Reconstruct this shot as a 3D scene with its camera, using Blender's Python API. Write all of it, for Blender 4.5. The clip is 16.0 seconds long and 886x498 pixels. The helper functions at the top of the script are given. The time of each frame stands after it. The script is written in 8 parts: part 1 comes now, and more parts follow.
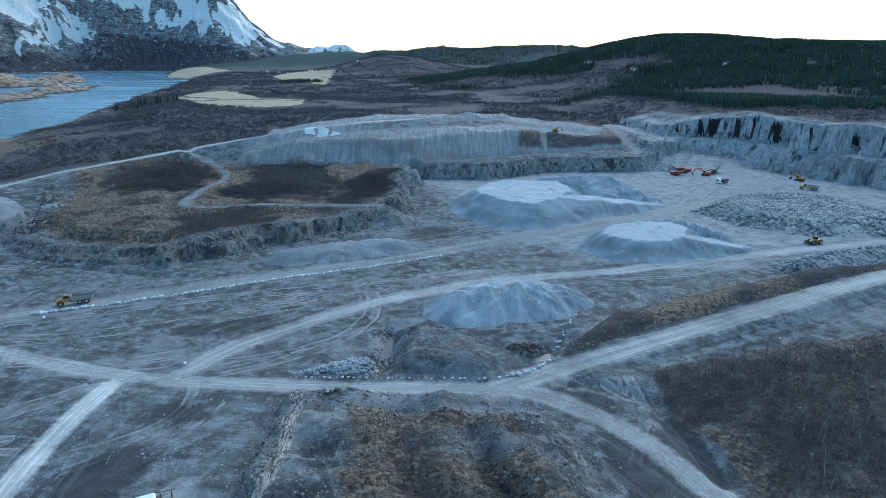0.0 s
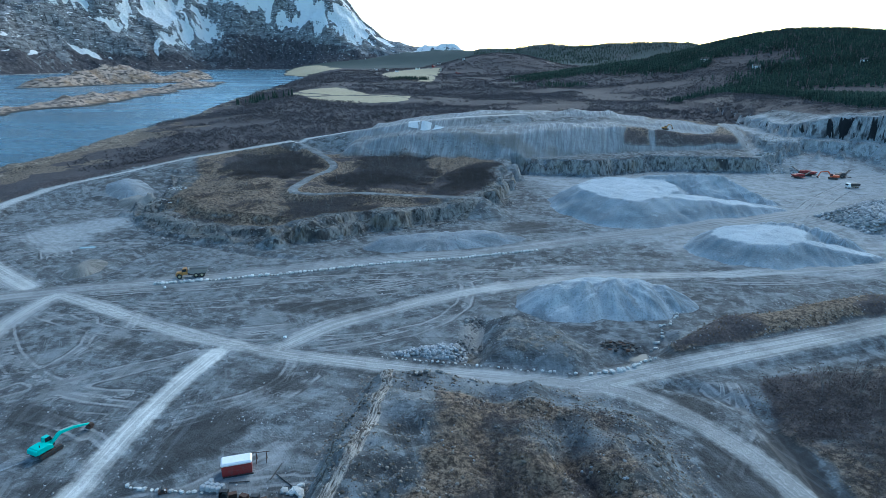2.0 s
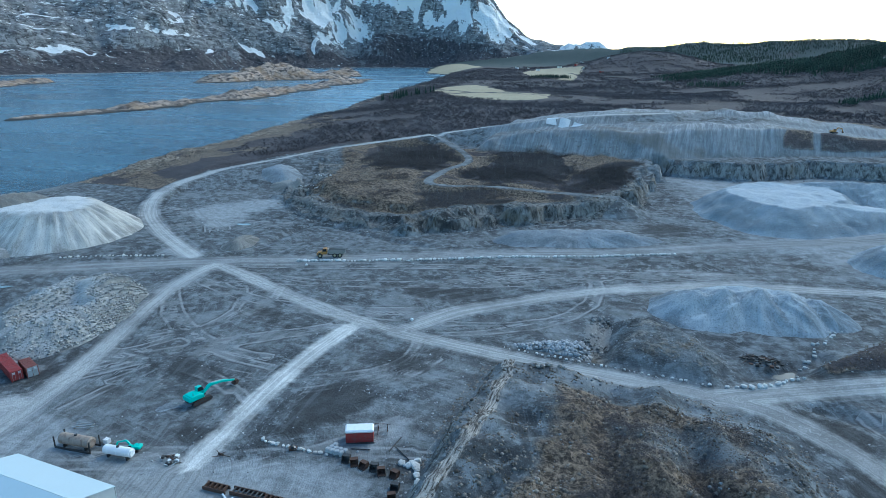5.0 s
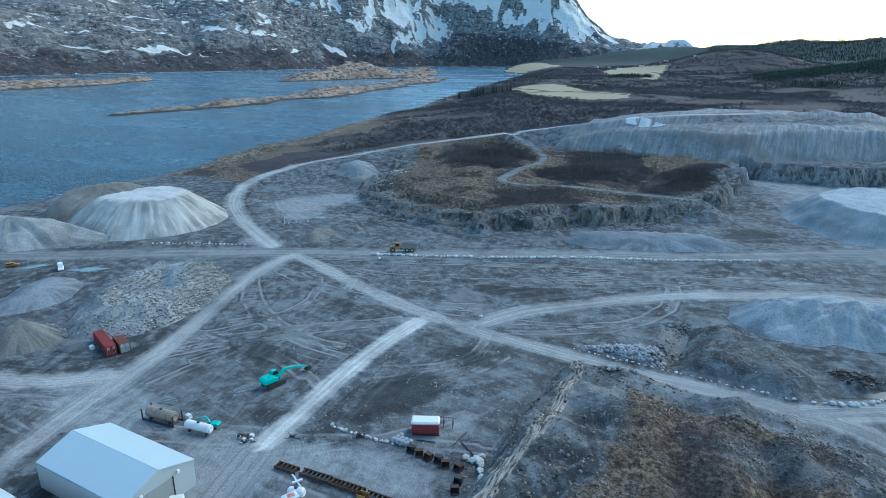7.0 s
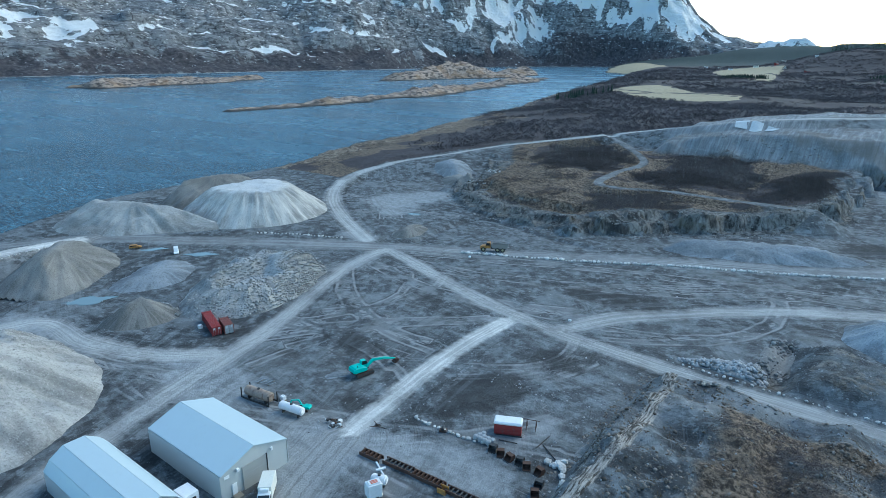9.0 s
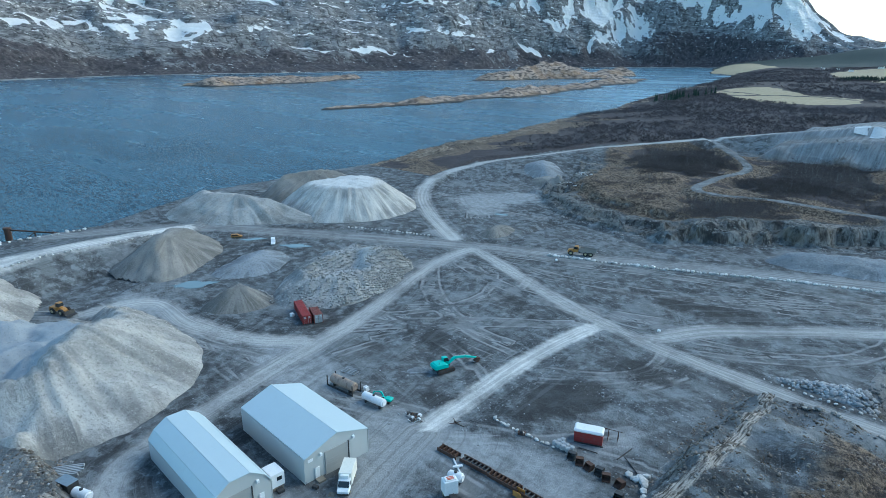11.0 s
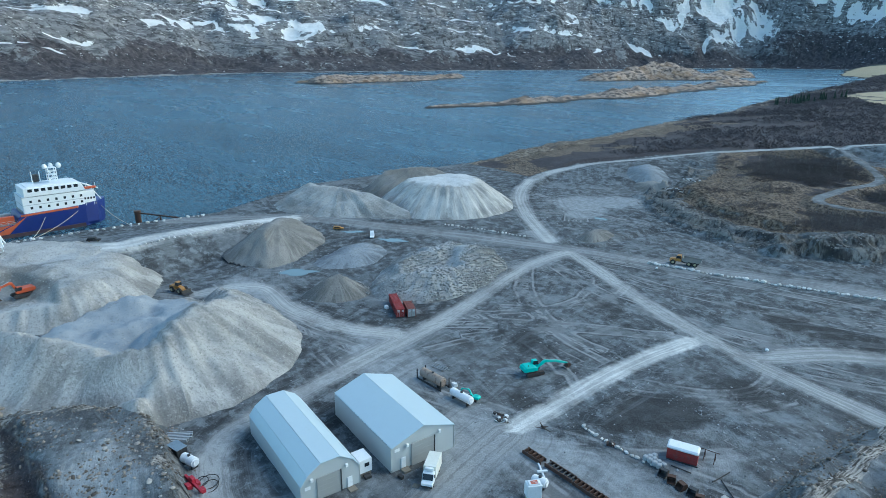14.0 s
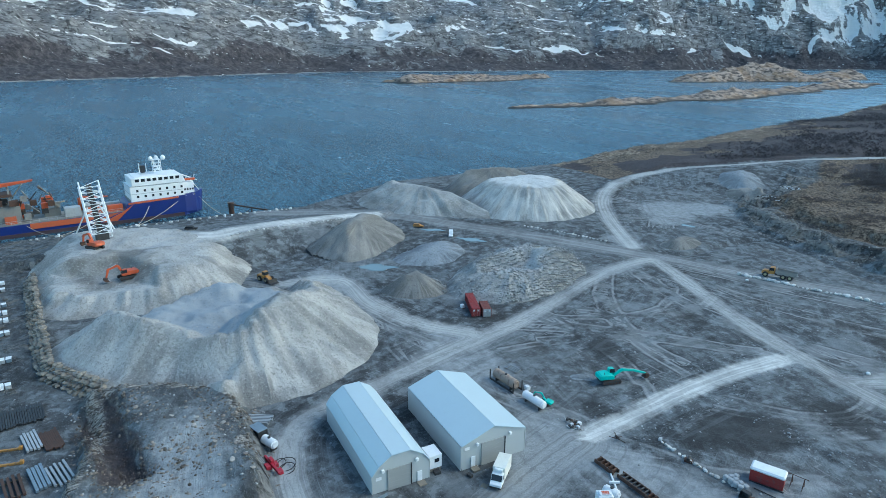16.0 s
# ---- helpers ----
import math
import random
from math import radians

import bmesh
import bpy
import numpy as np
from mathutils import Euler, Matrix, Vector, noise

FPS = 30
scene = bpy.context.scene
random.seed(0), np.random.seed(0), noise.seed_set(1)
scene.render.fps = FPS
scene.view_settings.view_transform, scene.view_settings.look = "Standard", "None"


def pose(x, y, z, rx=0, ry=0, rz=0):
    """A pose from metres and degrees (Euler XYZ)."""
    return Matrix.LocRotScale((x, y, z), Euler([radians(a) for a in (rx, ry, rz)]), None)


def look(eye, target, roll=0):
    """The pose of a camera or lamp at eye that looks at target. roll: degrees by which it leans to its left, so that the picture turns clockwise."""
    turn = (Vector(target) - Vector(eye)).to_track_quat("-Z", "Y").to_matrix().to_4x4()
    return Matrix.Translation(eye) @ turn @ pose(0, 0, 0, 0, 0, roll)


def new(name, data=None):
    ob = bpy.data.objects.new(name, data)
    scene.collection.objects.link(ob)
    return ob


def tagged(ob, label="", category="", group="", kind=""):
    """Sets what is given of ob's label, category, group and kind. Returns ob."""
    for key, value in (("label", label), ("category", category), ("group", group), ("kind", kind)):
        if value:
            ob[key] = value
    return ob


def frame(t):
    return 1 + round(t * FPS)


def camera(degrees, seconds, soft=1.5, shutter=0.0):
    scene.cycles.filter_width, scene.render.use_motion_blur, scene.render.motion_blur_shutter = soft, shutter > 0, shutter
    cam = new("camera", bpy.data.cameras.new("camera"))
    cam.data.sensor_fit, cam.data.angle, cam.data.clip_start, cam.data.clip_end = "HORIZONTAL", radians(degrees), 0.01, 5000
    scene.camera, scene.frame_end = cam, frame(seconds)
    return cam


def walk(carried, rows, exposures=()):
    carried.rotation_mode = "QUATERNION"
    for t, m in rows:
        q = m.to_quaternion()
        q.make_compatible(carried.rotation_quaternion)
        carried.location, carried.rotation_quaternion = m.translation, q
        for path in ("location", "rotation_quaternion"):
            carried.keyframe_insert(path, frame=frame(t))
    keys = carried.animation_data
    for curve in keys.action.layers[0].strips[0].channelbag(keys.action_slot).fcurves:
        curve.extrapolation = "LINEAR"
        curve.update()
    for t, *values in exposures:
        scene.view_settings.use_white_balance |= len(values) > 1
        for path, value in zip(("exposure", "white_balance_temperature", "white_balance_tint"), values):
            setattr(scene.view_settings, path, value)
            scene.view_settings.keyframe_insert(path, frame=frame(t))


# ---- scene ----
cam = camera(71.4, 16.0, soft=0.5)
# seconds, eye x y z, turn to the left, pitch, roll
PATH = [
    (0.0, -0.01, 0.00, 75.02, 0.00, -17.11, 0.04),
    (0.5, 0.21, 0.12, 74.35, 3.49, -17.12, 0.03),
    (1.0, 0.39, 0.05, 73.59, 5.50, -17.12, 0.00),
    (1.5, 0.55, -0.06, 72.84, 7.45, -17.17, -0.07),
    (2.0, 0.61, -0.13, 72.17, 9.44, -17.20, -0.06),
    (2.5, 0.57, -0.32, 71.67, 11.58, -17.23, 0.03),
    (3.0, 0.58, -0.39, 71.28, 14.32, -17.26, 0.00),
    (3.5, 0.66, -0.40, 70.97, 16.12, -17.28, 0.05),
    (4.0, 0.71, -0.50, 70.55, 17.87, -17.25, 0.03),
    (6.5, 0.89, -0.81, 69.61, 27.57, -17.38, -0.08),
    (7.0, 0.89, -0.85, 69.36, 28.91, -17.35, -0.14),
    (7.5, 0.92, -0.90, 69.29, 30.52, -17.34, -0.15),
    (8.0, 0.92, -1.00, 69.25, 32.54, -17.34, -0.11),
    (8.5, 1.02, -1.14, 69.29, 35.16, -17.35, -0.16),
    (9.0, 1.07, -1.27, 69.33, 37.69, -17.34, -0.13),
    (9.5, 1.06, -1.33, 69.33, 40.08, -17.33, -0.12),
    (10.0, 1.12, -1.42, 69.35, 42.68, -17.32, -0.13),
    (12.5, 1.09, -1.48, 69.26, 49.23, -17.33, 0.05),
    (13.0, 1.02, -1.51, 69.29, 50.89, -17.34, 0.10),
    (13.5, 1.08, -1.57, 69.28, 52.89, -17.34, 0.11),
    (14.0, 1.13, -1.68, 69.33, 55.19, -17.36, 0.13),
    (14.5, 1.17, -1.72, 69.34, 57.34, -17.37, 0.14),
    (15.0, 1.24, -1.70, 69.38, 59.29, -17.37, 0.15),
    (15.5, 1.32, -1.81, 69.43, 61.06, -17.38, 0.17),
    (16.0, 1.35, -1.91, 69.46, 62.75, -17.40, 0.21),
]
walk(cam, [(t, pose(x, y, z, 90 + p, 0, w) @ pose(0, 0, 0, 0, 0, r)) for t, x, y, z, w, p, r in PATH],
     exposures=[(0.0, 1.50, 5740, -5), (8.0, 1.48, 5930, -5), (16.0, 1.49, 6180, -5)])

# ---- light: late dusk under a thin bright sky, low sun behind the hills ----
world = bpy.data.worlds.new("dusk_sky")
scene.world = world
world.use_nodes = True
wn, wl = world.node_tree.nodes, world.node_tree.links
sky = wn.new("ShaderNodeTexSky")
sky.sky_type, sky.sun_disc = "NISHITA", False
sky.sun_elevation, sky.sun_rotation = radians(14.0), radians(20.0)
sky.air_density, sky.dust_density, sky.ozone_density = 1.0, 0.8, 3.0
wl.new(sky.outputs[0], wn["Background"].inputs["Color"])
wn["Background"].inputs["Strength"].default_value = 0.14
sun_data = bpy.data.lights.new("sun", "SUN")
sun_data.energy, sun_data.angle, sun_data.color = 0.70, radians(34), (1.0, 0.94, 0.88)
sun = new("sun", sun_data)
sun.matrix_basis = look((0, 0, 300), (-75, -150, 125))


# ---- numeric helpers ----
def lattice(ix, iy, seed):
    h = (ix.astype(np.int64) * 374761393 + iy.astype(np.int64) * 668265263 + seed * 974634777) & 0xFFFFFFFF
    h = ((h ^ (h >> 13)) * 1274126177) & 0xFFFFFFFF
    h = ((h ^ (h >> 16)) * 2246822519) & 0xFFFFFFFF
    return ((h ^ (h >> 15)) & 0xFFFFFF) / float(0xFFFFFF) * 2 - 1


def vnoise(x, y, seed=0):
    ix, iy = np.floor(x), np.floor(y)
    fx, fy = x - ix, y - iy
    fx, fy = fx * fx * fx * (fx * (fx * 6 - 15) + 10), fy * fy * fy * (fy * (fy * 6 - 15) + 10)
    a, b = lattice(ix, iy, seed), lattice(ix + 1, iy, seed)
    c, d = lattice(ix, iy + 1, seed), lattice(ix + 1, iy + 1, seed)
    return (a * (1 - fx) + b * fx) * (1 - fy) + (c * (1 - fx) + d * fx) * fy


def fbm(x, y, size, octaves=4, seed=0, gain=0.5):
    total, amp, norm = 0.0, 1.0, 0.0
    for k in range(octaves):
        total = total + amp * vnoise(x / size + 17.3 * k, y / size - 9.1 * k, seed + k)
        norm += amp
        amp *= gain
        size *= 0.49
    return total / norm


def ridged(x, y, size, octaves=4, seed=0):
    total, amp, norm = 0.0, 1.0, 0.0
    for k in range(octaves):
        total = total + amp * (1 - np.abs(vnoise(x / size + 7.7 * k, y / size + 3.1 * k, seed + k)))
        norm += amp
        amp *= 0.5
        size *= 0.5
    return total / norm


def smooth(a, b, x):
    t = np.clip((x - a) / (b - a), 0, 1)
    return t * t * (3 - 2 * t)


def sdf(x, y, poly):
    """Distance to a polygon's edge, positive inside."""
    best = np.full(x.shape, 1e9)
    inside = np.zeros(x.shape, bool)
    n = len(poly)
    for k in range(n):
        (ax, ay), (bx, by) = poly[k], poly[(k + 1) % n]
        dx, dy = bx - ax, by - ay
        t = np.clip(((x - ax) * dx + (y - ay) * dy) / (dx * dx + dy * dy + 1e-9), 0, 1)
        best = np.minimum(best, (x - ax - t * dx) ** 2 + (y - ay - t * dy) ** 2)
        if ay != by:
            cross = ((ay > y) != (by > y)) & (x < dx * (y - ay) / (by - ay) + ax)
            inside ^= cross
    d = np.sqrt(best)
    return np.where(inside, d, -d)


def along(x, y, path):
    """Distance to a polyline, and its third coordinate at the nearest place."""
    best, third = np.full(x.shape, 1e9), np.zeros(x.shape)
    for a, b in zip(path[:-1], path[1:]):
        dx, dy = b[0] - a[0], b[1] - a[1]
        t = np.clip(((x - a[0]) * dx + (y - a[1]) * dy) / (dx * dx + dy * dy + 1e-9), 0, 1)
        d = np.hypot(x - a[0] - t * dx, y - a[1] - t * dy)
        if len(a) > 2:
            third = np.where(d < best, a[2] + t * (b[2] - a[2]), third)
        best = np.minimum(best, d)
    return best, third


def curved(path, n=6):
    """A smooth polyline through the given corners."""
    p = [np.array(q, float) for q in path]
    p = [2 * p[0] - p[1]] + p + [2 * p[-1] - p[-2]]
    out = []
    for k in range(1, len(p) - 2):
        for j in range(n):
            t = j / n
            out.append(tuple(0.5 * (2 * p[k] + (p[k + 1] - p[k - 1]) * t + (2 * p[k - 1] - 5 * p[k] + 4 * p[k + 1] - p[k + 2]) * t * t
                                    + (3 * p[k] - p[k - 1] - 3 * p[k + 1] + p[k + 2]) * t ** 3)))
    return out + [tuple(p[-2])]


def rounded(poly, n=2):
    """A polygon with its corners cut round."""
    for _ in range(n):
        out = []
        for a, b in zip(poly, poly[1:] + poly[:1]):
            out += [(a[0] * 0.75 + b[0] * 0.25, a[1] * 0.75 + b[1] * 0.25), (a[0] * 0.25 + b[0] * 0.75, a[1] * 0.25 + b[1] * 0.75)]
        poly = out
    return poly


def blurred(a, n):
    """A box blur of a grid over n cells each way."""
    for axis in (0, 1):
        pad = [(0, 0), (0, 0)]
        pad[axis] = (n + 1, n)
        c = np.cumsum(np.pad(a, pad, mode="edge"), axis=axis)
        k = 2 * n + 1
        a = (np.take(c, range(k, c.shape[axis]), axis) - np.take(c, range(0, c.shape[axis] - k), axis)) / k
    return a


def soft_cap(z, cap, k=1.0):
    """The lesser of z and cap with a rounded shoulder."""
    h = np.clip(0.5 + 0.5 * (cap - z) / k, 0, 1)
    return cap * (1 - h) + z * h - k * h * (1 - h)


# ---- the plan ----
SEA = -5.0
LAND = [(-255, -1500), (-268, -200), (-279, -52), (-285, -12), (-288, 32), (-287, 70), (-305, 98), (-326, 135), (-334, 255), (-367, 346), (-384, 454),
        (-430, 600), (-455, 740), (-552, 1021), (-770, 1790), (-956, 2400), (-1040, 2640), (-1210, 2830), (-1500, 3500), (-1760, 4100), (-1750, 4950), (3600, 4950), (3600, -1500)]
PLATEAU = [(-197, 262), (-164, 232), (-134, 224), (-107, 221), (-88, 234), (-57, 259), (-36, 273), (-18, 309), (-16, 394), (-14, 470), (-250, 480), (-235, 360), (-205, 310)]
BENCH = [(-14, 396), (35, 399), (71, 424), (146, 430), (172, 474), (160, 640), (-220, 640), (-200, 440)]
DUMP = [(-135, 396), (-74, 398), (-16, 402), (50, 436), (73, 448), (140, 470), (165, 540), (40, 590), (-60, 585), (-150, 520)]
WALL_LOW = [(150, 440), (160, 463), (186, 476), (215, 463), (227, 426), (246, 399), (268, 368), (300, 330), (330, 262), (700, 262), (900, 900), (150, 900)]
WALL_HIGH = [(176, 600), (178, 515), (198, 502), (236, 482), (250, 434), (268, 410), (290, 380), (330, 335), (365, 270), (800, 270), (900, 900), (176, 900)]
MOUND = [(-37, 40), (-37, 88), (-37, 124), (-22, 126), (9, 125), (24, 116), (27, 106), (31, 88), (36, 40)]
KNOLL = [(-136, -18), (-122, 12), (-108, 14), (-80, 11), (-70, -30), (-94, -20), (-115, -16)]
BRUSH_EAST = [(50, 141), (81, 154), (128, 166), (260, 230), (420, 230), (300, 60), (53, 40), (51, 91), (52.5, 106), (47.5, 118)]
BANK = [(32, 152), (51, 174), (89, 194), (126, 211), (175, 226), (300, 262), (300, 248), (163, 214), (101, 183), (58, 160), (36, 147)]
UPPER = [(-226, -38), (-188, -28), (-192, 4), (-190, 25), (-226, 27), (-250, 14), (-262, -8), (-262, -34)]

HAUL = curved([(-282, 50), (-258, 96), (-209, 131), (-154, 164), (-122, 179), (-68, 207), (-19, 229), (28, 257), (71, 281), (105, 303), (153, 336), (190, 370)])
YARD_ROAD = curved([(-152, 160), (-148, 137), (-128, 90), (-121, 66), (-114, 44), (-106, 22), (-92, 16), (-75, 14), (-60, 5)])
CROSS = curved([(-151, 162), (-119, 150), (-84, 138), (-52, 133), (-14, 131), (14, 130), (28, 124), (38, 114), (46, 100), (54, 80), (60, 40)])
PALE = curved([(-80, 132), (-81, 118), (-80.5, 101), (-78, 81), (-76.5, 69)])
YARD_LANE = curved([(-76.2, 67), (-72, 54), (-66, 40), (-60, 24), (-58, 8)])
INNER = curved([(-66, 137), (-53, 157), (-24, 183), (13, 203), (66, 217), (129, 237), (189, 254), (260, 275)])
EAST = curved([(12, 130, 0), (31, 141, 0), (57, 154, 1), (97, 174, 2), (154, 202, 3), (260, 240, 5)])
SHORE = curved([(-166, 166, 0), (-203, 187, 0), (-237, 213, 0), (-260, 246, 2), (-262, 287, 5), (-243, 329, 8), (-221, 373, 11), (-160, 431, 18), (-87, 446, 29), (-20, 500, 30)])
LOOP = curved([(-186, 38), (-180, 55), (-157, 56), (-138, 63), (-127, 72)])
MOOR = curved([(-30, 290, 8), (-83, 286, 9), (-121, 284, 9), (-127, 320, 9), (-128, 362, 10), (-178, 426, 15)])
RIM = curved([(-238, -8, 7.6), (-232, 8, 7.8), (-226, 22, 8), (-230, 33, 7.8), (-236, 47, 6.6), (-243, 67, 4.6), (-250, 86, 2.4), (-256, 98, 1.0)])
QUAY_SIDE = [(-240, -60), (-238, -8), (-232, 8), (-226, 22), (-230, 33), (-236, 47), (-243, 67), (-250, 86), (-256, 98), (-330, 110), (-330, -60)]
CREST = curved([(-31, 66), (-30, 92), (-31, 112), (-32.5, 123)])
CLEFT = [(-126, -13), (-115, -12), (-107, -10), (-98, -9)]
HOLLOW = [(-20, 137), (-19, 163), (-14, 166), (-11, 144), (-12, 136)]
HUMP = [(-12, 137), (-13, 163), (-4, 166), (9, 158), (15, 144), (11, 135)]
DITCH = curved([(-150, 178), (-151, 216), (-134, 219), (-116, 213), (-91, 209)])
GULLY = curved([(36, 160), (28, 150), (20, 141), (46, 128), (49, 116), (53, 98)])
CRATER = [(-240, 26), (-200, 25), (-187, 37), (-198, 54), (-217, 76), (-252, 80), (-262, 50)]
HILLS = [(476, 1450, 92, 270, 260), (840, 1250, 66, 300, 300), (1500, 1500, 120, 500, 400), (250, 1750, 40, 240, 260), (-190, 2600, 75, 220, 300),
         (520, 3900, 102, 500, 350), (1500, 3600, 140, 800, 500), (100, 4300, 90, 500, 300), (-700, 4500, 100, 700, 300)]


def terrain(x, y):
    """The height of the ground."""
    land = sdf(x, y, LAND)
    near = np.hypot(x + 40, y - 160)
    wild = smooth(330, 700, near)
    rough = fbm(x, y, 60, 5, 3)
    z = np.clip(np.where(land > 0, SEA - 0.3 + land * 0.55, SEA + land * 0.4), SEA - 12, 0)
    far_rise = smooth(430, 760, y) * 11 + smooth(1200, 3000, y) * 14
    z = z + smooth(10, 160, land) * far_rise * (1 + 0.25 * rough)
    # strip of moor along the shore
    strip = smooth(236, 300, y) * np.clip(land * 0.10, 0, 12) * (1 - smooth(-225, -150, x - (y - 370) * 0.6) * (1 - smooth(430, 520, y)))
    z = np.where(land > 0, np.maximum(z, strip + rough * 2.2 * smooth(4, 30, land) * smooth(236, 300, y)), z)
    rocky = smooth(240, 275, y) * smooth(-3, 4, land) * smooth(60, 25, land) * smooth(1500, 900, y)
    z = z + rocky * ((ridged(x, y, 26, 4, 36) - 0.6) * 5.0 + fbm(x, y, 7, 3, 37) * 0.8)
    for cx, cy, h, sx, sy in HILLS:
        z = z + h * np.exp(-((x - cx) / sx) ** 2 - ((y - cy) / sy) ** 2) * (1 + 0.18 * fbm(x, y, 260, 4, 8))
    z = z + wild * smooth(20, 120, land) * fbm(x, y, 140, 5, 5) * 6
    crag = fbm(x, y, 9, 4, 21)
    crag2 = fbm(x, y, 28, 3, 31)
    step_low = smooth(-95, -120, x) * smooth(300, 262, y)
    blocks = np.floor(vnoise(x / 5.5, y / 5.5, 54) * 2.6) * 1.1 + np.floor(vnoise(x / 13, y / 13, 55) * 2.2) * 2.0
    d = sdf(x, y, PLATEAU) + crag * 2.6 + crag2 * 3.5 + blocks + fbm(x, y, 4, 3, 24) * 0.8
    z = np.where(d > 0, np.maximum(z, soft_cap(np.clip(d, 0, None) * 2.6, 7.2 - step_low * smooth(22, 16, d) * 3.4 - smooth(9, 6, d) * smooth(0.05, 0.25, crag2) * 3.0 + crag2 * 1.0 + blocks * 0.22 + smooth(250, 420, y) * 2.5, 0.6)), z)
    d = sdf(x, y, BENCH) + crag * 2.5 + crag2 * 2 + blocks * 0.6
    z = np.where(d > 0, np.maximum(z, soft_cap(np.clip(d, 0, None) * 2.6, 10 + crag2 * 0.6, 1.0)), z)
    flute = vnoise(x / 2.2, y / 14, 41) * 0.35 + vnoise(x / 9, y / 20, 42) * 0.5 + fbm(x, y, 5, 3, 44) * 0.6
    d = sdf(x, y, DUMP) + flute * 0.7 + crag2 * 3.5
    top = 14.6 - 7 * smooth(-78, -140, x) - 5.5 * smooth(40, 150, x) + crag2 * 1.6 + fbm(x, y, 40, 4, 43) * 2.6
    z = z + soft_cap(np.clip(d, 0, None) * 0.88, top, 2.0)
    z = z + 3.0 * np.exp(-((x - 18) / 14) ** 2 - ((y - 545) / 12) ** 2) * (1 + crag) + 2.2 * np.exp(-((x - 48) / 9) ** 2 - ((y - 540) / 9) ** 2) * (1 + crag)
    teeth = np.floor(vnoise(x / 7, y / 7, 51) * 2.4)
    d = sdf(x, y, WALL_LOW) + crag * 4.5 + teeth * 3.0 + fbm(x, y, 4, 2, 52) * 1.5
    scree = smooth(-0.1, 0.25, fbm(x, y, 55, 3, 56))
    z = np.where(d > 0, np.maximum(z, soft_cap(np.clip(d, 0, None) * (3.4 - 2.5 * scree), 15 + crag2 + crag * 1.4, 1.2)), z)
    d = sdf(x, y, WALL_HIGH) + crag * 4 + teeth * 3.4 + fbm(x, y, 4, 2, 53) * 1.5 + np.floor(vnoise(x / 4, y / 4, 57) * 2.5) * 0.9
    z = z + soft_cap(np.clip(d, 0, None) * 3.6, 7 + 11 * smooth(176, 225, x) + crag2 * 1.5, 1.2) * (1 - smooth(500, 1100, near))
    d = sdf(x, y, BRUSH_EAST)
    z = z + smooth(0, 25, d) * (1.5 + rough * 2.0) + smooth(0, 5, d) * crag * 0.5
    d = sdf(x, y, BANK) + crag * 1.2
    z = z + smooth(-1, 6, d) * (3.2 + crag * 1.0)
    d = sdf(x, y, MOUND) + crag * 1.0
    furrow = 0.5 * vnoise(x / 10 + y / 70, y / 45, 61) + 0.4 * vnoise(x / 4.5, y / 20, 62)
    bend = x + vnoise(x / 30, y / 14, 63) * 5 + (y - 95) * 0.12
    dell = 2.6 * np.exp(-((bend + 4) / 6.5) ** 2) * smooth(118, 108, y) * (0.75 + 0.5 * vnoise(x / 9, y / 9, 65)) + 3.2 * np.exp(-((bend - 10.5) / 3.4) ** 2) * smooth(116, 108, y)
    top = 6.4 + furrow * 1.5 - smooth(5, 30, x) * 1.2 - dell - smooth(98, 122, y) * 3.4
    z = z + soft_cap(np.clip(d, 0, None) * (1.7 - 0.9 * smooth(0, 25, x)), top, 2.0) + smooth(0, 4, d) * (crag * 1.7 + fbm(x, y, 3.2, 3, 23) * 0.9)
    d, _ = along(x, y, CREST)
    z = z + smooth(1.9, 0.9, d + fbm(x, y, 3, 2, 64) * 0.6) * 0.5
    d = sdf(x, y, HUMP) + crag * 1.0
    z = z + soft_cap(np.clip(d, 0, None) * 0.7, 3.6 + crag2, 1.5)
    d = sdf(x, y, HOLLOW) + crag * 0.8
    z = z - smooth(-0.5, 4, d) * 2.6
    d, _ = along(x, y, DITCH)
    z = z - smooth(2.4, 0.6, d + crag * 0.8) * 1.0
    d, _ = along(x, y, GULLY)
    z = z - smooth(4.0, 0.8, d + crag * 1.0) * 1.6
    d = sdf(x, y, KNOLL) + crag * 1.2
    z = z + soft_cap(np.clip(d, 0, None) * 1.7, 5.0 + crag2 * 0.8, 1.0) + smooth(0, 3, d) * crag * 0.8
    d, _ = along(x, y, CLEFT)
    z = z - smooth(4.5, 1.0, d + crag * 1.5) * 3.4
    d = sdf(x, y, UPPER) + crag2 * 2
    z = z + soft_cap(np.clip(d, 0, None) * 0.4, 1.6 + crag2 * 0.6, 0.8)
    d = sdf(x, y, CRATER) + crag2 * 2
    z = z - soft_cap(np.clip(d, 0, None) * 0.6, 0.9, 0.5)
    for path, half, slope in ((SHORE, 5.0, 0.62), (RIM, 4.0, 0.6), (MOOR, 2.5, 0.6), (EAST, 4.5, 0.5)):
        d, zr = along(x, y, path)
        if path is RIM:
            slope = np.where(sdf(x, y, QUAY_SIDE) > 0, 0.19, slope)
        over = np.clip(d - half, 0, None) * slope
        held = np.clip(z, zr - over, zr + over)
        z = np.where(land > 6, held, z)
    work = 1 - smooth(250, 520, near)
    z = z + work * smooth(3, 12, land) * (crag * 0.16 + crag2 * 0.40 + fbm(x, y, 3.5, 3, 25) * 0.10)
    return z


def zat(x, y):
    return float(terrain(np.array([float(x)]), np.array([float(y)]))[0])


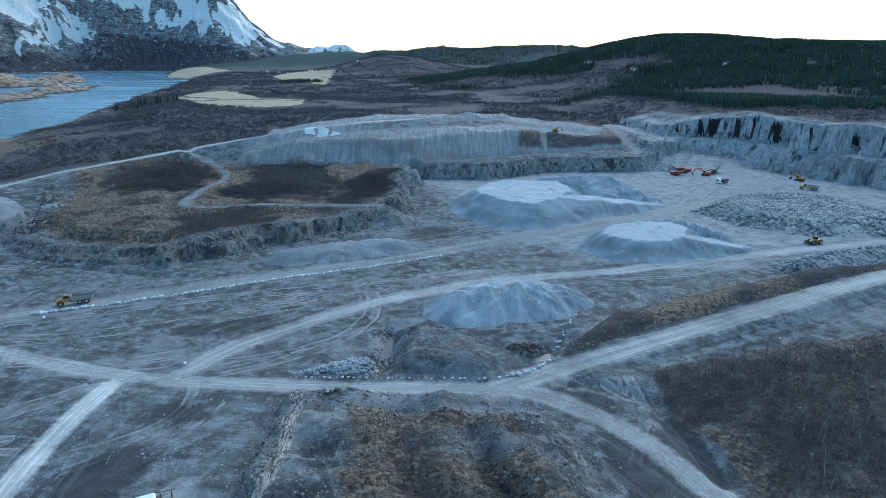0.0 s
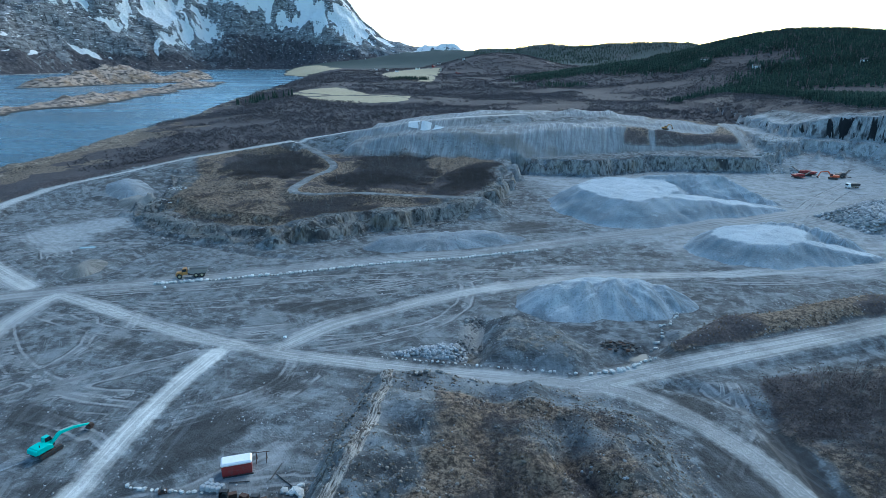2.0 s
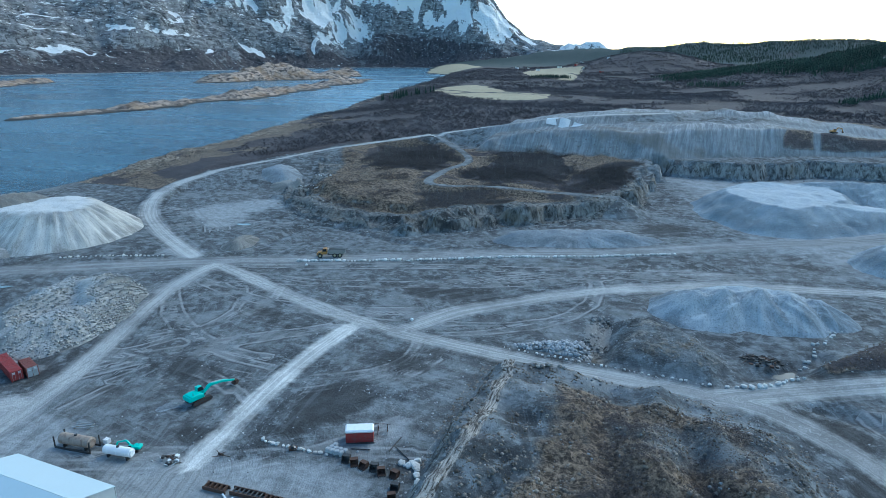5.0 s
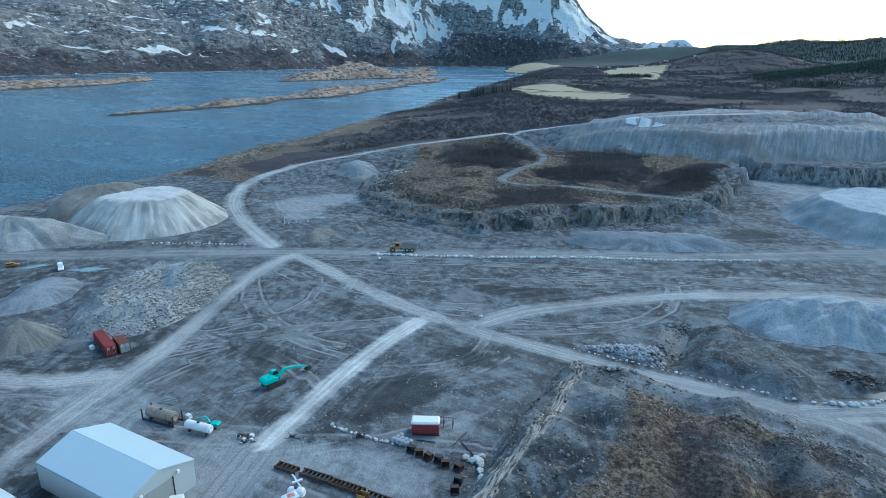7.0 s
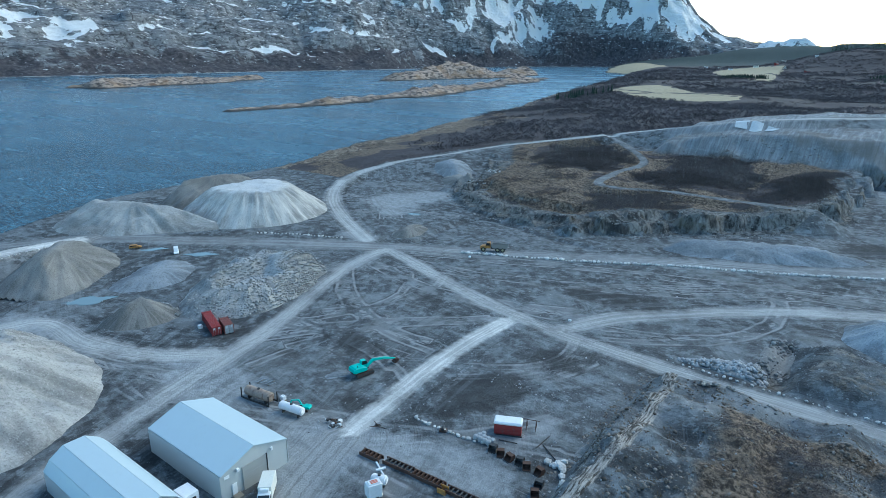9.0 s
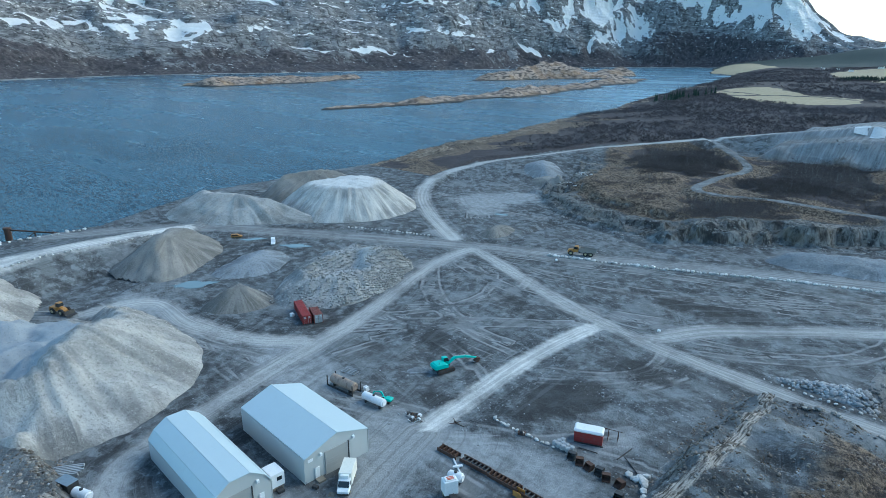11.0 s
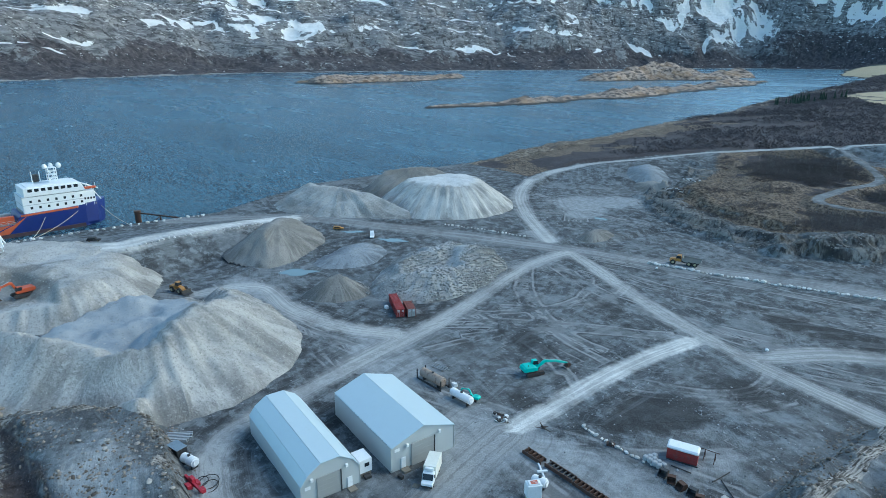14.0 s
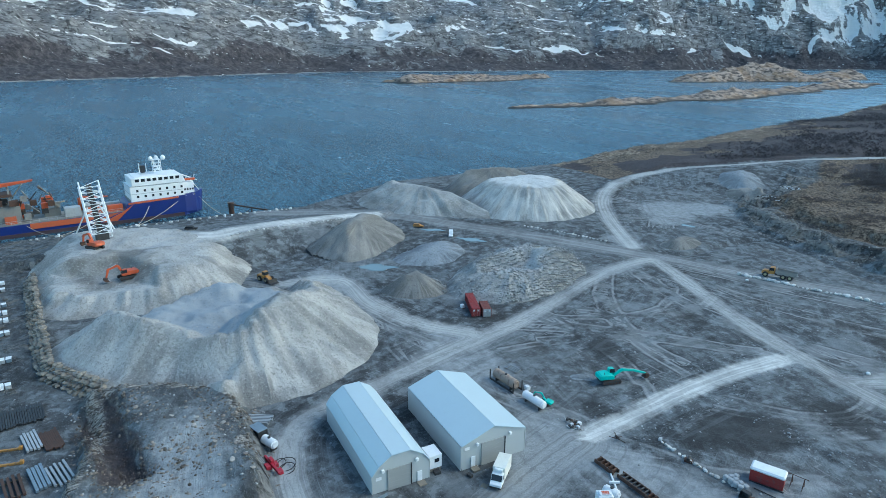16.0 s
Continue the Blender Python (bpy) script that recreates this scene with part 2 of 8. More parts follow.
# ---- materials ----
class Mat:
    """A node material with short ways to add nodes."""

    def __init__(self, name, rough=0.9, metal=0.0, color=(0.5, 0.5, 0.5)):
        self.m = bpy.data.materials.new(name)
        self.m.use_nodes = True
        self.nt = self.m.node_tree
        self.bsdf = self.nt.nodes["Principled BSDF"]
        self.bsdf.inputs["Roughness"].default_value = rough
        self.bsdf.inputs["Metallic"].default_value = metal
        self.bsdf.inputs["Base Color"].default_value = (*color, 1)
        self.geo = None

    def put(self, socket, value):
        if isinstance(value, bpy.types.NodeSocket):
            self.nt.links.new(value, socket)
        elif isinstance(value, tuple) and len(value) == 3 and socket.type == "RGBA":
            socket.default_value = (*value, 1)
        else:
            socket.default_value = value

    def pos(self):
        self.geo = self.geo or self.nt.nodes.new("ShaderNodeNewGeometry")
        return self.geo.outputs["Position"]

    def obj(self):
        return self.nt.nodes.new("ShaderNodeTexCoord").outputs["Object"]

    def normal_z(self):
        self.pos()
        s = self.nt.nodes.new("ShaderNodeSeparateXYZ")
        self.put(s.inputs[0], self.geo.outputs["Normal"])
        return s.outputs[2]

    def split(self, v, k):
        s = self.nt.nodes.new("ShaderNodeSeparateXYZ")
        self.put(s.inputs[0], v)
        return s.outputs[k]

    def xyz(self, x, y, z):
        s = self.nt.nodes.new("ShaderNodeCombineXYZ")
        for k, v in enumerate((x, y, z)):
            self.put(s.inputs[k], v)
        return s.outputs[0]

    def attr(self, name):
        n = self.nt.nodes.new("ShaderNodeAttribute")
        n.attribute_name = name
        return n.outputs["Fac"]

    def math(self, op, a, b=0.0, clamp=False):
        n = self.nt.nodes.new("ShaderNodeMath")
        n.operation, n.use_clamp = op, clamp
        self.put(n.inputs[0], a)
        self.put(n.inputs[1], b)
        return n.outputs[0]

    def scaled(self, v, scale, turn=0.0):
        n = self.nt.nodes.new("ShaderNodeMapping")
        n.inputs["Scale"].default_value = scale
        n.inputs["Rotation"].default_value = (0, 0, turn)
        self.put(n.inputs[0], v)
        return n.outputs[0]

    def noise(self, v, scale, detail=4.0, rough=0.55, distort=0.0):
        n = self.nt.nodes.new("ShaderNodeTexNoise")
        self.put(n.inputs["Vector"], v)
        for key, value in (("Scale", scale), ("Detail", detail), ("Roughness", rough), ("Distortion", distort)):
            n.inputs[key].default_value = value
        return n.outputs["Fac"]

    def cells(self, v, scale, feature="F1", out="Distance"):
        n = self.nt.nodes.new("ShaderNodeTexVoronoi")
        n.feature = feature
        self.put(n.inputs["Vector"], v)
        n.inputs["Scale"].default_value = scale
        return n.outputs[out]

    def ramp(self, f, lo, hi, a=0.0, b=1.0):
        n = self.nt.nodes.new("ShaderNodeMapRange")
        n.interpolation_type = "SMOOTHSTEP"
        self.put(n.inputs[0], f)
        for k, v in ((1, lo), (2, hi), (3, a), (4, b)):
            n.inputs[k].default_value = v
        return n.outputs[0]

    def far(self, v, place):
        n = self.nt.nodes.new("ShaderNodeVectorMath")
        n.operation = "DISTANCE"
        self.put(n.inputs[0], v)
        n.inputs[1].default_value = place
        return n.outputs["Value"]

    def mix(self, f, a, b):
        n = self.nt.nodes.new("ShaderNodeMix")
        n.data_type = "RGBA"
        self.put(n.inputs["Factor"], f)
        self.put(n.inputs[6], a)
        self.put(n.inputs[7], b)
        return n.outputs[2]

    def random(self):
        return self.nt.nodes.new("ShaderNodeObjectInfo").outputs["Random"]

    def island(self):
        self.pos()
        return self.geo.outputs["Random Per Island"]

    def color(self, c):
        self.put(self.bsdf.inputs["Base Color"], c)
        return self

    def bump(self, height, distance, strength=1.0):
        n = self.nt.nodes.new("ShaderNodeBump")
        n.inputs["Distance"].default_value = distance
        self.put(n.inputs["Strength"], strength)
        self.put(n.inputs["Height"], height)
        self.put(self.bsdf.inputs["Normal"], n.outputs[0])
        return self


# centres round which machines turn, and how rarely their tracks show
TURNS = [(-30, 480, 0.44), (-320, -20, 0.46), (-100, 40, 0.48), (60, 150, 0.47), (-160, 230, 0.46), (-92, 108, 0.52)]


def ground_material():
    m = Mat("quarry_ground", 0.95)
    m.bsdf.inputs["Specular IOR Level"].default_value = 0.25
    p = m.pos()
    big, mid, fine = m.noise(p, 0.025, 5), m.noise(p, 0.16, 6, 0.65), m.noise(p, 1.3, 5, 0.7)
    gravel = m.mix(m.ramp(big, 0.36, 0.66), (0.046, 0.049, 0.053), (0.100, 0.105, 0.110))
    gravel = m.mix(m.ramp(mid, 0.42, 0.68), gravel, (0.165, 0.181, 0.192))
    gravel = m.mix(m.ramp(fine, 0.52, 0.70, 0, 0.5), gravel, (0.045, 0.045, 0.044))
    speck = m.noise(p, 3.2, 3, 0.8)
    clumps = m.noise(p, 0.32, 4, 0.66)
    gravel = m.mix(m.ramp(clumps, 0.54, 0.60, 0, 0.5), gravel, (0.240, 0.264, 0.282))
    gravel = m.mix(m.ramp(clumps, 0.46, 0.40, 0, 0.45), gravel, (0.030, 0.031, 0.033))
    gravel = m.mix(m.ramp(speck, 0.60, 0.68, 0, 0.5), gravel, (0.34, 0.365, 0.385))
    gravel = m.mix(m.ramp(speck, 0.40, 0.32, 0, 0.5), gravel, (0.022, 0.022, 0.023))
    # wheel tracks that run with the nearest road, and across it
    lane = m.math("SQRT", m.attr("lane_sq"))
    u = m.math("SQRT", m.attr("road_sq"))
    px, py = m.math("MULTIPLY", m.split(p, 0), 0.03), m.math("MULTIPLY", m.split(p, 1), 0.03)
    run = m.noise(m.xyz(m.math("MULTIPLY", lane, 1.3), px, py), 1.0, 4, 0.7, 0.3)
    gravel = m.mix(m.ramp(m.noise(p, 0.055, 6, 0.7), 0.50, 0.62, 0, 0.55), gravel, (0.22, 0.237, 0.25))
    gravel = m.mix(m.ramp(m.noise(p, 0.04, 5, 0.7, 0.4), 0.56, 0.68, 0, 0.4), gravel, (0.088, 0.084, 0.077))
    gravel = m.mix(m.math("MULTIPLY", m.attr("fresh"), m.ramp(mid, 0.30, 0.62, 0.35, 0.85)), gravel, (0.32, 0.34, 0.355))
    bare = m.attr("bare")
    floor = m.math("SUBTRACT", 1.0, bare, True)
    for k, (cx, cy, lo) in enumerate(TURNS):
        where = m.math("MULTIPLY", m.ramp(m.noise(m.scaled(p, (0.026, 0.026, 0.026), k * 1.3), 1.0, 6, 0.72), lo + 0.05, lo + 0.13), floor)
        arc = m.noise(m.xyz(m.math("MULTIPLY", m.far(p, (cx, cy, 0)), 0.62 + 0.1 * k), px, py), 1.0, 4, 0.75, 0.25)
        gravel = m.mix(m.math("MULTIPLY", where, m.ramp(arc, 0.55, 0.62, 0, 0.34)), gravel, (0.252, 0.270, 0.283))
        gravel = m.mix(m.math("MULTIPLY", where, m.ramp(arc, 0.45, 0.38, 0, 0.32)), gravel, (0.045, 0.046, 0.047))
    # single wheel tracks
    t = m.math("ADD", m.attr("track"), m.math("MULTIPLY", m.math("SUBTRACT", m.noise(p, 0.22, 3), 0.5), 0.8))
    side = m.math("ABSOLUTE", t)
    wheel = m.ramp(m.math("ABSOLUTE", m.math("SUBTRACT", side, 0.95)), 0.50, 0.18)
    worn = m.ramp(m.noise(p, 0.07, 4, 0.65), 0.40, 0.58, 0.12, 0.85)
    gravel = m.mix(m.math("MULTIPLY", m.ramp(side, 2.6, 1.4), m.ramp(m.noise(p, 0.11, 3), 0.45, 0.6, 0.0, 0.6)), gravel, (0.21, 0.215, 0.22))
    gravel = m.mix(m.math("MULTIPLY", wheel, worn), gravel, (0.29, 0.295, 0.30))
    gravel = m.mix(m.math("MULTIPLY", m.ramp(m.math("ABSOLUTE", m.math("SUBTRACT", side, 1.75)), 0.45, 0.12), m.math("MULTIPLY", worn, 0.7)), gravel, (0.035, 0.036, 0.038))
    # pale rock dust and dark ground
    dust = m.math("ADD", m.attr("dust"), m.math("MULTIPLY", m.math("SUBTRACT", m.noise(p, 0.13, 6, 0.72, 0.5), 0.5), 1.5))
    gravel = m.mix(m.ramp(dust, 0.40, 0.95, 0, 0.8), gravel, m.mix(m.ramp(m.noise(p, 0.45, 5, 0.7), 0.35, 0.65), (0.37, 0.388, 0.40), (0.25, 0.265, 0.275)))
    gravel = m.mix(m.ramp(dust, -0.28, -0.58, 0, 0.8), gravel, (0.034, 0.034, 0.035))
    beside = m.math("MULTIPLY", m.ramp(lane, 12.0, 4.0), floor)
    gravel = m.mix(m.math("MULTIPLY", beside, m.ramp(run, 0.55, 0.64, 0, 0.32)), gravel, (0.255, 0.276, 0.292))
    gravel = m.mix(m.math("MULTIPLY", beside, m.ramp(run, 0.45, 0.38, 0, 0.38)), gravel, (0.040, 0.041, 0.042))
    wide = m.noise(m.xyz(m.math("MULTIPLY", lane, 0.38), m.math("MULTIPLY", px, 0.7), m.math("MULTIPLY", py, 0.7)), 1.0, 4, 0.6, 0.4)
    wide_on = m.math("MULTIPLY", m.ramp(lane, 40.0, 14.0), floor)
    gravel = m.mix(m.math("MULTIPLY", wide_on, m.ramp(wide, 0.54, 0.62, 0, 0.16)), gravel, (0.225, 0.246, 0.262))
    gravel = m.mix(m.math("MULTIPLY", wide_on, m.ramp(wide, 0.46, 0.40, 0, 0.25)), gravel, (0.042, 0.043, 0.045))
    streak = run
    # roads
    edge = m.math("ADD", u, m.math("MULTIPLY", m.math("SUBTRACT", m.noise(p, 0.35, 5, 0.7), 0.5), 1.3))
    edge = m.math("ADD", edge, m.math("MULTIPLY", m.math("SUBTRACT", m.noise(p, 0.06, 4, 0.6), 0.5), 1.6))
    onroad = m.ramp(edge, 1.5, 0.45)
    rut = m.noise(m.xyz(m.math("MULTIPLY", lane, 1.7), m.math("MULTIPLY", m.split(p, 0), 0.015), m.math("MULTIPLY", m.split(p, 1), 0.015)), 1.0, 3, 0.6)
    dark = m.mix(m.ramp(rut, 0.42, 0.58), (0.165, 0.170, 0.173), (0.270, 0.281, 0.290))
    light = m.mix(m.ramp(rut, 0.38, 0.60), (0.50, 0.495, 0.48), (0.74, 0.73, 0.70))
    road = m.mix(m.attr("pale"), dark, light)
    road = m.mix(m.ramp(fine, 0.5, 0.8, 0, 0.4), road, (0.14, 0.14, 0.135))
    c = m.mix(m.math("MULTIPLY", onroad, m.math("MULTIPLY", m.ramp(m.attr("pale"), -0.6, -0.1, 0.4, 1.0), m.ramp(m.noise(p, 0.05, 5, 0.7), 0.35, 0.6, 0.55, 0.95))), gravel, road)
    # growth
    tuft = m.noise(p, 0.8, 6, 0.8)
    straw = m.mix(m.ramp(tuft, 0.40, 0.62), (0.046, 0.036, 0.030), (0.30, 0.230, 0.172))
    heath = m.mix(m.ramp(tuft, 0.35, 0.7), (0.048, 0.042, 0.046), (0.100, 0.086, 0.088))
    patch = m.ramp(m.math("ADD", m.attr("veg"), m.math("MULTIPLY", m.math("SUBTRACT", mid, 0.5), 0.9)), 0.35, 0.6)
    blade = m.ramp(m.math("ADD", m.attr("grass"), m.math("MULTIPLY", m.math("SUBTRACT", mid, 0.5), 0.9)), 0.35, 0.65)
    c = m.mix(blade, c, straw)
    c = m.mix(patch, c, heath)
    c = m.mix(m.math("MULTIPLY", m.attr("conifer"), patch), c, m.mix(m.ramp(tuft, 0.35, 0.7), (0.026, 0.042, 0.042), (0.050, 0.072, 0.070)))
    c = m.mix(m.ramp(m.attr("field"), 0.4, 0.6), c, m.mix(m.ramp(mid, 0.3, 0.7), (0.30, 0.25, 0.165), (0.40, 0.34, 0.23)))
    # bare rock on steep places
    steep = m.ramp(m.math("ADD", m.normal_z(), m.math("MULTIPLY", m.math("SUBTRACT", mid, 0.5), 0.25)), 0.74, 0.60)
    steep = m.math("MAXIMUM", steep, m.ramp(m.math("ADD", m.math("MULTIPLY", bare, 0.62), m.math("MULTIPLY", m.math("SUBTRACT", m.noise(p, 0.22, 5, 0.7), 0.5), 1.2)), 0.48, 0.62))
    strata = m.noise(m.scaled(p, (0.5, 0.5, 0.16)), 1.0, 6, 0.7, 0.5)
    rock = m.mix(m.ramp(strata, 0.32, 0.62), (0.028, 0.028, 0.028), (0.29, 0.28, 0.265))
    rock = m.mix(m.ramp(m.noise(p, 0.11, 3), 0.5, 0.7, 0, 0.55), rock, (0.15, 0.120, 0.082))
    rock = m.mix(m.attr("fresh"), rock, m.mix(m.ramp(strata, 0.30, 0.58), (0.13, 0.137, 0.145), (0.38, 0.395, 0.41)))
    # shade of holes and overhangs, painted as dark patches into the rock colour
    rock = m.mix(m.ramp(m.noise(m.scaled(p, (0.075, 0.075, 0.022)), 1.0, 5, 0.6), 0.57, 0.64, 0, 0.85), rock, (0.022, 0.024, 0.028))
    rock = m.mix(m.math("MULTIPLY", m.attr("niche_shade"), m.ramp(m.noise(m.scaled(p, (0.085, 0.085, 0.012)), 1.0, 4, 0.6, 0.3), 0.535, 0.575)), rock, (0.016, 0.018, 0.022))
    rock = m.mix(m.ramp(m.attr("coast"), 0.3, 0.7), rock, m.mix(m.ramp(strata, 0.34, 0.60), (0.075, 0.058, 0.044), (0.42, 0.34, 0.265)))
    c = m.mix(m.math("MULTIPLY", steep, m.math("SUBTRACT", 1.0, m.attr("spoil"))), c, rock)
    flutes = m.noise(m.scaled(p, (0.55, 0.05, 0.05)), 1.0, 7, 0.75, 0.35)
    tip = m.mix(m.ramp(flutes, 0.36, 0.62), (0.16, 0.17, 0.18), (0.27, 0.285, 0.30))
    tip = m.mix(m.ramp(m.math("ADD", flutes, m.math("MULTIPLY", m.math("SUBTRACT", m.split(p, 2), 24.0), 0.02)), 0.54, 0.66, 0, 0.7), tip, (0.37, 0.38, 0.385))
    tip = m.mix(m.ramp(m.noise(p, 0.03, 4, 0.6), 0.52, 0.66, 0, 0.7), tip, (0.15, 0.135, 0.12))
    tip = m.mix(m.ramp(speck, 0.5, 0.66, 0, 0.4), tip, (0.08, 0.083, 0.088))
    c = m.mix(m.attr("spoil"), c, tip)
    bed = m.noise(m.scaled(p, (2.2, 0.16, 1.2), 0.02), 1.0, 5, 0.7, 0.3)
    c = m.mix(m.ramp(m.math("ADD", m.attr("ledge"), m.math("MULTIPLY", m.math("SUBTRACT", m.noise(p, 0.5, 4, 0.7), 0.5), 0.8)), 0.4, 0.6), c, m.mix(m.ramp(bed, 0.40, 0.58), (0.06, 0.052, 0.045), (0.42, 0.39, 0.355)))
    c = m.mix(m.ramp(m.math("ADD", m.split(p, 2), m.math("MULTIPLY", mid, 2.0)), SEA + 3.3, SEA + 2.3), c, (0.022, 0.021, 0.019))
    m.color(c)
    h = m.math("ADD", m.math("MULTIPLY", fine, 0.5), m.math("ADD", m.math("MULTIPLY", streak, 0.5), m.math("MULTIPLY", m.noise(p, 5.0, 3, 0.7), 0.25)))
    m.bump(m.math("ADD", h, m.math("ADD", m.math("MULTIPLY", strata, m.math("MULTIPLY", steep, 3.0)), m.math("MULTIPLY", tuft, m.math("MULTIPLY", m.math("MAXIMUM", blade, bare), 2.6)))), 0.5, 0.9)
    return m.m


def pile_material(name, lo, hi, stone=1.2, streaks=0.5, top=0.5, trodden=None, core=None):
    m = Mat(name, 0.95)
    p = m.pos()
    a, b = m.noise(p, 0.10, 4), m.noise(p, stone * 1.7, 4, 0.85)
    c = m.mix(m.ramp(a, 0.40, 0.62, 0.15, 0.85), lo, hi)
    slope_only = m.math("SUBTRACT", 1.0, m.attr("tipped"), True)
    run = m.noise(m.xyz(m.math("MULTIPLY", m.attr("fall"), 0.7), m.math("MULTIPLY", m.attr("drop"), 0.05), 0.0), 1.0, 5, 0.7, 0.35)
    c = m.mix(m.math("MULTIPLY", slope_only, m.ramp(run, 0.50, 0.62, 0, streaks)), c, tuple(min(0.72, v * 1.3) for v in hi))
    c = m.mix(m.math("MULTIPLY", slope_only, m.ramp(run, 0.48, 0.38, 0, streaks)), c, tuple(v * 0.66 for v in lo))
    # tops that face up get a lighter tone in the colour, by their normal
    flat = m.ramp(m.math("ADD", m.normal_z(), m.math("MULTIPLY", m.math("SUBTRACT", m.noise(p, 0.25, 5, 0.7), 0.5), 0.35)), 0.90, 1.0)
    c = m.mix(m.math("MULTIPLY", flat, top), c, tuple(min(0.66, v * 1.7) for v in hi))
    if trodden:
        near_by = m.math("ADD", m.far(p, trodden), m.math("MULTIPLY", m.noise(p, 0.12, 5, 0.65), 26.0))
        c = m.mix(m.ramp(near_by, 29.0, 23.0, 0, 0.8), c, m.mix(m.ramp(a, 0.4, 0.6), (0.13, 0.122, 0.112), (0.23, 0.22, 0.205)))
    # crater inside: blue-grey fines, with its shade mixed into the colour
    if core:
        c = m.mix(m.ramp(m.math("ADD", m.attr("tipped"), m.math("MULTIPLY", m.math("SUBTRACT", a, 0.5), 0.8)), 0.15, 0.6, 0, 0.85), c, m.mix(m.ramp(b, 0.4, 0.62), core, tuple(v * 1.35 for v in core)))
    sheet = m.noise(m.xyz(m.math("MULTIPLY", m.attr("fall"), 0.16), m.math("MULTIPLY", m.attr("drop"), 0.05), 3.0), 1.0, 4, 0.65, 0.4)
    foot = m.math("MULTIPLY", m.ramp(m.attr("drop"), 9.0, 1.5), m.ramp(sheet, 0.46, 0.56))
    c = m.mix(m.math("MULTIPLY", m.math("MULTIPLY", foot, slope_only), 0.6), c, tuple(v * 0.6 for v in lo))
    c = m.mix(m.math("MULTIPLY", slope_only, m.ramp(sheet, 0.50, 0.42, 0, 0.3)), c, tuple(min(0.72, v * 1.2) for v in hi))
    c = m.mix(m.ramp(b, 0.52, 0.64, 0, 0.55), c, tuple(v * 0.42 for v in lo))
    c = m.mix(m.ramp(b, 0.46, 0.36, 0, 0.35), c, tuple(min(0.75, v * 1.35) for v in hi))
    m.color(c).bump(m.math("ADD", b, m.math("MULTIPLY", run, m.math("MULTIPLY", slope_only, 1.2))), 0.35, 0.8)
    return m.m


def plain(name, color, rough=0.6, metal=0.0, wear=0.35, dirt=(0.11, 0.10, 0.09), size=1.5):
    m = Mat(name, rough, metal)
    p = m.obj()
    n = m.noise(p, size, 5, 0.65)
    c = m.mix(m.ramp(n, 0.45, 0.75, 0, wear), color, dirt)
    c = m.mix(m.ramp(m.noise(p, size * 7, 3), 0.4, 0.7, 0, 0.15), c, tuple(v * 0.6 for v in color))
    m.color(c).bump(n, 0.02, 0.4)
    return m.m


def mountain_material():
    m = Mat("mountain_rock", 0.9)
    m.bsdf.inputs["Specular IOR Level"].default_value = 0.2
    p = m.pos()
    z = m.split(p, 2)
    a = m.noise(p, 0.006, 6, 0.65)
    b = m.noise(m.scaled(p, (0.020, 0.016, 0.050), 0.4), 1.0, 7, 0.72, 0.5)
    joint = m.noise(m.scaled(p, (0.07, 0.05, 0.012), 0.3), 1.0, 5, 0.7, 0.8)
    dip = m.xyz(m.split(p, 0), m.split(p, 1), m.math("ADD", z, m.math("MULTIPLY", m.split(p, 1), 0.11)))
    bed = m.noise(m.scaled(dip, (0.010, 0.008, 0.075), 0.3), 1.0, 6, 0.72, 0.9)
    rock = m.mix(m.ramp(b, 0.36, 0.64), (0.11, 0.11, 0.117), (0.38, 0.378, 0.384))
    rock = m.mix(m.math("MULTIPLY", m.attr("slab"), m.ramp(a, 0.35, 0.65, 0.3, 0.9)), rock, (0.265, 0.268, 0.278))
    rock = m.mix(m.ramp(joint, 0.47, 0.38, 0, 0.8), rock, (0.030, 0.030, 0.034))
    rock = m.mix(m.ramp(bed, 0.47, 0.37, 0, 0.75), rock, (0.040, 0.038, 0.042))
    brush = m.mix(m.ramp(m.noise(p, 0.05, 6, 0.75), 0.4, 0.65), (0.050, 0.046, 0.053), (0.150, 0.133, 0.138))
    heath = m.math("ADD", m.attr("woods"), m.math("MULTIPLY", m.math("SUBTRACT", m.noise(p, 0.02, 7, 0.74), 0.5), 2.6))
    c = m.mix(m.ramp(heath, 0.30, 0.50, 0, 0.95), rock, brush)
    grit = m.noise(p, 0.03, 7, 0.78)
    snow = m.math("ADD", m.attr("snow"), m.math("MULTIPLY", m.math("SUBTRACT", grit, 0.5), 1.1))
    snow = m.math("ADD", snow, m.math("MULTIPLY", m.math("SUBTRACT", bed, 0.5), 0.35))
    fleck = m.math("ADD", m.noise(m.scaled(dip, (0.030, 0.024, 0.10), 0.3), 1.0, 5, 0.75), m.ramp(z, 20.0, 330.0, 0.0, 0.05))
    c = m.mix(m.math("MAXIMUM", m.ramp(snow, 0.47, 0.52), m.ramp(fleck, 0.635, 0.665)), c, (0.90, 0.90, 0.90))
    c = m.mix(m.ramp(m.math("ADD", z, m.math("MULTIPLY", m.noise(p, 0.02, 5, 0.7), 14.0)), SEA + 9.5, SEA + 7.5), c, (0.42, 0.41, 0.40))
    m.color(c).bump(m.math("ADD", m.math("ADD", b, a), m.math("ADD", joint, m.math("MULTIPLY", bed, 0.6))), 16.0, 1.0)
    return m.m


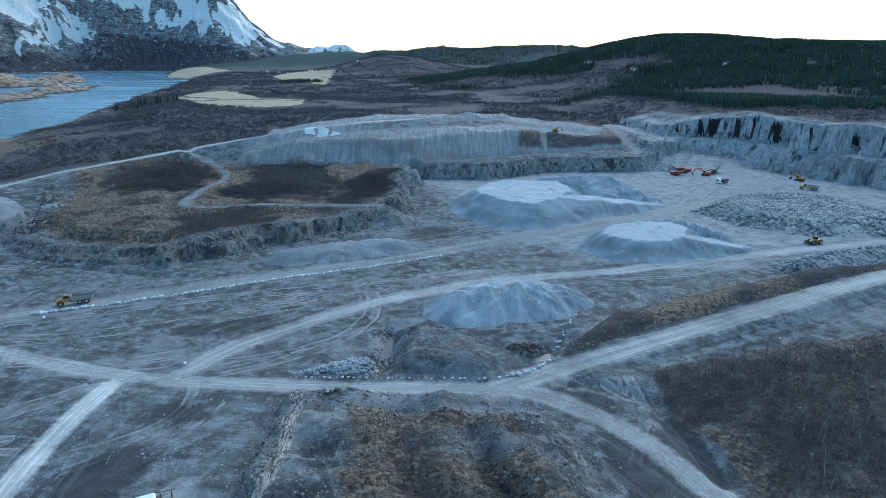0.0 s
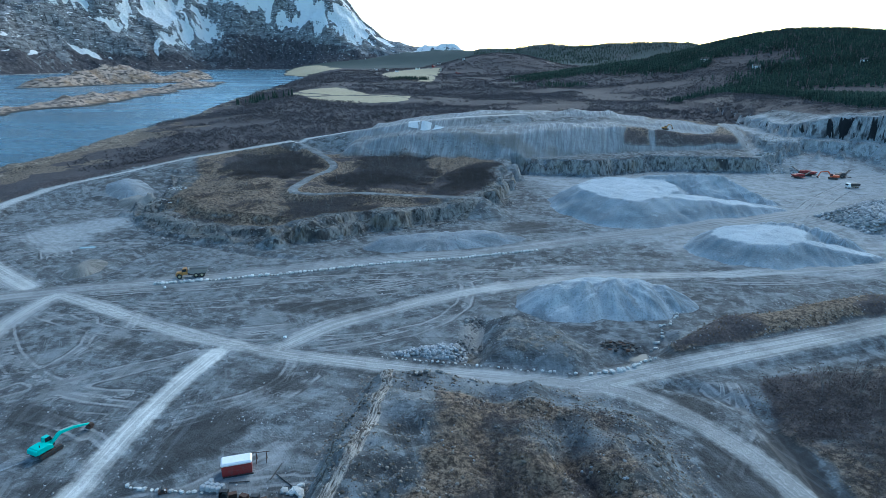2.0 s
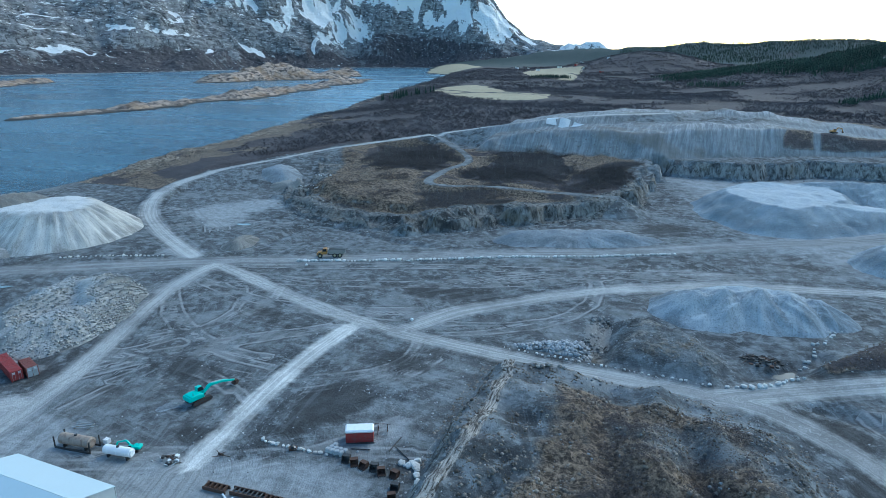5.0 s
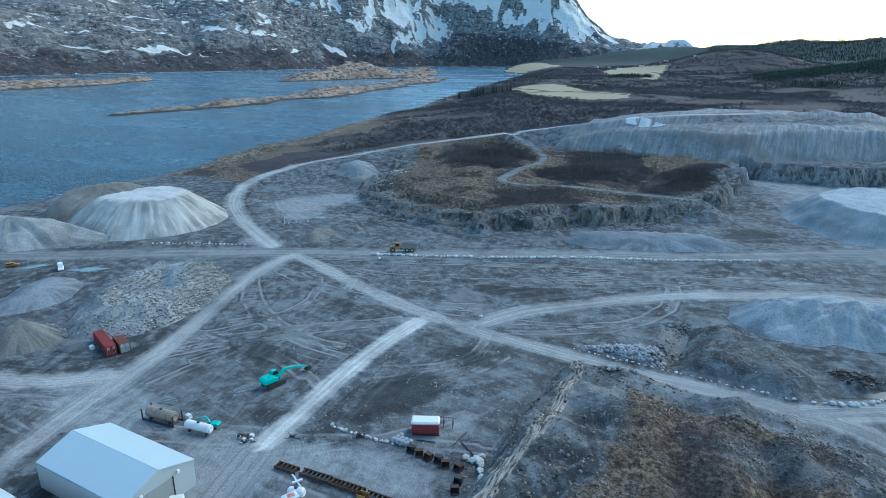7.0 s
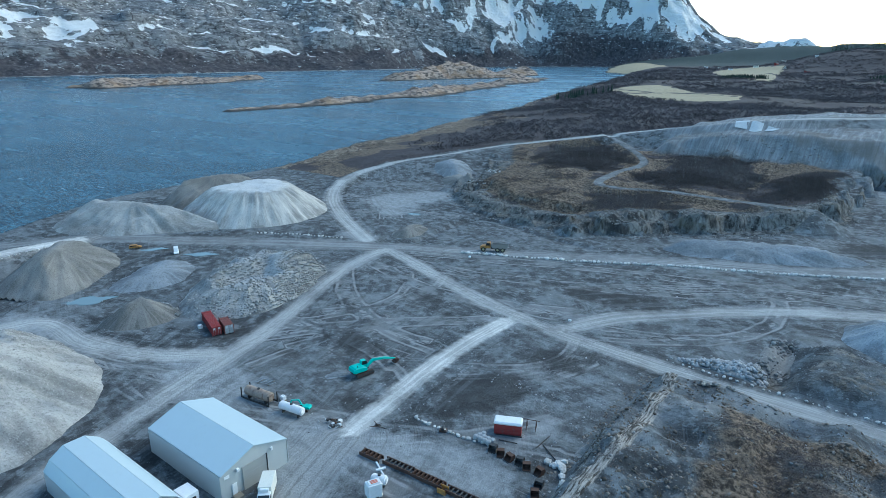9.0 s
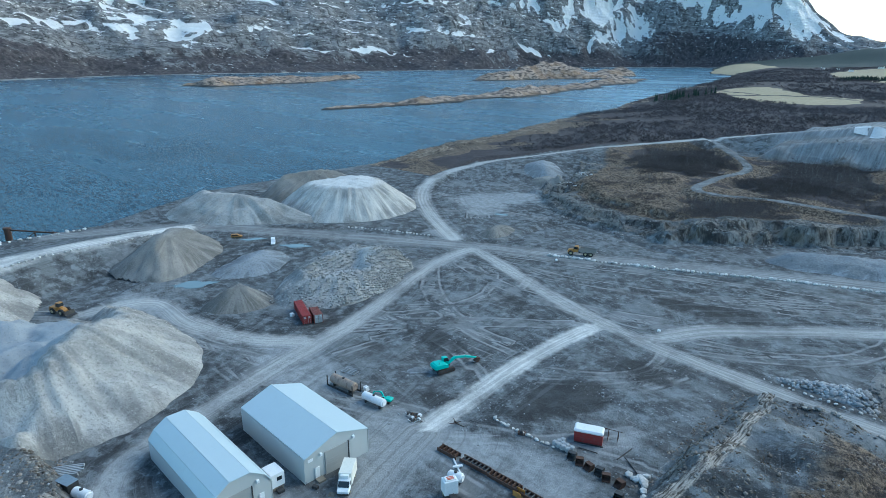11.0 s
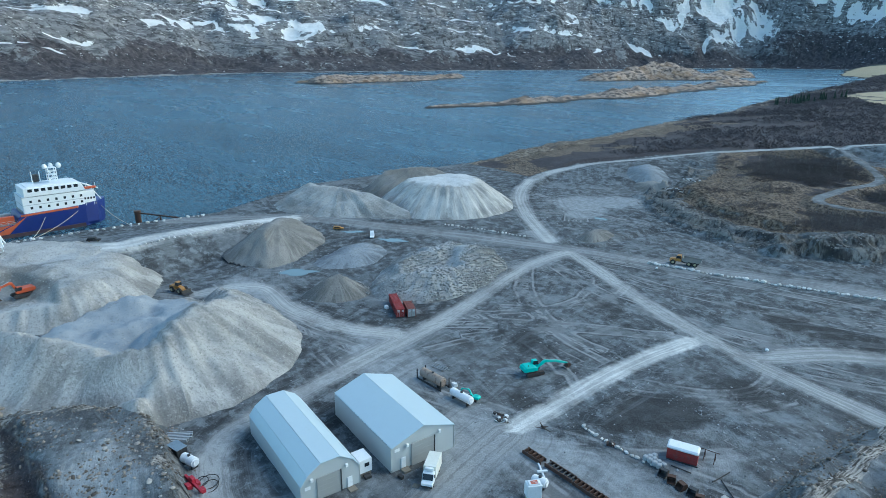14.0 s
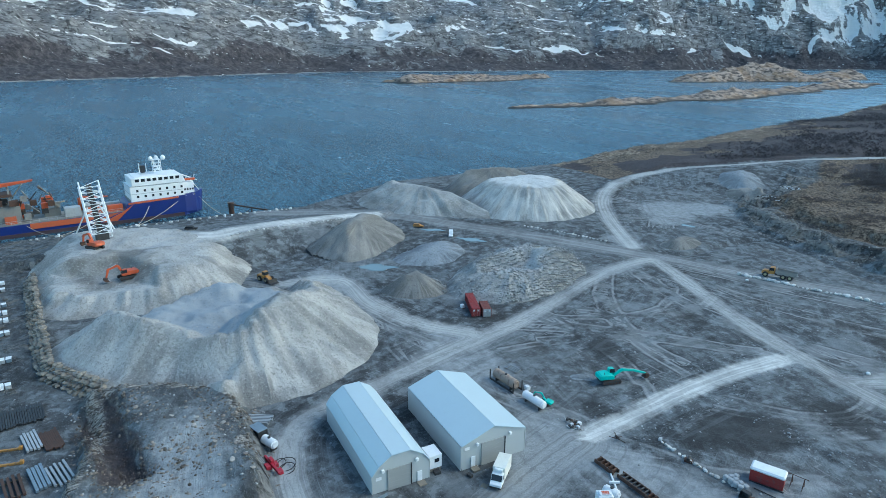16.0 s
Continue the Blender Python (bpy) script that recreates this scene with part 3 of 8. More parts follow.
def islet_material():
    m = Mat("skerry_rock", 0.9)
    p = m.pos()
    z = m.split(p, 2)
    b = m.noise(m.scaled(p, (0.06, 0.06, 0.16)), 1.0, 8, 0.76)
    rock = m.mix(m.ramp(b, 0.40, 0.58), (0.028, 0.022, 0.020), (0.40, 0.305, 0.245))
    moor = m.mix(m.ramp(m.noise(p, 0.06, 5), 0.4, 0.65), (0.15, 0.085, 0.045), (0.31, 0.20, 0.11))
    c = m.mix(m.ramp(m.noise(p, 0.02, 4), 0.50, 0.62, 0, 0.6), rock, moor)
    c = m.mix(m.ramp(z, SEA + 3.5, SEA + 1.0), c, (0.03, 0.028, 0.026))
    m.color(c).bump(b, 4.0, 0.8)
    return m.m


def water_material():
    m = Mat("fjord_water", 0.12, 0.0, (0.012, 0.045, 0.075))
    m.bsdf.inputs["IOR"].default_value = 1.33
    p = m.pos()
    w1 = m.noise(m.scaled(p, (0.26, 0.85, 0.1), 0.35), 1.0, 5, 0.68, 0.6)
    w2 = m.noise(p, 0.035, 4, 0.6)
    w3 = m.noise(m.scaled(p, (0.004, 0.02, 0.1), 0.5), 1.0, 4, 0.6)
    m.put(m.bsdf.inputs["Roughness"], m.ramp(w3, 0.35, 0.65, 0.16, 0.30))
    w4 = m.noise(m.scaled(p, (0.055, 0.20, 0.1), 0.35), 1.0, 6, 0.72, 0.8)
    swell_sheen = m.noise(m.scaled(p, (0.003, 0.012, 0.1), 0.2), 1.0, 4, 0.6, 0.5)
    # dark and light of ripples and swell bands, reflections painted into base colour
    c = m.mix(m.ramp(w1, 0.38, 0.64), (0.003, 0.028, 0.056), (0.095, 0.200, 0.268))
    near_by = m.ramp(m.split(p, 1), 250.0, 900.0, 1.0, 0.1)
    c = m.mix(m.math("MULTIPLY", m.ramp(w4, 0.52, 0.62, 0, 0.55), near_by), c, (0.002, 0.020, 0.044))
    c = m.mix(m.ramp(swell_sheen, 0.50, 0.66, 0, 0.35), c, (0.085, 0.185, 0.250))
    # paler blue up the fjord: reflected sky brightness painted into the base colour
    far_sheen = m.ramp(m.math("ADD", m.split(p, 1), m.math("MULTIPLY", m.split(p, 0), 0.45)), 150.0, 900.0, 0, 0.75)
    m.color(m.mix(far_sheen, c, m.mix(m.ramp(w4, 0.4, 0.6), (0.15, 0.27, 0.35), (0.10, 0.20, 0.28))))
    m.bump(m.math("ADD", m.math("ADD", w1, w4), m.math("MULTIPLY", w2, 0.6)), 0.9, m.ramp(m.math("ADD", m.split(p, 1), m.math("MULTIPLY", w3, 500.0)), 200.0, 1000.0, 1.0, 0.16))
    return m.m


GROUND, MOUNTAIN, SKERRY, WATER = ground_material(), mountain_material(), islet_material(), water_material()
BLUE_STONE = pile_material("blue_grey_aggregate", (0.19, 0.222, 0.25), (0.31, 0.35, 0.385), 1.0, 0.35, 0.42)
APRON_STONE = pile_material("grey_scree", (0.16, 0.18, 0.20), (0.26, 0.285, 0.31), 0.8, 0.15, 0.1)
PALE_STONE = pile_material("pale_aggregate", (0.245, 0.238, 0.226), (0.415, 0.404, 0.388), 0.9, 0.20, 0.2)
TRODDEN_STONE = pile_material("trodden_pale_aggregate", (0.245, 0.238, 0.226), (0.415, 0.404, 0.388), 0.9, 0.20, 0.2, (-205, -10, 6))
CRATER_STONE = pile_material("pale_aggregate_with_shaded_core", (0.245, 0.240, 0.230), (0.415, 0.405, 0.390), 0.9, 0.20, 0.2, core=(0.25, 0.285, 0.32))
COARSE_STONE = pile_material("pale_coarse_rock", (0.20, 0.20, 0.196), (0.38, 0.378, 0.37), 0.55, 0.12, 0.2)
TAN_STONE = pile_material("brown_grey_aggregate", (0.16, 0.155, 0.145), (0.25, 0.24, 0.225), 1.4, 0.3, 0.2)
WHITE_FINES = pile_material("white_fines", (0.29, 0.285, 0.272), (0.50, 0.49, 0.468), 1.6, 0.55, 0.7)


# ---- mesh helpers ----
def grid_mesh(name, X, Y, Z, keep, material, attrs=None):
    """A mesh from a grid of places; keep says which quads are made."""
    ny, nx = X.shape
    idx = np.arange(nx * ny).reshape(ny, nx)
    quads = np.stack([idx[:-1, :-1], idx[:-1, 1:], idx[1:, 1:], idx[1:, :-1]], -1)[keep]
    used, inverse = np.unique(quads.ravel(), return_inverse=True)
    verts = np.stack([X.ravel(), Y.ravel(), Z.ravel()], 1)[used]
    nv, nf = len(used), len(quads)
    me = bpy.data.meshes.new(name)
    me.vertices.add(nv)
    me.vertices.foreach_set("co", verts.astype(np.float32).ravel())
    me.loops.add(nf * 4)
    me.loops.foreach_set("vertex_index", inverse.astype(np.int32).ravel())
    me.polygons.add(nf)
    me.polygons.foreach_set("loop_start", np.arange(0, nf * 4, 4, dtype=np.int32))
    me.materials.append(material)
    for key, values in (attrs or {}).items():
        layer = me.attributes.new(key, "FLOAT", "POINT")
        layer.data.foreach_set("value", np.ascontiguousarray(values.ravel()[used], dtype=np.float32))
    me.polygons.foreach_set("use_smooth", np.ones(nf, bool))
    me.update(calc_edges=True)
    me.validate()
    return me


def stretched(lo, a, b, hi, step, grow=1.07):
    """Coordinates from lo to hi: even steps from a to b, growing outside."""
    mid = list(np.arange(a, b + step / 2, step))
    left, s, v = [], step, a
    while v > lo:
        s *= grow
        v -= s
        left.append(max(v, lo))
    right, s, v = [], step, mid[-1]
    while v < hi:
        s *= grow
        v += s
        right.append(min(v, hi))
    return np.array(left[::-1] + mid + right)


# wheel tracks: from, by way of, to, how many
SWEEPS = [((-148, 150), (-118, 128), (-60, 150), 4), ((-150, 156), (-90, 150), (-20, 200), 4), ((-146, 140), (-125, 105), (-84, 112), 3), ((-84, 128), (-110, 110), (-124, 78), 4),
          ((-128, 92), (-100, 100), (-84, 96), 3), ((-150, 162), (-60, 195), (20, 215), 4), ((-60, 140), (-10, 160), (-30, 210), 3), ((-122, 60), (-100, 62), (-76, 68), 4),
          ((-76, 70), (-60, 84), (-44, 92), 3), ((-78, 66), (-62, 60), (-48, 70), 3), ((-190, 50), (-150, 46), (-118, 56), 4), ((-120, 100), (-104, 124), (-120, 148), 3),
          ((-70, 100), (-52, 112), (-58, 130), 3), ((60, 215), (100, 205), (130, 240), 3), ((40, 135), (50, 120), (44, 104), 3), ((-240, 215), (-205, 230), (-180, 200), 4),
          ((-206, 190), (-190, 220), (-165, 210), 3), ((120, 300), (150, 360), (190, 410), 4), ((60, 270), (120, 270), (180, 255), 3), ((-220, -5), (-210, 8), (-190, 30), 3)]
# pale dust and dark patches: x, y, reach along x and y, strength
PATCHES = [(-98, 0, 18, 9, 1.1), (-84, -10, 8, 14, 0.9), (-232, 6, 16, 18, 1.2), (-236, 46, 9, 20, 0.9), (-30, 100, 5, 14, 0.5), (-24, 108, 8, 8, 0.6), (37, 102, 5, 16, -1.2), (46, 88, 4, 16, -1), (-60, 120, 14, 8, -0.7), (-66, 90, 5, 12, -0.6), (-20, 175, 26, 6, -0.5), (-110, 132, 12, 8, -0.5), (-113, 63, 16, 9, 1), (-79, 64, 14, 10, 1), (-63, 72, 12, 7, 0.9), (-46, 93, 9, 8, 0.9), (-149, 142, 9, 16, 0.9), (-124, 66, 18, 9, 0.8), (-157, 54, 26, 6, 0.8), (-81, 131, 12, 6, 0.9),
           (-48, 75, 12, 10, 0.8), (-184, 50, 14, 8, 1), (-71, 52, 14, 8, 0.6), (46, 128, 5, 8, 0.5), (50, 104, 4, 20, -1.1), (-44, 119, 4, 9, 1), (-3, 152, 8, 10, 0.7), (-32, 160, 16, 12, 0.7), (10, 212, 34, 10, 0.8),
           (100, 222, 34, 8, 0.9), (-172, 166, 14, 10, 0.6), (-205, 232, 20, 14, 0.9), (-188, 205, 12, 10, 0.6), (-93, 80, 5, 6, 0.8), (180, 400, 24, 34, 0.9), (-100, 150, 30, 7, 0.5), (60, 262, 40, 7, 0.6),
           (-83, 77, 7, 5, -1), (-62, 98, 9, 9, -0.9), (-41, 96, 3, 16, -0.8), (-20, 128, 30, 3, -0.8), (-134, 82, 8, 12, -0.6), (-105, 98, 14, 8, -0.6), (33, 125, 6, 6, -0.8), (38, 152, 10, 8, -0.6),
           (-60, 165, 30, 10, -0.7), (-140, 200, 24, 10, -0.15), (-130, 50, 12, 8, -0.7), (-100, 44, 12, 6, -0.5), (42, 240, 12, 12, -0.5), (-92, 190, 26, 6, -0.1), (44, 96, 3, 14, -0.8), (-5, 268, 14, 14, -0.8),
           (-202, 216, 24, 15, 0.7), (-192, 250, 16, 14, 0.8), (-158, 224, 14, 9, 0.5), (-118, 208, 26, 7, 0.6), (-172, 170, 20, 8, 0.4), (-60, 205, 34, 7, 0.5)]


def signed_track(x, y, path, held):
    """The signed distance to the nearest of several tracks."""
    for a, b in zip(path[:-1], path[1:]):
        dx, dy = b[0] - a[0], b[1] - a[1]
        n = math.hypot(dx, dy)
        s = ((x - a[0]) * dx + (y - a[1]) * dy) / n
        d = ((x - a[0]) * dy - (y - a[1]) * dx) / n
        d = np.where((s > -0.3) & (s < n + 0.3), d, 40.0)
        held = np.where(np.abs(d) < np.abs(held), d, held)
    return held


# ---- the ground, one sheet; roads are cut out of the same sheet ----
gx = stretched(-1700, -330, 285, 3500, 1.4, 1.035)
gy = stretched(-1400, -45, 500, 4900, 1.4, 1.03)
GX, GY = np.meshgrid(gx, gy)
GZ = terrain(GX, GY)
ROADS = [(HAUL, 5.2, 0.08), (YARD_ROAD, 2.8, 0.36), (CROSS, 2.8, 0.38), (PALE, 2.6, 1.0), (YARD_LANE, 4.5, 0.1), (INNER, 3.2, 0.36), ([q[:2] for q in EAST], 4.0, 0.36),
         ([q[:2] for q in SHORE], 3.6, 0.5), (LOOP, 3.2, 0.5), ([q[:2] for q in MOOR], 2.0, -1.0), ([q[:2] for q in RIM], 4.5, 0.9)]
lane = np.full(GX.shape, 1e6)
road_u, pale = np.full(GX.shape, 50.0), np.zeros(GX.shape)
for path, half, white in ROADS:
    d, _ = along(GX, GY, path)
    nearer = d / half < road_u
    road_u, pale, lane = np.where(nearer, d / half, road_u), np.where(nearer, white, pale), np.where(nearer, d, lane)
near = np.hypot(GX + 40, GY - 160)
land = sdf(GX, GY, LAND)
patchy = fbm(GX, GY, 26, 4, 71)
moor_inside = smooth(7, 22, sdf(GX, GY, PLATEAU)) * (1 - smooth(392, 402, GY + GX * 0.05))
shore_side = (sdf(GX, GY, [(-262, 250), (-268, 287), (-249, 331), (-227, 377), (-166, 437), (-92, 452), (-60, 600), (-1500, 3000), (-2000, 3000), (-334, 250)]) > 0) * 1.0
back = smooth(585, 620, GY + patchy * 12)
hill_east = smooth(22, 34, sdf(GX, GY, WALL_HIGH))
east = smooth(-1, 5, sdf(GX, GY, BRUSH_EAST))
THICKETS = [[(-191, 334), (-205, 385), (-171, 408), (-133, 362), (-138, 325), (-169, 316)], [(-113, 317), (-113, 395), (-78, 398), (-60, 351), (-69, 312), (-92, 298)],
            [(-57, 309), (-52, 375), (-30, 388), (-25, 326), (-46, 297)], [(-109, 247), (-114, 270), (-87, 286), (-79, 266), (-83, 248)]]
thicket = np.zeros(GX.shape)
for poly in THICKETS:
    thicket = np.maximum(thicket, smooth(-3, 5, sdf(GX, GY, poly) + patchy * 9))
mound = smooth(4, 10, sdf(GX, GY, MOUND))
bank = smooth(-1, 4, sdf(GX, GY, BANK))
grass = np.clip(moor_inside * 0.9 + shore_side * 0.9 * smooth(110, 45, land + patchy * 30) + back * 0.2 + hill_east * 0.25 + east * 0.55 + mound * (0.86 + 1.0 * patchy) * smooth(-24, -14, GX + patchy * 8) * smooth(119, 113, GY + patchy * 4) * (1 - 0.4 * np.exp(-((GX - 20) / 4) ** 2)) + bank * 0.9, 0, 1)
veg = np.clip(thicket * 0.9 + moor_inside * (0.10 + patchy * 0.8) + shore_side * (0.05 + patchy * 1.2 + smooth(30, 75, land + patchy * 20) * 0.7 + smooth(60, 110, land) * 0.4) + back * (1.0 + 0.2 * patchy)
              + hill_east * 0.8 + east * (0.55 + patchy * 0.5) + mound * (0.02 + patchy * 0.9 + 0.28 * np.exp(-((GX + 4 + (GY - 95) * 0.12 + patchy * 7) / 5.0) ** 2) + 0.45 * np.exp(-((GX - 10 + (GY - 95) * 0.12 + patchy * 6) / 3.5) ** 2)) + bank * (0.42 + patchy * 0.9), 0, 1)
clear = smooth(0.9, 1.5, road_u)

grass, veg = grass * clear, veg * clear
field = np.zeros(GX.shape)
FIELDS = [[(-450, 1053), (-481, 1232), (-443, 1298), (-324, 1103), (-228, 1071), (-204, 898), (-259, 865), (-298, 865), (-353, 908)], [(-572, 2127), (-577, 2573), (-396, 2333), (-293, 1582), (-387, 1652)],
          [(-1210, 2830), (-1050, 2650), (-960, 2900), (-1120, 3250), (-1450, 4000), (-1650, 4000), (-1490, 3450)]]
for poly in FIELDS:
    field = np.maximum(field, smooth(-6, 6, sdf(GX, GY, poly) + patchy * 10))
for line in ([(-400, 930), (-330, 1010), (-300, 1120)], [(-470, 1110), (-330, 1010), (-230, 1000)], [(-420, 1700), (-330, 1900), (-400, 2100)]):
    field = field * smooth(4, 10, along(GX, GY, line)[0] + patchy * 5)
spoil = smooth(-2, 3, sdf(GX, GY, DUMP)) * (1 - smooth(40, 75, sdf(GX, GY, DUMP)))
high_in, low_in = sdf(GX, GY, WALL_HIGH), sdf(GX, GY, WALL_LOW)
fresh = smooth(40, 60, GX * 0.6 + GY * 0.2 - 20) * smooth(215, 260, GY) * (1 - 0.85 * smooth(9, 18, high_in + patchy * 6))
in_bench = smooth(-4, 0, sdf(GX, GY, BENCH)) * smooth(150, 135, GX)
fresh = fresh * (1 - 0.95 * in_bench) * (1 - 0.55 * smooth(-3, 0, low_in) * smooth(9, 6, low_in + patchy * 4))
# band of the upper wall that gets the painted hole shade
niche_shade = smooth(-4, 0, high_in) * smooth(16, 10, high_in)
coast = shore_side * smooth(46, 18, land + patchy * 22)
knoll_in = sdf(GX, GY, KNOLL)
veg = np.maximum(veg, smooth(5.5, 3.0, along(GX, GY, CLEFT)[0] + patchy * 3))
ledge = np.maximum(smooth(1.9, 0.7, along(GX, GY, CREST)[0]), 0.62 * smooth(0, 1.5, knoll_in) * smooth(7, 3, knoll_in) * smooth(-0.3, 0.2, patchy))
track = np.full(GX.shape, 40.0)
picks = random.Random(57)
i0, i1, j0, j1 = np.searchsorted(gy, -30), np.searchsorted(gy, 430), np.searchsorted(gx, -262), np.searchsorted(gx, 205)
tx, ty, held = GX[i0:i1, j0:j1], GY[i0:i1, j0:j1], track[i0:i1, j0:j1]
for a, b, c, count in SWEEPS:
    for k in range(count):
        p0, p1, p2 = [(q[0] + picks.uniform(-w, w), q[1] + picks.uniform(-w, w)) for q, w in ((a, 7), (b, 5), (c, 9))]
        line = [tuple(p0[m] * (1 - s) ** 2 + 2 * p1[m] * s * (1 - s) + p2[m] * s * s for m in (0, 1)) for s in (0, 0.17, 0.34, 0.5, 0.66, 0.83, 1)]
        held = signed_track(tx, ty, line, held)
track[i0:i1, j0:j1] = held
dust = np.zeros(GX.shape)
for px, py, rx, ry, power in PATCHES:
    dust += power * np.exp(-((GX - px) / rx) ** 2 - ((GY - py) / ry) ** 2)
dust = np.clip(dust, -1, 1) * 0.92
overgrown = smooth(54, 58, GX + patchy * 4) * (1 - 0.9 * smooth(3.0, 1.5, np.abs(GX - 74 - patchy * 2))) * smooth(2, 5, sdf(GX, GY, DUMP)) * smooth(26, 20, sdf(GX, GY, DUMP)) * smooth(141, 134, GX)
spoil, grass, veg = spoil * (1 - overgrown), np.maximum(grass, overgrown), np.maximum(veg, overgrown * (0.45 + patchy * 0.5))
plateau_in = sdf(GX, GY, PLATEAU)
bare = np.clip(smooth(-2, 2, sdf(GX, GY, KNOLL)) * (0.85 - 0.65 * smooth(2, 6, sdf(GX, GY, KNOLL))) + 0.3 * smooth(1, 4, sdf(GX, GY, MOUND)) * smooth(-14, -24, GX + patchy * 8) + smooth(-3, 1, plateau_in) * smooth(20, 11, plateau_in) * (GY < 330)
               + smooth(0, 3, sdf(GX, GY, HUMP)) * 0.8 + smooth(0, 2, sdf(GX, GY, HOLLOW)) + 0.8 * (GX < -60) * smooth(-26, -40, GY + GX * 0.05) + 0.9 * coast, 0, 1)
bare = bare * clear
attrs = {"road_sq": np.minimum(road_u, 12) ** 2, "lane_sq": np.minimum(lane, 45) ** 2, "pale": pale, "veg": veg, "grass": grass, "field": field, "spoil": spoil, "fresh": fresh, "bare": bare, "niche_shade": niche_shade, "coast": coast, "ledge": ledge, "track": track, "dust": dust, "conifer": smooth(2700, 3300, GY + patchy * 300) * smooth(-0.35, 0.05, fbm(GX, GY, 300, 4, 89) + smooth(2600, 3600, GY) * 0.6)}
quad = lambda a: (a[:-1, :-1] + a[:-1, 1:] + a[1:, 1:] + a[1:, :-1]) / 4
on_road = quad(road_u) < 1.0
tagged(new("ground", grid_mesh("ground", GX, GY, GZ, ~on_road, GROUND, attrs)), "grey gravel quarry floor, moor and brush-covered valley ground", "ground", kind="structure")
tagged(new("road", grid_mesh("road", GX, GY, GZ, on_road, GROUND, attrs)), "dusty pale gravel haul roads across the quarry", "road", kind="structure")

# ---- fjord ----
wx, wy = np.meshgrid(np.linspace(-4700, 300, 60), np.linspace(-1600, 4900, 70))
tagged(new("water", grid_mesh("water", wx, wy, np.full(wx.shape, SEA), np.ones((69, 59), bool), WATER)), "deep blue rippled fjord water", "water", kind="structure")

# ---- the snow-streaked mountain across the fjord ----
BASE = [(-2050, -1500), (-2080, -700), (-2129, -272), (-2413, 169), (-2650, 560), (-2866, 930), (-2760, 2150), (-2650, 2500), (-2556, 2944), (-2650, 3500), (-2330, 4120), (-1900, 4260), (-1500, 4230), (-1000, 4260), (-400, 4400),
        (-200, 5400), (-5600, 5400), (-5600, -1500)]
CELL = 8.5
mx, my = np.meshgrid(np.arange(-4400, -350, CELL), np.arange(-1250, 4960, CELL))
inland = sdf(mx, my, BASE)
azimuth = np.degrees(np.arctan2(-mx, my))
reach = np.hypot(mx, my)
rise = np.clip(inland + fbm(mx, my, 300, 4, 81) * 70, 0, None) * 0.46
rise = rise * (0.30 + 0.70 * smooth(0, 420, inland))
rise = rise + smooth(20, 400, inland) * ((ridged(mx, my, 640, 4, 83) - 0.6) * 150 + fbm(mx, my, 170, 4, 84) * 26)
# ledges that dip gently towards the head of the fjord, with rounded slabs between them
STEP = 84.0
tilt = my * 0.00085 + fbm(mx, my, 520, 3, 85) * 1.3 + fbm(mx, my, 130, 3, 86) * 0.30
level = rise / STEP + tilt
part_up = level - np.floor(level)
terrace = (np.floor(level) + smooth(0.28, 0.80, part_up) - tilt) * STEP
mz = 0.62 * rise + 0.38 * terrace + (ridged(mx, my, 95, 4, 87) - 0.6) * 15 * smooth(0, 160, inland) + fbm(mx, my, 34, 3, 88) * 3.0 * smooth(0, 60, inland)
mz = np.clip(mz, 0, None) * smooth(-5, 30, inland)
# the skyline falls away towards the valley head
seen = np.degrees(np.arctan2(mz - 74.0, reach))
edges = np.arange(4.0, 100.0, 0.5)
most = np.array([seen[(azimuth >= a - 0.6) & (azimuth < a + 1.1) & (reach < 4900)].max() for a in edges])
wanted = np.interp(edges, [4, 8, 11, 13.2, 15.3, 16.3, 17.0, 18.1, 19.3, 22, 27, 40, 100], [0.2, 0.5, 0.98, 1.18, 1.72, 2.2, 2.75, 3.85, 4.75, 6.0, 7.2, 7.6, 8.0])
ratio = (wanted + 0.9) / np.maximum(most + 0.9, 0.3)
ratio = np.convolve(np.pad(np.where(edges > 24, np.maximum(ratio, 1.0), ratio), 3, mode="edge"), np.ones(7) / 7, mode="valid")
mz = SEA - 2 + mz * np.clip(np.interp(azimuth, edges, ratio), 0.05, 2.6) + np.clip(inland, -30, 6) * 0.5
gyy, gxx = np.gradient(mz, CELL)
flatness = 1 - np.clip(np.hypot(gxx, gyy), 0, 1.2) / 1.2
lift = np.degrees(np.arctan2(mz - 74.0, reach))
# snow lies along the foot of the ledges, in gullies and as drifts below the cliffs
streaky = fbm(mx, my, 240, 4, 92)
width = 0.025 + 0.12 * smooth(-0.05, 0.5, streaky + fbm(mx, my, 70, 3, 93) * 0.6)
ledge_snow = smooth(width, width * 0.35, np.abs(part_up - 0.22)) * smooth(-0.05, 0.25, streaky + fbm(mx, my, 90, 3, 82) * 0.5) * smooth(30, 110, mz)
hollow = (blurred(mz, 3) - mz) / 6.0 + (blurred(mz, 9) - mz) / 18.0
snow = 0.92 * ledge_snow + 0.30 * np.clip(hollow, -0.7, 1.0) * smooth(40, 150, mz) + 0.10 * fbm(mx, my, 90, 4, 94)
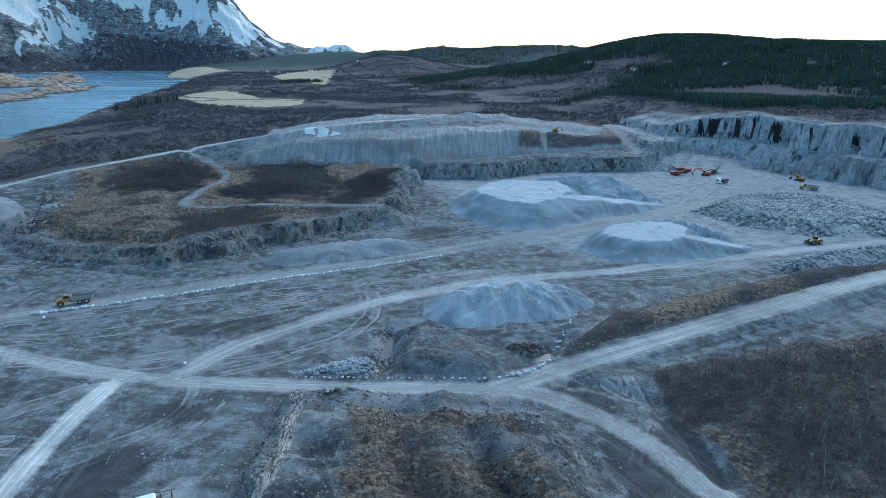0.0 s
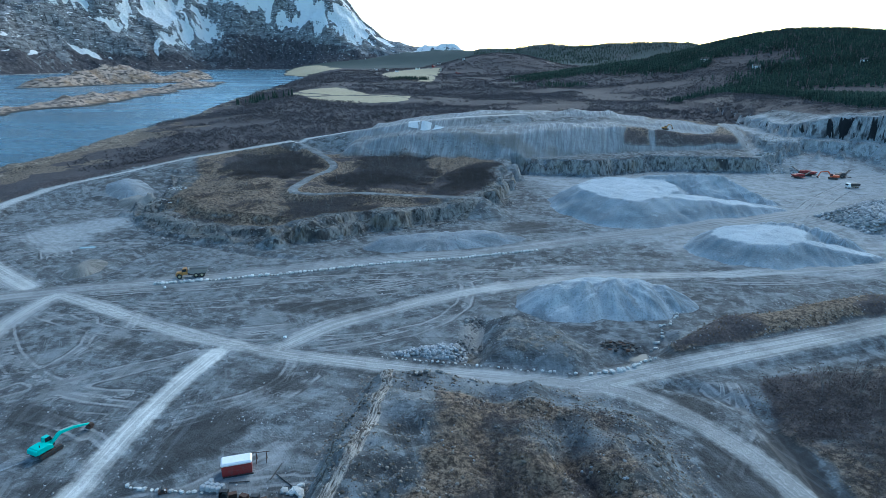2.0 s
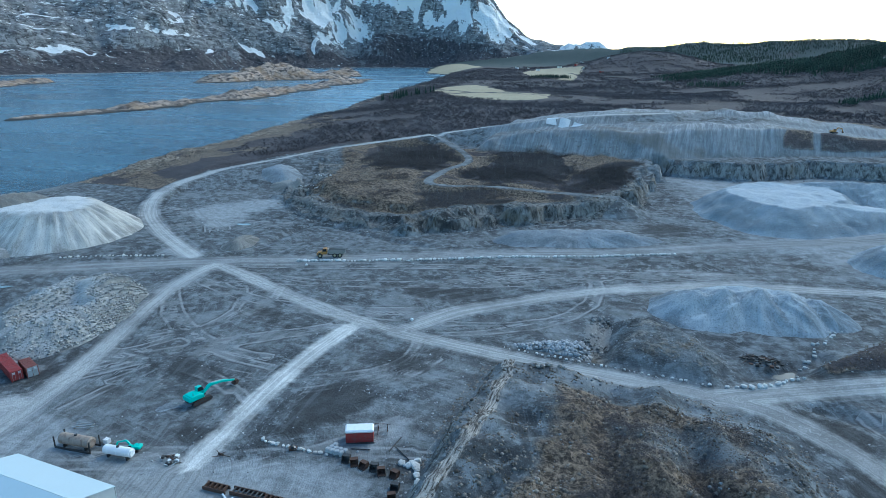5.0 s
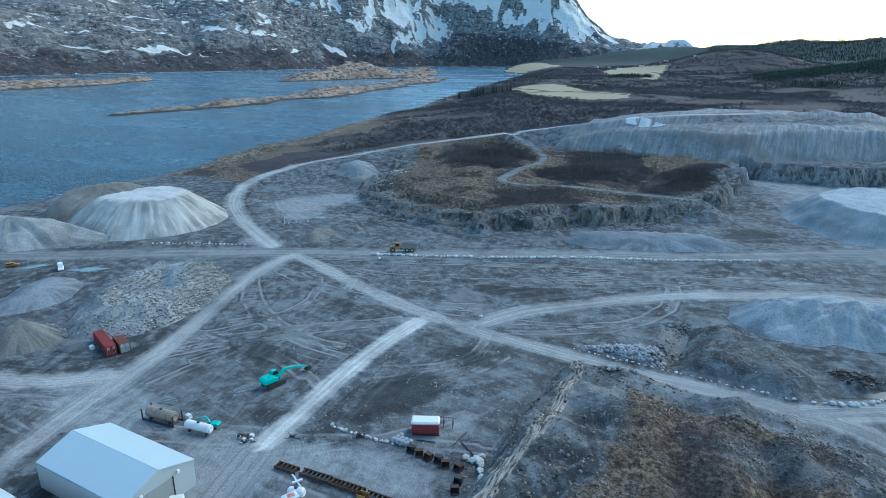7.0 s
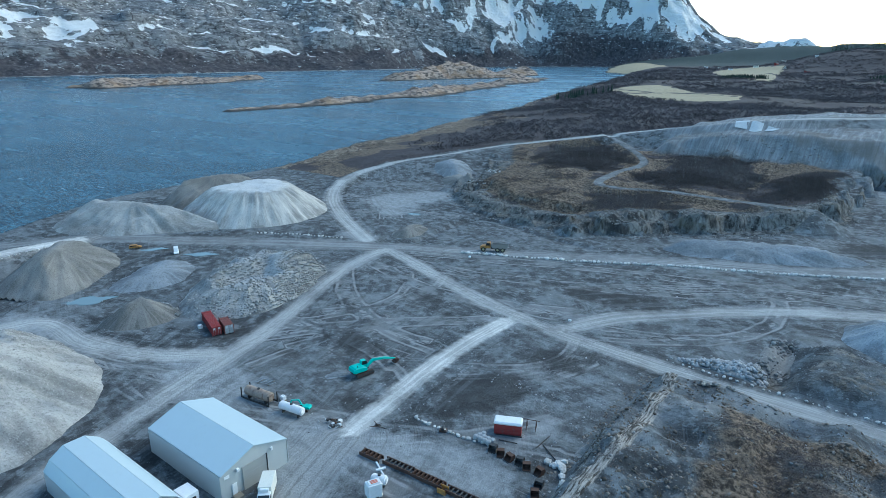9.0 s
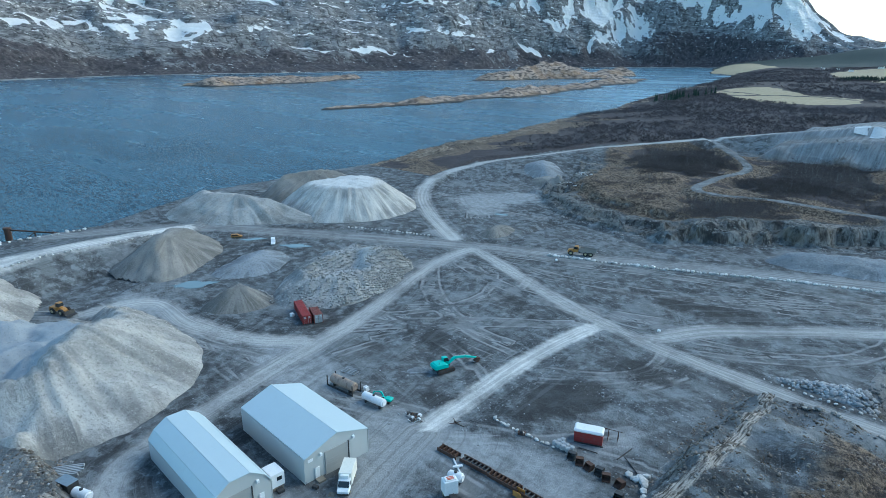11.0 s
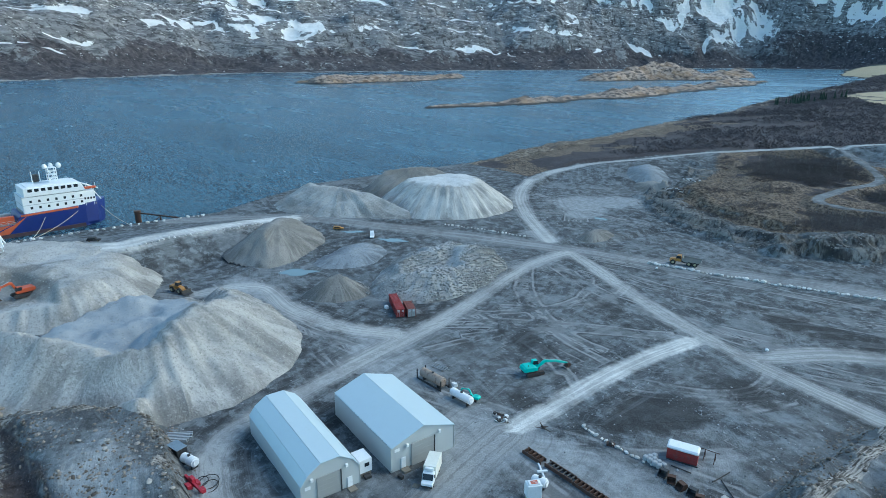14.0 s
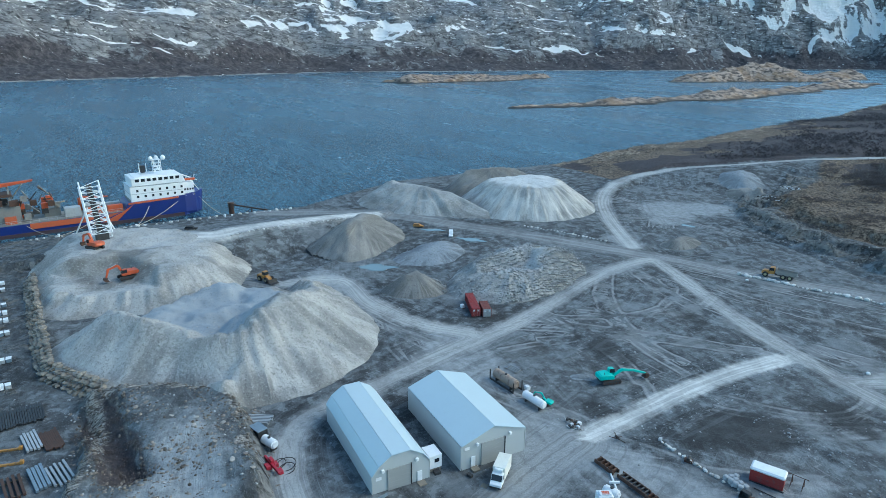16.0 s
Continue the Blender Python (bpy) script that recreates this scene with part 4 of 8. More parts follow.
DRIFTS = [(31.5, 3.2, 2.6, 1.7, 0.30, 1.2), (35.5, 4.2, 4.0, 0.9, 0.1, 0.8), (23.5, 4.3, 8.0, 1.35, 0.26, 1.5), (17.2, 3.0, 2.0, 0.7, 0.8, 1.2), (47.8, 2.2, 4.4, 0.30, 0.09, 0.65), (45.0, 2.3, 1.2, 0.5, 0.2, 0.5),
          (76.0, 2.2, 5.0, 0.36, 0.04, 0.7), (69.5, 2.3, 4.2, 0.75, 0.05, 0.75), (63.0, 2.3, 3.2, 0.40, -0.25, 0.65), (67.0, 1.2, 1.2, 0.9, -0.3, 0.5), (72.0, 4.2, 5.0, 0.4, 0.0, 0.55), (92.5, 4.1, 3.2, 0.75, 0.1, 0.8), (85.0, 3.4, 1.8, 0.3, 0.2, 0.6), (40.5, 4.3, 3.5, 0.3, 0.10, 0.5), (54, 4.4, 4, 0.35, 0.05, 0.5)]
bent_a, bent_l = azimuth + fbm(mx, my, 160, 4, 95) * 1.3, lift + fbm(mx, my, 120, 4, 96) * 0.45
for a, e, wa, we, slant, power in DRIFTS:
    snow = snow + 1.35 * power * np.exp(-((bent_a - a) / wa) ** 4 - ((bent_l - e - (bent_a - a) * slant) / we) ** 2) * (0.45 + 0.75 * smooth(0.15, 0.75, flatness)) * (0.45 + 0.65 * smooth(-0.25, 0.2, fbm(mx * 0.7 + my * 0.7, my * 0.25 - mx * 0.25, 70, 4, 90)))
slab = smooth(0.0, 0.3, fbm(mx, my, 210, 3, 97)) * smooth(0.95, 0.55, flatness)
woods = smooth(150, 45, mz + fbm(mx, my, 160, 4, 98) * 90) * (1 - 0.5 * slab)
woods = np.maximum(woods, 0.7 * smooth(1.2, 0.2, np.abs(azimuth - 23) / 8) * smooth(1.6, 0.9, lift - (azimuth - 20) * 0.10))
tagged(new("mountain", grid_mesh("mountain", mx, my, mz, (quad(inland) > -25) & (quad(inland) < 1500), MOUNTAIN, {"snow": snow, "woods": woods, "slab": slab})), "grey rock mountainside with snow bands above the fjord", "mountain", kind="structure")
fx, fy = np.meshgrid(np.arange(-1150, -560, 9.0), np.arange(4600, 4870, 9.0))
crown = np.exp(-((fx + 930) / 75) ** 2) * 62 + np.exp(-((fx + 790) / 80) ** 2) * 78 + np.exp(-((fx + 690) / 60) ** 2) * 52
fz = 48 + 0.62 * crown * (1 - np.abs(fy - 4735) / 135) * (1.3 + 0.5 * fbm(fx, fy, 60, 4, 99)) * smooth(-1150, -1040, fx) * smooth(-560, -620, fx) + (1 - np.abs(fy - 4735) / 135) * 60
tagged(new("far_peaks", grid_mesh("far_peaks", fx, fy, fz, np.ones((fx.shape[0] - 1, fx.shape[1] - 1), bool), MOUNTAIN, {"snow": np.full(fx.shape, 0.62) + 0.5 * fbm(fx, fy, 50, 3, 9), "woods": np.zeros(fx.shape), "slab": np.zeros(fx.shape)})), "small snowy peaks at the head of the valley", "mountain", kind="structure")


def skerry(path, half, high, seed, label):
    """A low rocky islet along a line."""
    xs, ys = [q[0] for q in path], [q[1] for q in path]
    x, y = np.meshgrid(np.arange(min(xs) - half * 2, max(xs) + half * 2, 5.0), np.arange(min(ys) - half * 2, max(ys) + half * 2, 5.0))
    d, w = along(x, y, path)
    body = 1 - d / (half * w) + fbm(x, y, half * 1.1, 5, seed) * 0.75
    z = SEA - 3 + 3 * np.clip(body + 1, 0, 1) + np.clip(body, 0, None) ** 0.75 * high * (0.35 + 0.65 * w) * np.clip(0.75 + 1.1 * fbm(x, y, half * 2.6, 4, seed + 9), 0.25, 1.6) + smooth(0, 0.3, body) * (ridged(x, y, 34, 4, seed + 5) - 0.4) * 0.16 * high
    me = grid_mesh("rocky_islet", x, y, z, quad(body) > -0.5, SKERRY)
    return tagged(new("rocky_islet", me), label, "islet", "skerries in the fjord")


skerry([(-1690, 760, 0.8), (-1780, 1060, 1.0), (-1880, 1370, 0.5)], 80, 26, 101, "low bare rock islet flecked with snow in the fjord")
skerry([(-1404, 1560, 0.6), (-1400, 1780, 0.9), (-1390, 2040, 1.35), (-1343, 2280, 0.5)], 100, 42, 111, "rounded brown rock islet in the fjord")
skerry([(-789, 520, 0.3), (-782, 640, 0.7), (-790, 760, 1.0), (-812, 850, 0.4), (-808, 900, 0.7), (-815, 1010, 1.5), (-850, 1120, 0.9), (-905, 1290, 1.9), (-945, 1440, 1.0), (-985, 1600, 1.7), (-1040, 1800, 1.2), (-1080, 1960, 0.8)], 32, 10, 121, "long low tawny rock skerry in the fjord")


# ---- stockpiles ----
TOPS = []


def top_at(x, y):
    """The height of the ground or of the heap that lies there."""
    z = zat(x, y)
    for xs, ys, zs in TOPS:
        if xs[0] < x < xs[-1] and ys[0] < y < ys[-1]:
            z = max(z, float(zs[int(np.searchsorted(ys, y)) - 1, int(np.searchsorted(xs, x)) - 1]))
    return z


def heap(name, poly, cap, slope, material, label, cell=0.9, seed=0, gully=0.8, hollow=None, hollow_deep=0.0, lean=(0, 0), lumps=0.0, category="gravel pile", group="stockpiles", level=False):
    """A tipped heap at its angle of repose, with its top cut off at cap, standing on the ground."""
    poly = rounded(poly)
    xs, ys = [q[0] for q in poly], [q[1] for q in poly]
    x, y = np.meshgrid(np.arange(min(xs) - 3, max(xs) + 3, cell), np.arange(min(ys) - 3, max(ys) + 3, cell))
    d = sdf(x, y, poly)
    cx, cy = np.mean(xs), np.mean(ys)
    ang = np.arctan2(y - cy, x - cx)
    d = d + gully * (vnoise(ang * 9, d * 0.05, seed + 1) + 0.6 * vnoise(ang * 21, d * 0.05, seed + 2)) * smooth(0, 6, d) + fbm(x, y, 14, 3, seed + 3) * 2.0
    top = cap + (x - cx) * lean[0] + (y - cy) * lean[1] + fbm(x, y, 12, 3, seed + 4) * 0.7
    z = soft_cap(d * slope, top, 2.2)
    if hollow:
        z = np.minimum(z, np.maximum(cap - hollow_deep, z - np.clip((sdf(x, y, hollow) + fbm(x, y, 9, 3, seed + 7) * 2) * 0.75, 0, None)))
    z = np.where(d > 0, np.clip(z, 0, None), d * 0.5) + fbm(x, y, 3.0, 3, seed + 5) * 0.22 + ridged(x, y, 7.0, 3, seed + 6) * 0.35 - 0.25
    z = z + smooth(1.5, 4, z) * fbm(x, y, 13, 3, seed + 8) * lumps
    z = np.maximum(terrain(x, y) - 1.0, z) if level else terrain(x, y) - 0.12 + z
    TOPS.append((x[0], y[:, 0], np.where(d > 0, z, -99)))
    me = grid_mesh(name, x, y, z, quad(d) > -0.6, material, {"fall": ang * 14, "drop": d, "tipped": smooth(cap / slope * 0.75, cap / slope * 1.05, d)})
    return tagged(new(name, me), label, category, group)


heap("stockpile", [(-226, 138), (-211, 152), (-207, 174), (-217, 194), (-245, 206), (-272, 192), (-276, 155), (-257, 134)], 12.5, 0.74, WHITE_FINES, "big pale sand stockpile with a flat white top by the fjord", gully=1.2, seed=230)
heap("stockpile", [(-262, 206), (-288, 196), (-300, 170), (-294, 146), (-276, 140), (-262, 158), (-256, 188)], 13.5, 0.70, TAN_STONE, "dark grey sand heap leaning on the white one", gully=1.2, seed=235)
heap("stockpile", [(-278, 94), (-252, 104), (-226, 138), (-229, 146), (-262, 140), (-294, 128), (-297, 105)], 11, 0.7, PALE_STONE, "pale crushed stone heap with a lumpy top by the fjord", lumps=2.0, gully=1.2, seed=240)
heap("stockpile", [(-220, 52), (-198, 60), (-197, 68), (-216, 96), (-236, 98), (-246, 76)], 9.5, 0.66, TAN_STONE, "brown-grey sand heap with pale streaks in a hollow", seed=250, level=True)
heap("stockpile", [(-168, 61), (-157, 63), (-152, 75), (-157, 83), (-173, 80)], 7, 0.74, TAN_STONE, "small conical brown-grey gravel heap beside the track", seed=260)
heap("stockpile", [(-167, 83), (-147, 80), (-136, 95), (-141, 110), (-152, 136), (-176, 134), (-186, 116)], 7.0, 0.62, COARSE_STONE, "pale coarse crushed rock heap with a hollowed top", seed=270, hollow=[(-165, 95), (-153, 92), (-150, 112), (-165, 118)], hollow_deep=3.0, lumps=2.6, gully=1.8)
heap("stockpile", [(-192, 72), (-177, 88), (-188, 108), (-205, 108), (-206, 94)], 3.2, 0.3, APRON_STONE, "low flat blue-grey gravel heap beside a puddle", seed=280)


def ridge_heap(name, path, slope, material, label, cell=0.8, seed=0, fills=(), points=8, scallop=0.0, bound=None):
    """A heap tipped along a crooked crest: x, y and height at each corner."""
    crest = [(q[0], q[1], q[2] + scallop * (k % 2 - 0.5)) for k, q in enumerate(curved(path, points))]
    corners = [q for f in fills for q in f[0]]
    r = max(q[2] for q in crest) / slope + 3
    xs, ys = [q[0] for q in crest] + [q[0] for q in corners], [q[1] for q in crest] + [q[1] for q in corners]
    x, y = np.meshgrid(np.arange(min(xs) - r, max(xs) + r, cell), np.arange(min(ys) - r, max(ys) + r, cell))
    wx, wy = x + fbm(x, y, 11, 3, seed) * 2.2, y + fbm(x, y, 11, 3, seed + 1) * 2.2
    z, run = np.full(x.shape, -9.0), np.zeros(x.shape)
    for k, (cx, cy, h) in enumerate(crest):
        cone = h - slope * np.sqrt((wx - cx) ** 2 + (wy - cy) ** 2 + 0.4)
        run = np.where(cone > z, k * 0.8 + np.arctan2(wy - cy, wx - cx) * 5, run)
        z = np.maximum(z, cone)
    ang = np.arctan2(y - np.mean(ys), x - np.mean(xs))
    z = z + (vnoise(ang * 11, z * 0.1, seed + 2) * 0.5 + vnoise(ang * 26, z * 0.1, seed + 3) * 0.3) * smooth(0, 4, z)
    tipped = np.zeros(x.shape)
    for poly, high, uneven, start, lean in fills:
        inner = sdf(wx, wy, poly) + vnoise(ang * 18, z * 0.02, seed + 7) * 0.7
        tipped = np.maximum(tipped, smooth(-4, 3, inner))
        z = np.maximum(z, high + lean * np.clip(x - start, 0, None) + fbm(x, y, 9, 3, seed + 4) * uneven + np.clip(inner, -60, 0) * slope)
    z = z + smooth(0.5, 3, z) * (1 - tipped) * (vnoise(run * 1.1, z * 0.08, seed + 8) * 0.26 + vnoise(run * 2.6, z * 0.08, seed + 9) * 0.16)
    z = z + fbm(x, y, 3.0, 3, seed + 5) * 0.25
    if bound:
        z = np.minimum(z, 1.5 + 0.8 * (sdf(x, y, bound) + fbm(x, y, 8, 3, seed + 6) * 1.5))
    top = terrain(x, y) - 0.1 + np.where(z > 0, z, z * 0.6)
    TOPS.append((x[0], y[:, 0], np.where(z > 0, top, -99)))
    me = grid_mesh(name, x, y, top, quad(z) > -0.5, material, {"fall": run, "drop": z, "tipped": tipped})
    return tagged(new(name, me), label, "gravel pile", "stockpiles")


ridge_heap("stockpile", [(52, 345, 10.0), (62, 346, 11.5), (78, 346, 13.0), (94, 349, 12.0), (106, 344, 7.0), (117, 335, 2.5)], 0.62, BLUE_STONE,
           "large blue-grey stone stockpile with a pale top, ramp and ridge", 0.9, 200, ((rounded([(15, 314), (36, 286), (45, 288), (58, 299), (68, 322), (62, 346), (30, 342)], 1), 9.6, 0.5, 0, 0),
           (rounded([(52, 295), (118, 319), (118, 325), (60, 314)], 1), 9.6, 0.3, 58, -0.148)))
ridge_heap("stockpile", [(86, 266, 5.5), (98, 267, 6.5), (109, 264, 7.0), (122, 255, 3.5)], 0.64, BLUE_STONE, "blue-grey gravel stockpile with a ramp and pale top", 0.8, 210,
           ((rounded([(64, 250), (70, 238), (84, 234), (98, 240), (108, 262), (80, 264)], 1), 6.2, 0.4, 0, 0), (rounded([(94, 238), (127, 242), (127, 247), (100, 249)], 1), 6.2, 0.2, 98, -0.19)), 6, 0.8)
ridge_heap("stockpile", [(2, 178, 5.8), (9, 180, 7.0), (18, 181.5, 7.4), (27, 182.5, 7.2), (35, 185, 6.0), (42, 187, 4.5)], 0.56, BLUE_STONE, "smooth blue-grey crushed stone heap with scalloped crest", 0.7, 220,
           ((rounded([(8, 182), (28, 184), (37, 190), (30, 194), (10, 193)], 1), 4.0, 0.9, 0, 0),), 2, 1.3)
CRATER_BOUND = [(-230, -36), (-198, -31), (-173, -27), (-150, -23), (-141, -17), (-134, -10), (-130, 0), (-122, 8), (-114, 11), (-111, 20), (-117, 29), (-123, 39), (-130, 48), (-142, 56), (-190, 62), (-240, 62)]
ridge_heap("stockpile", [(-153, -8.7, 12.8), (-141.5, -0.7, 12.0), (-133.5, 4, 10.8), (-131.5, 12, 10.4), (-131.5, 18, 11.0), (-135.5, 22.5, 12.8), (-142, 27, 14.4), (-146, 33, 13.0), (-154, 38, 9.6), (-168, 42, 6.4), (-182, 44, 2.5)], 0.66, CRATER_STONE,
           "huge pale crushed stone stockpile with a crater in its top", 0.7, 290, ((rounded([(-156, -6), (-146, 2), (-140, 11), (-141, 20), (-150, 30), (-168, 36), (-181, 30), (-182, 12), (-174, -2)]), 3.4, 2.6, 0, 0),), 5, 0.3, CRATER_BOUND)
heap("stockpile", [(-262, -36), (-226, -37), (-196, -31), (-184, -25), (-182, -12), (-178, 4), (-181, 17), (-188, 24), (-198, 28), (-211, 31), (-228, 30), (-244, 20), (-262, 4)], 8.8, 0.70, TRODDEN_STONE, "broad pale trodden stone stockpile being dug",
     cell=0.6, seed=295, lumps=1.2, gully=1.4, level=True, hollow=[(-214, -40), (-172, -40), (-170, 1), (-196, 3), (-211, -8)], hollow_deep=4.4)
heap("stockpile", [(-196, 270), (-186, 262), (-196, 290), (-215, 300), (-222, 285), (-208, 272)], 4.0, 0.5, TAN_STONE, "small pale gravel heap on the moor's edge", seed=300)


heap("stockpile", [(-71, 219), (-70, 236), (-44, 252), (-17, 253), (0, 250), (-24, 233), (-49, 223)], 4.0, 0.5, APRON_STONE, "long low blue-grey stone bank below the rock face", lumps=1.5, seed=310)
heap("stockpile", [(-164, 174), (-168, 190), (-160, 196), (-153, 187), (-154, 176)], 3.5, 0.6, TAN_STONE, "small brown-grey gravel heap beside the road junction", seed=320)
heap("stockpile", [(-238, 293), (-232, 316), (-209, 304), (-207, 281)], 4.5, 0.45, APRON_STONE, "low pale gravel heap below the shore road", seed=330)
heap("stockpile", [(-98, 78), (-92, 81), (-85, 90), (-88, 96), (-100, 84)], 1.1, 0.3, APRON_STONE, "low strip of grey gravel beside the teal excavator", seed=340, lumps=0.4)
# ---- shaping helpers for the things ----
def part(name, bm, material, parent, label=""):
    me = bpy.data.meshes.new(name)
    bm.normal_update()
    bm.to_mesh(me)
    bm.free()
    me.materials.append(material)
    ob = new(name, me)
    ob.parent = parent
    if label:
        ob["label"] = label
    return ob


def thing(name, x, y, label, category, group="", turn=0.0, z=None):
    ob = new(name)
    ob.matrix_basis = pose(x, y, top_at(x, y) if z is None else z, 0, 0, turn)
    return tagged(ob, label, category, group)


def box(x0, x1, y0, y1, z0, z1, bev=0.04, bm=None):
    """A bevelled box, alone or added to bm."""
    b = bmesh.new()
    bmesh.ops.create_cube(b, size=1)
    for v in b.verts:
        v.co = Vector((x0 + (v.co.x + 0.5) * (x1 - x0), y0 + (v.co.y + 0.5) * (y1 - y0), z0 + (v.co.z + 0.5) * (z1 - z0)))
    if bev:
        bmesh.ops.bevel(b, geom=b.edges[:], offset=bev, segments=1, affect="EDGES")
    return joined(b, bm)


def joined(b, bm):
    if bm is None:
        return b
    me = bpy.data.meshes.new("scratch")
    b.to_mesh(me)
    bm.from_mesh(me)
    b.free()
    bpy.data.meshes.remove(me)
    return bm


def rod(p, q, r, n=8, bm=None, r2=None):
    """A round bar from p to q."""
    p, q = Vector(p), Vector(q)
    b = bmesh.new()
    bmesh.ops.create_cone(b, cap_ends=True, segments=n, radius1=r, radius2=r if r2 is None else r2, depth=(q - p).length)
    m = Matrix.Translation((p + q) / 2) @ (q - p).to_track_quat("Z", "Y").to_matrix().to_4x4()
    bmesh.ops.transform(b, matrix=m, verts=b.verts)
    return joined(b, bm)


def slab(profile, y0, y1, bev=0.03, bm=None):
    """A shape drawn in x and z, carried from y0 to y1."""
    b = bmesh.new()
    lo = [b.verts.new((x, y0, z)) for x, z in profile]
    hi = [b.verts.new((x, y1, z)) for x, z in profile]
    n = len(profile)
    b.faces.new(lo)
    b.faces.new(hi[::-1])
    for k in range(n):
        b.faces.new((lo[k], hi[k], hi[(k + 1) % n], lo[(k + 1) % n]))
    bmesh.ops.recalc_face_normals(b, faces=b.faces)
    if bev:
        bmesh.ops.bevel(b, geom=b.edges[:], offset=bev, segments=1, affect="EDGES")
    return joined(b, bm)


def wheel(parent, x, y, r, w, name="wheel"):
    """A tyre with its rim, lying across y."""
    b = rod((x, y - w / 2, r), (x, y + w / 2, r), r, 18)
    bmesh.ops.bevel(b, geom=[e for e in b.edges if abs(e.verts[0].co.y - e.verts[1].co.y) < 1e-4], offset=r * 0.14, segments=2, affect="EDGES")
    tyre = part(name, b, RUBBER, parent)
    part("rim", rod((x, y - w / 2 - 0.02, r), (x, y + w / 2 + 0.02, r), r * 0.5, 12), RIM_PAINT, tyre)
    return tyre


def stone_mesh(seed, flat=0.7):
    """A blocky broken stone about one metre across."""
    rnd = random.Random(seed)
    b = bmesh.new()
    bmesh.ops.create_icosphere(b, subdivisions=1, radius=0.5)
    for v in b.verts:
        d = v.co.normalized()
        k = 1 / max(abs(d.x), abs(d.y), abs(d.z)) ** 0.6
        v.co = Vector((d.x * 0.5 * k, d.y * 0.42 * k, d.z * 0.5 * flat * k)) * rnd.uniform(0.82, 1.12)
    me = bpy.data.meshes.new("boulder")
    b.to_mesh(me)
    b.free()
    return me


def stone_material(name, lo, hi):
    m = Mat(name, 0.9)
    c = m.mix(m.random(), lo, hi)
    p = m.pos()
    n = m.noise(p, 2.2, 5, 0.7)
    c = m.mix(m.ramp(n, 0.4, 0.7, 0, 0.5), c, tuple(v * 0.45 for v in lo))
    m.color(c).bump(n, 0.12, 0.8)
    return m.m


def rubble_material(name, lo, hi):
    m = Mat(name, 0.9)
    c = m.mix(m.island(), lo, hi)
    n = m.noise(m.pos(), 1.5, 4, 0.7)
    m.color(m.mix(m.ramp(n, 0.4, 0.7, 0, 0.5), c, tuple(v * 0.5 for v in lo))).bump(n, 0.15, 0.8)
    return m.m


RUBBER = plain("black_rubber", (0.025, 0.025, 0.026), 0.9, 0, 0.6)
RIM_PAINT = plain("dusty_rim", (0.35, 0.30, 0.18), 0.6)
YELLOW = plain("yellow_machine_paint", (0.42, 0.20, 0.045), 0.6, 0, 0.8)
ORANGE = plain("orange_machine_paint", (0.52, 0.085, 0.025), 0.5, 0, 0.5)
TEAL = plain("teal_machine_paint", (0.02, 0.50, 0.42), 0.45, 0, 0.15)
DARK_STEEL = plain("dark_steel", (0.05, 0.05, 0.052), 0.6, 0.4, 0.6)
GREY_STEEL = plain("galvanised_steel", (0.42, 0.43, 0.44), 0.5, 0.3, 0.3)
RUST = plain("rusted_steel", (0.085, 0.045, 0.032), 0.85, 0.1, 0.7, (0.04, 0.035, 0.03))
RED = plain("red_paint", (0.27, 0.028, 0.026), 0.6, 0, 0.5)
CRIMSON = plain("crimson_machine_paint", (0.42, 0.02, 0.04), 0.5, 0, 0.35)
WHITE = plain("white_paint", (0.78, 0.79, 0.80), 0.45, 0, 0.15, (0.3, 0.28, 0.25))
CREAM = plain("cream_box_body", (0.74, 0.73, 0.66), 0.5, 0, 0.15, (0.3, 0.28, 0.25))
GLASS = Mat("dark_glass", 0.08, 0.0, (0.02, 0.025, 0.03)).m
NAVY = plain("navy_hull_paint", (0.010, 0.028, 0.17), 0.4, 0, 0.2, (0.03, 0.03, 0.06), 0.2)
HULL_ORANGE = plain("orange_hull_paint", (0.50, 0.10, 0.035), 0.6, 0, 0.5, (0.2, 0.1, 0.06), 0.3)
HULL_DARK = plain("dark_hull_paint", (0.05, 0.03, 0.04), 0.7, 0, 0.4, (0.12, 0.06, 0.04), 0.3)
DECK = plain("weathered_deck", (0.22, 0.22, 0.21), 0.8, 0, 0.6, (0.12, 0.09, 0.06), 0.3)
ROPE = plain("mooring_rope", (0.40, 0.35, 0.27), 0.9)
BROWN_BOX = plain("brown_container_paint", (0.20, 0.055, 0.04), 0.6, 0, 0.5)
TIMBER = plain("grey_timber", (0.22, 0.19, 0.15), 0.85)
BLUE_STEEL = plain("primed_blue_grey_steel", (0.22, 0.28, 0.33), 0.5, 0.2, 0.3)
BLOCK_STONE = stone_material("split_granite", (0.42, 0.42, 0.41), (0.70, 0.69, 0.67))
BROWN_STONE = stone_material("brown_wall_stone", (0.14, 0.12, 0.10), (0.32, 0.28, 0.23))
RUBBLE = rubble_material("blasted_rock", (0.16, 0.17, 0.18), (0.42, 0.43, 0.44))
DARK_RUBBLE = rubble_material("dark_blasted_rock", (0.12, 0.12, 0.12), (0.36, 0.35, 0.335))


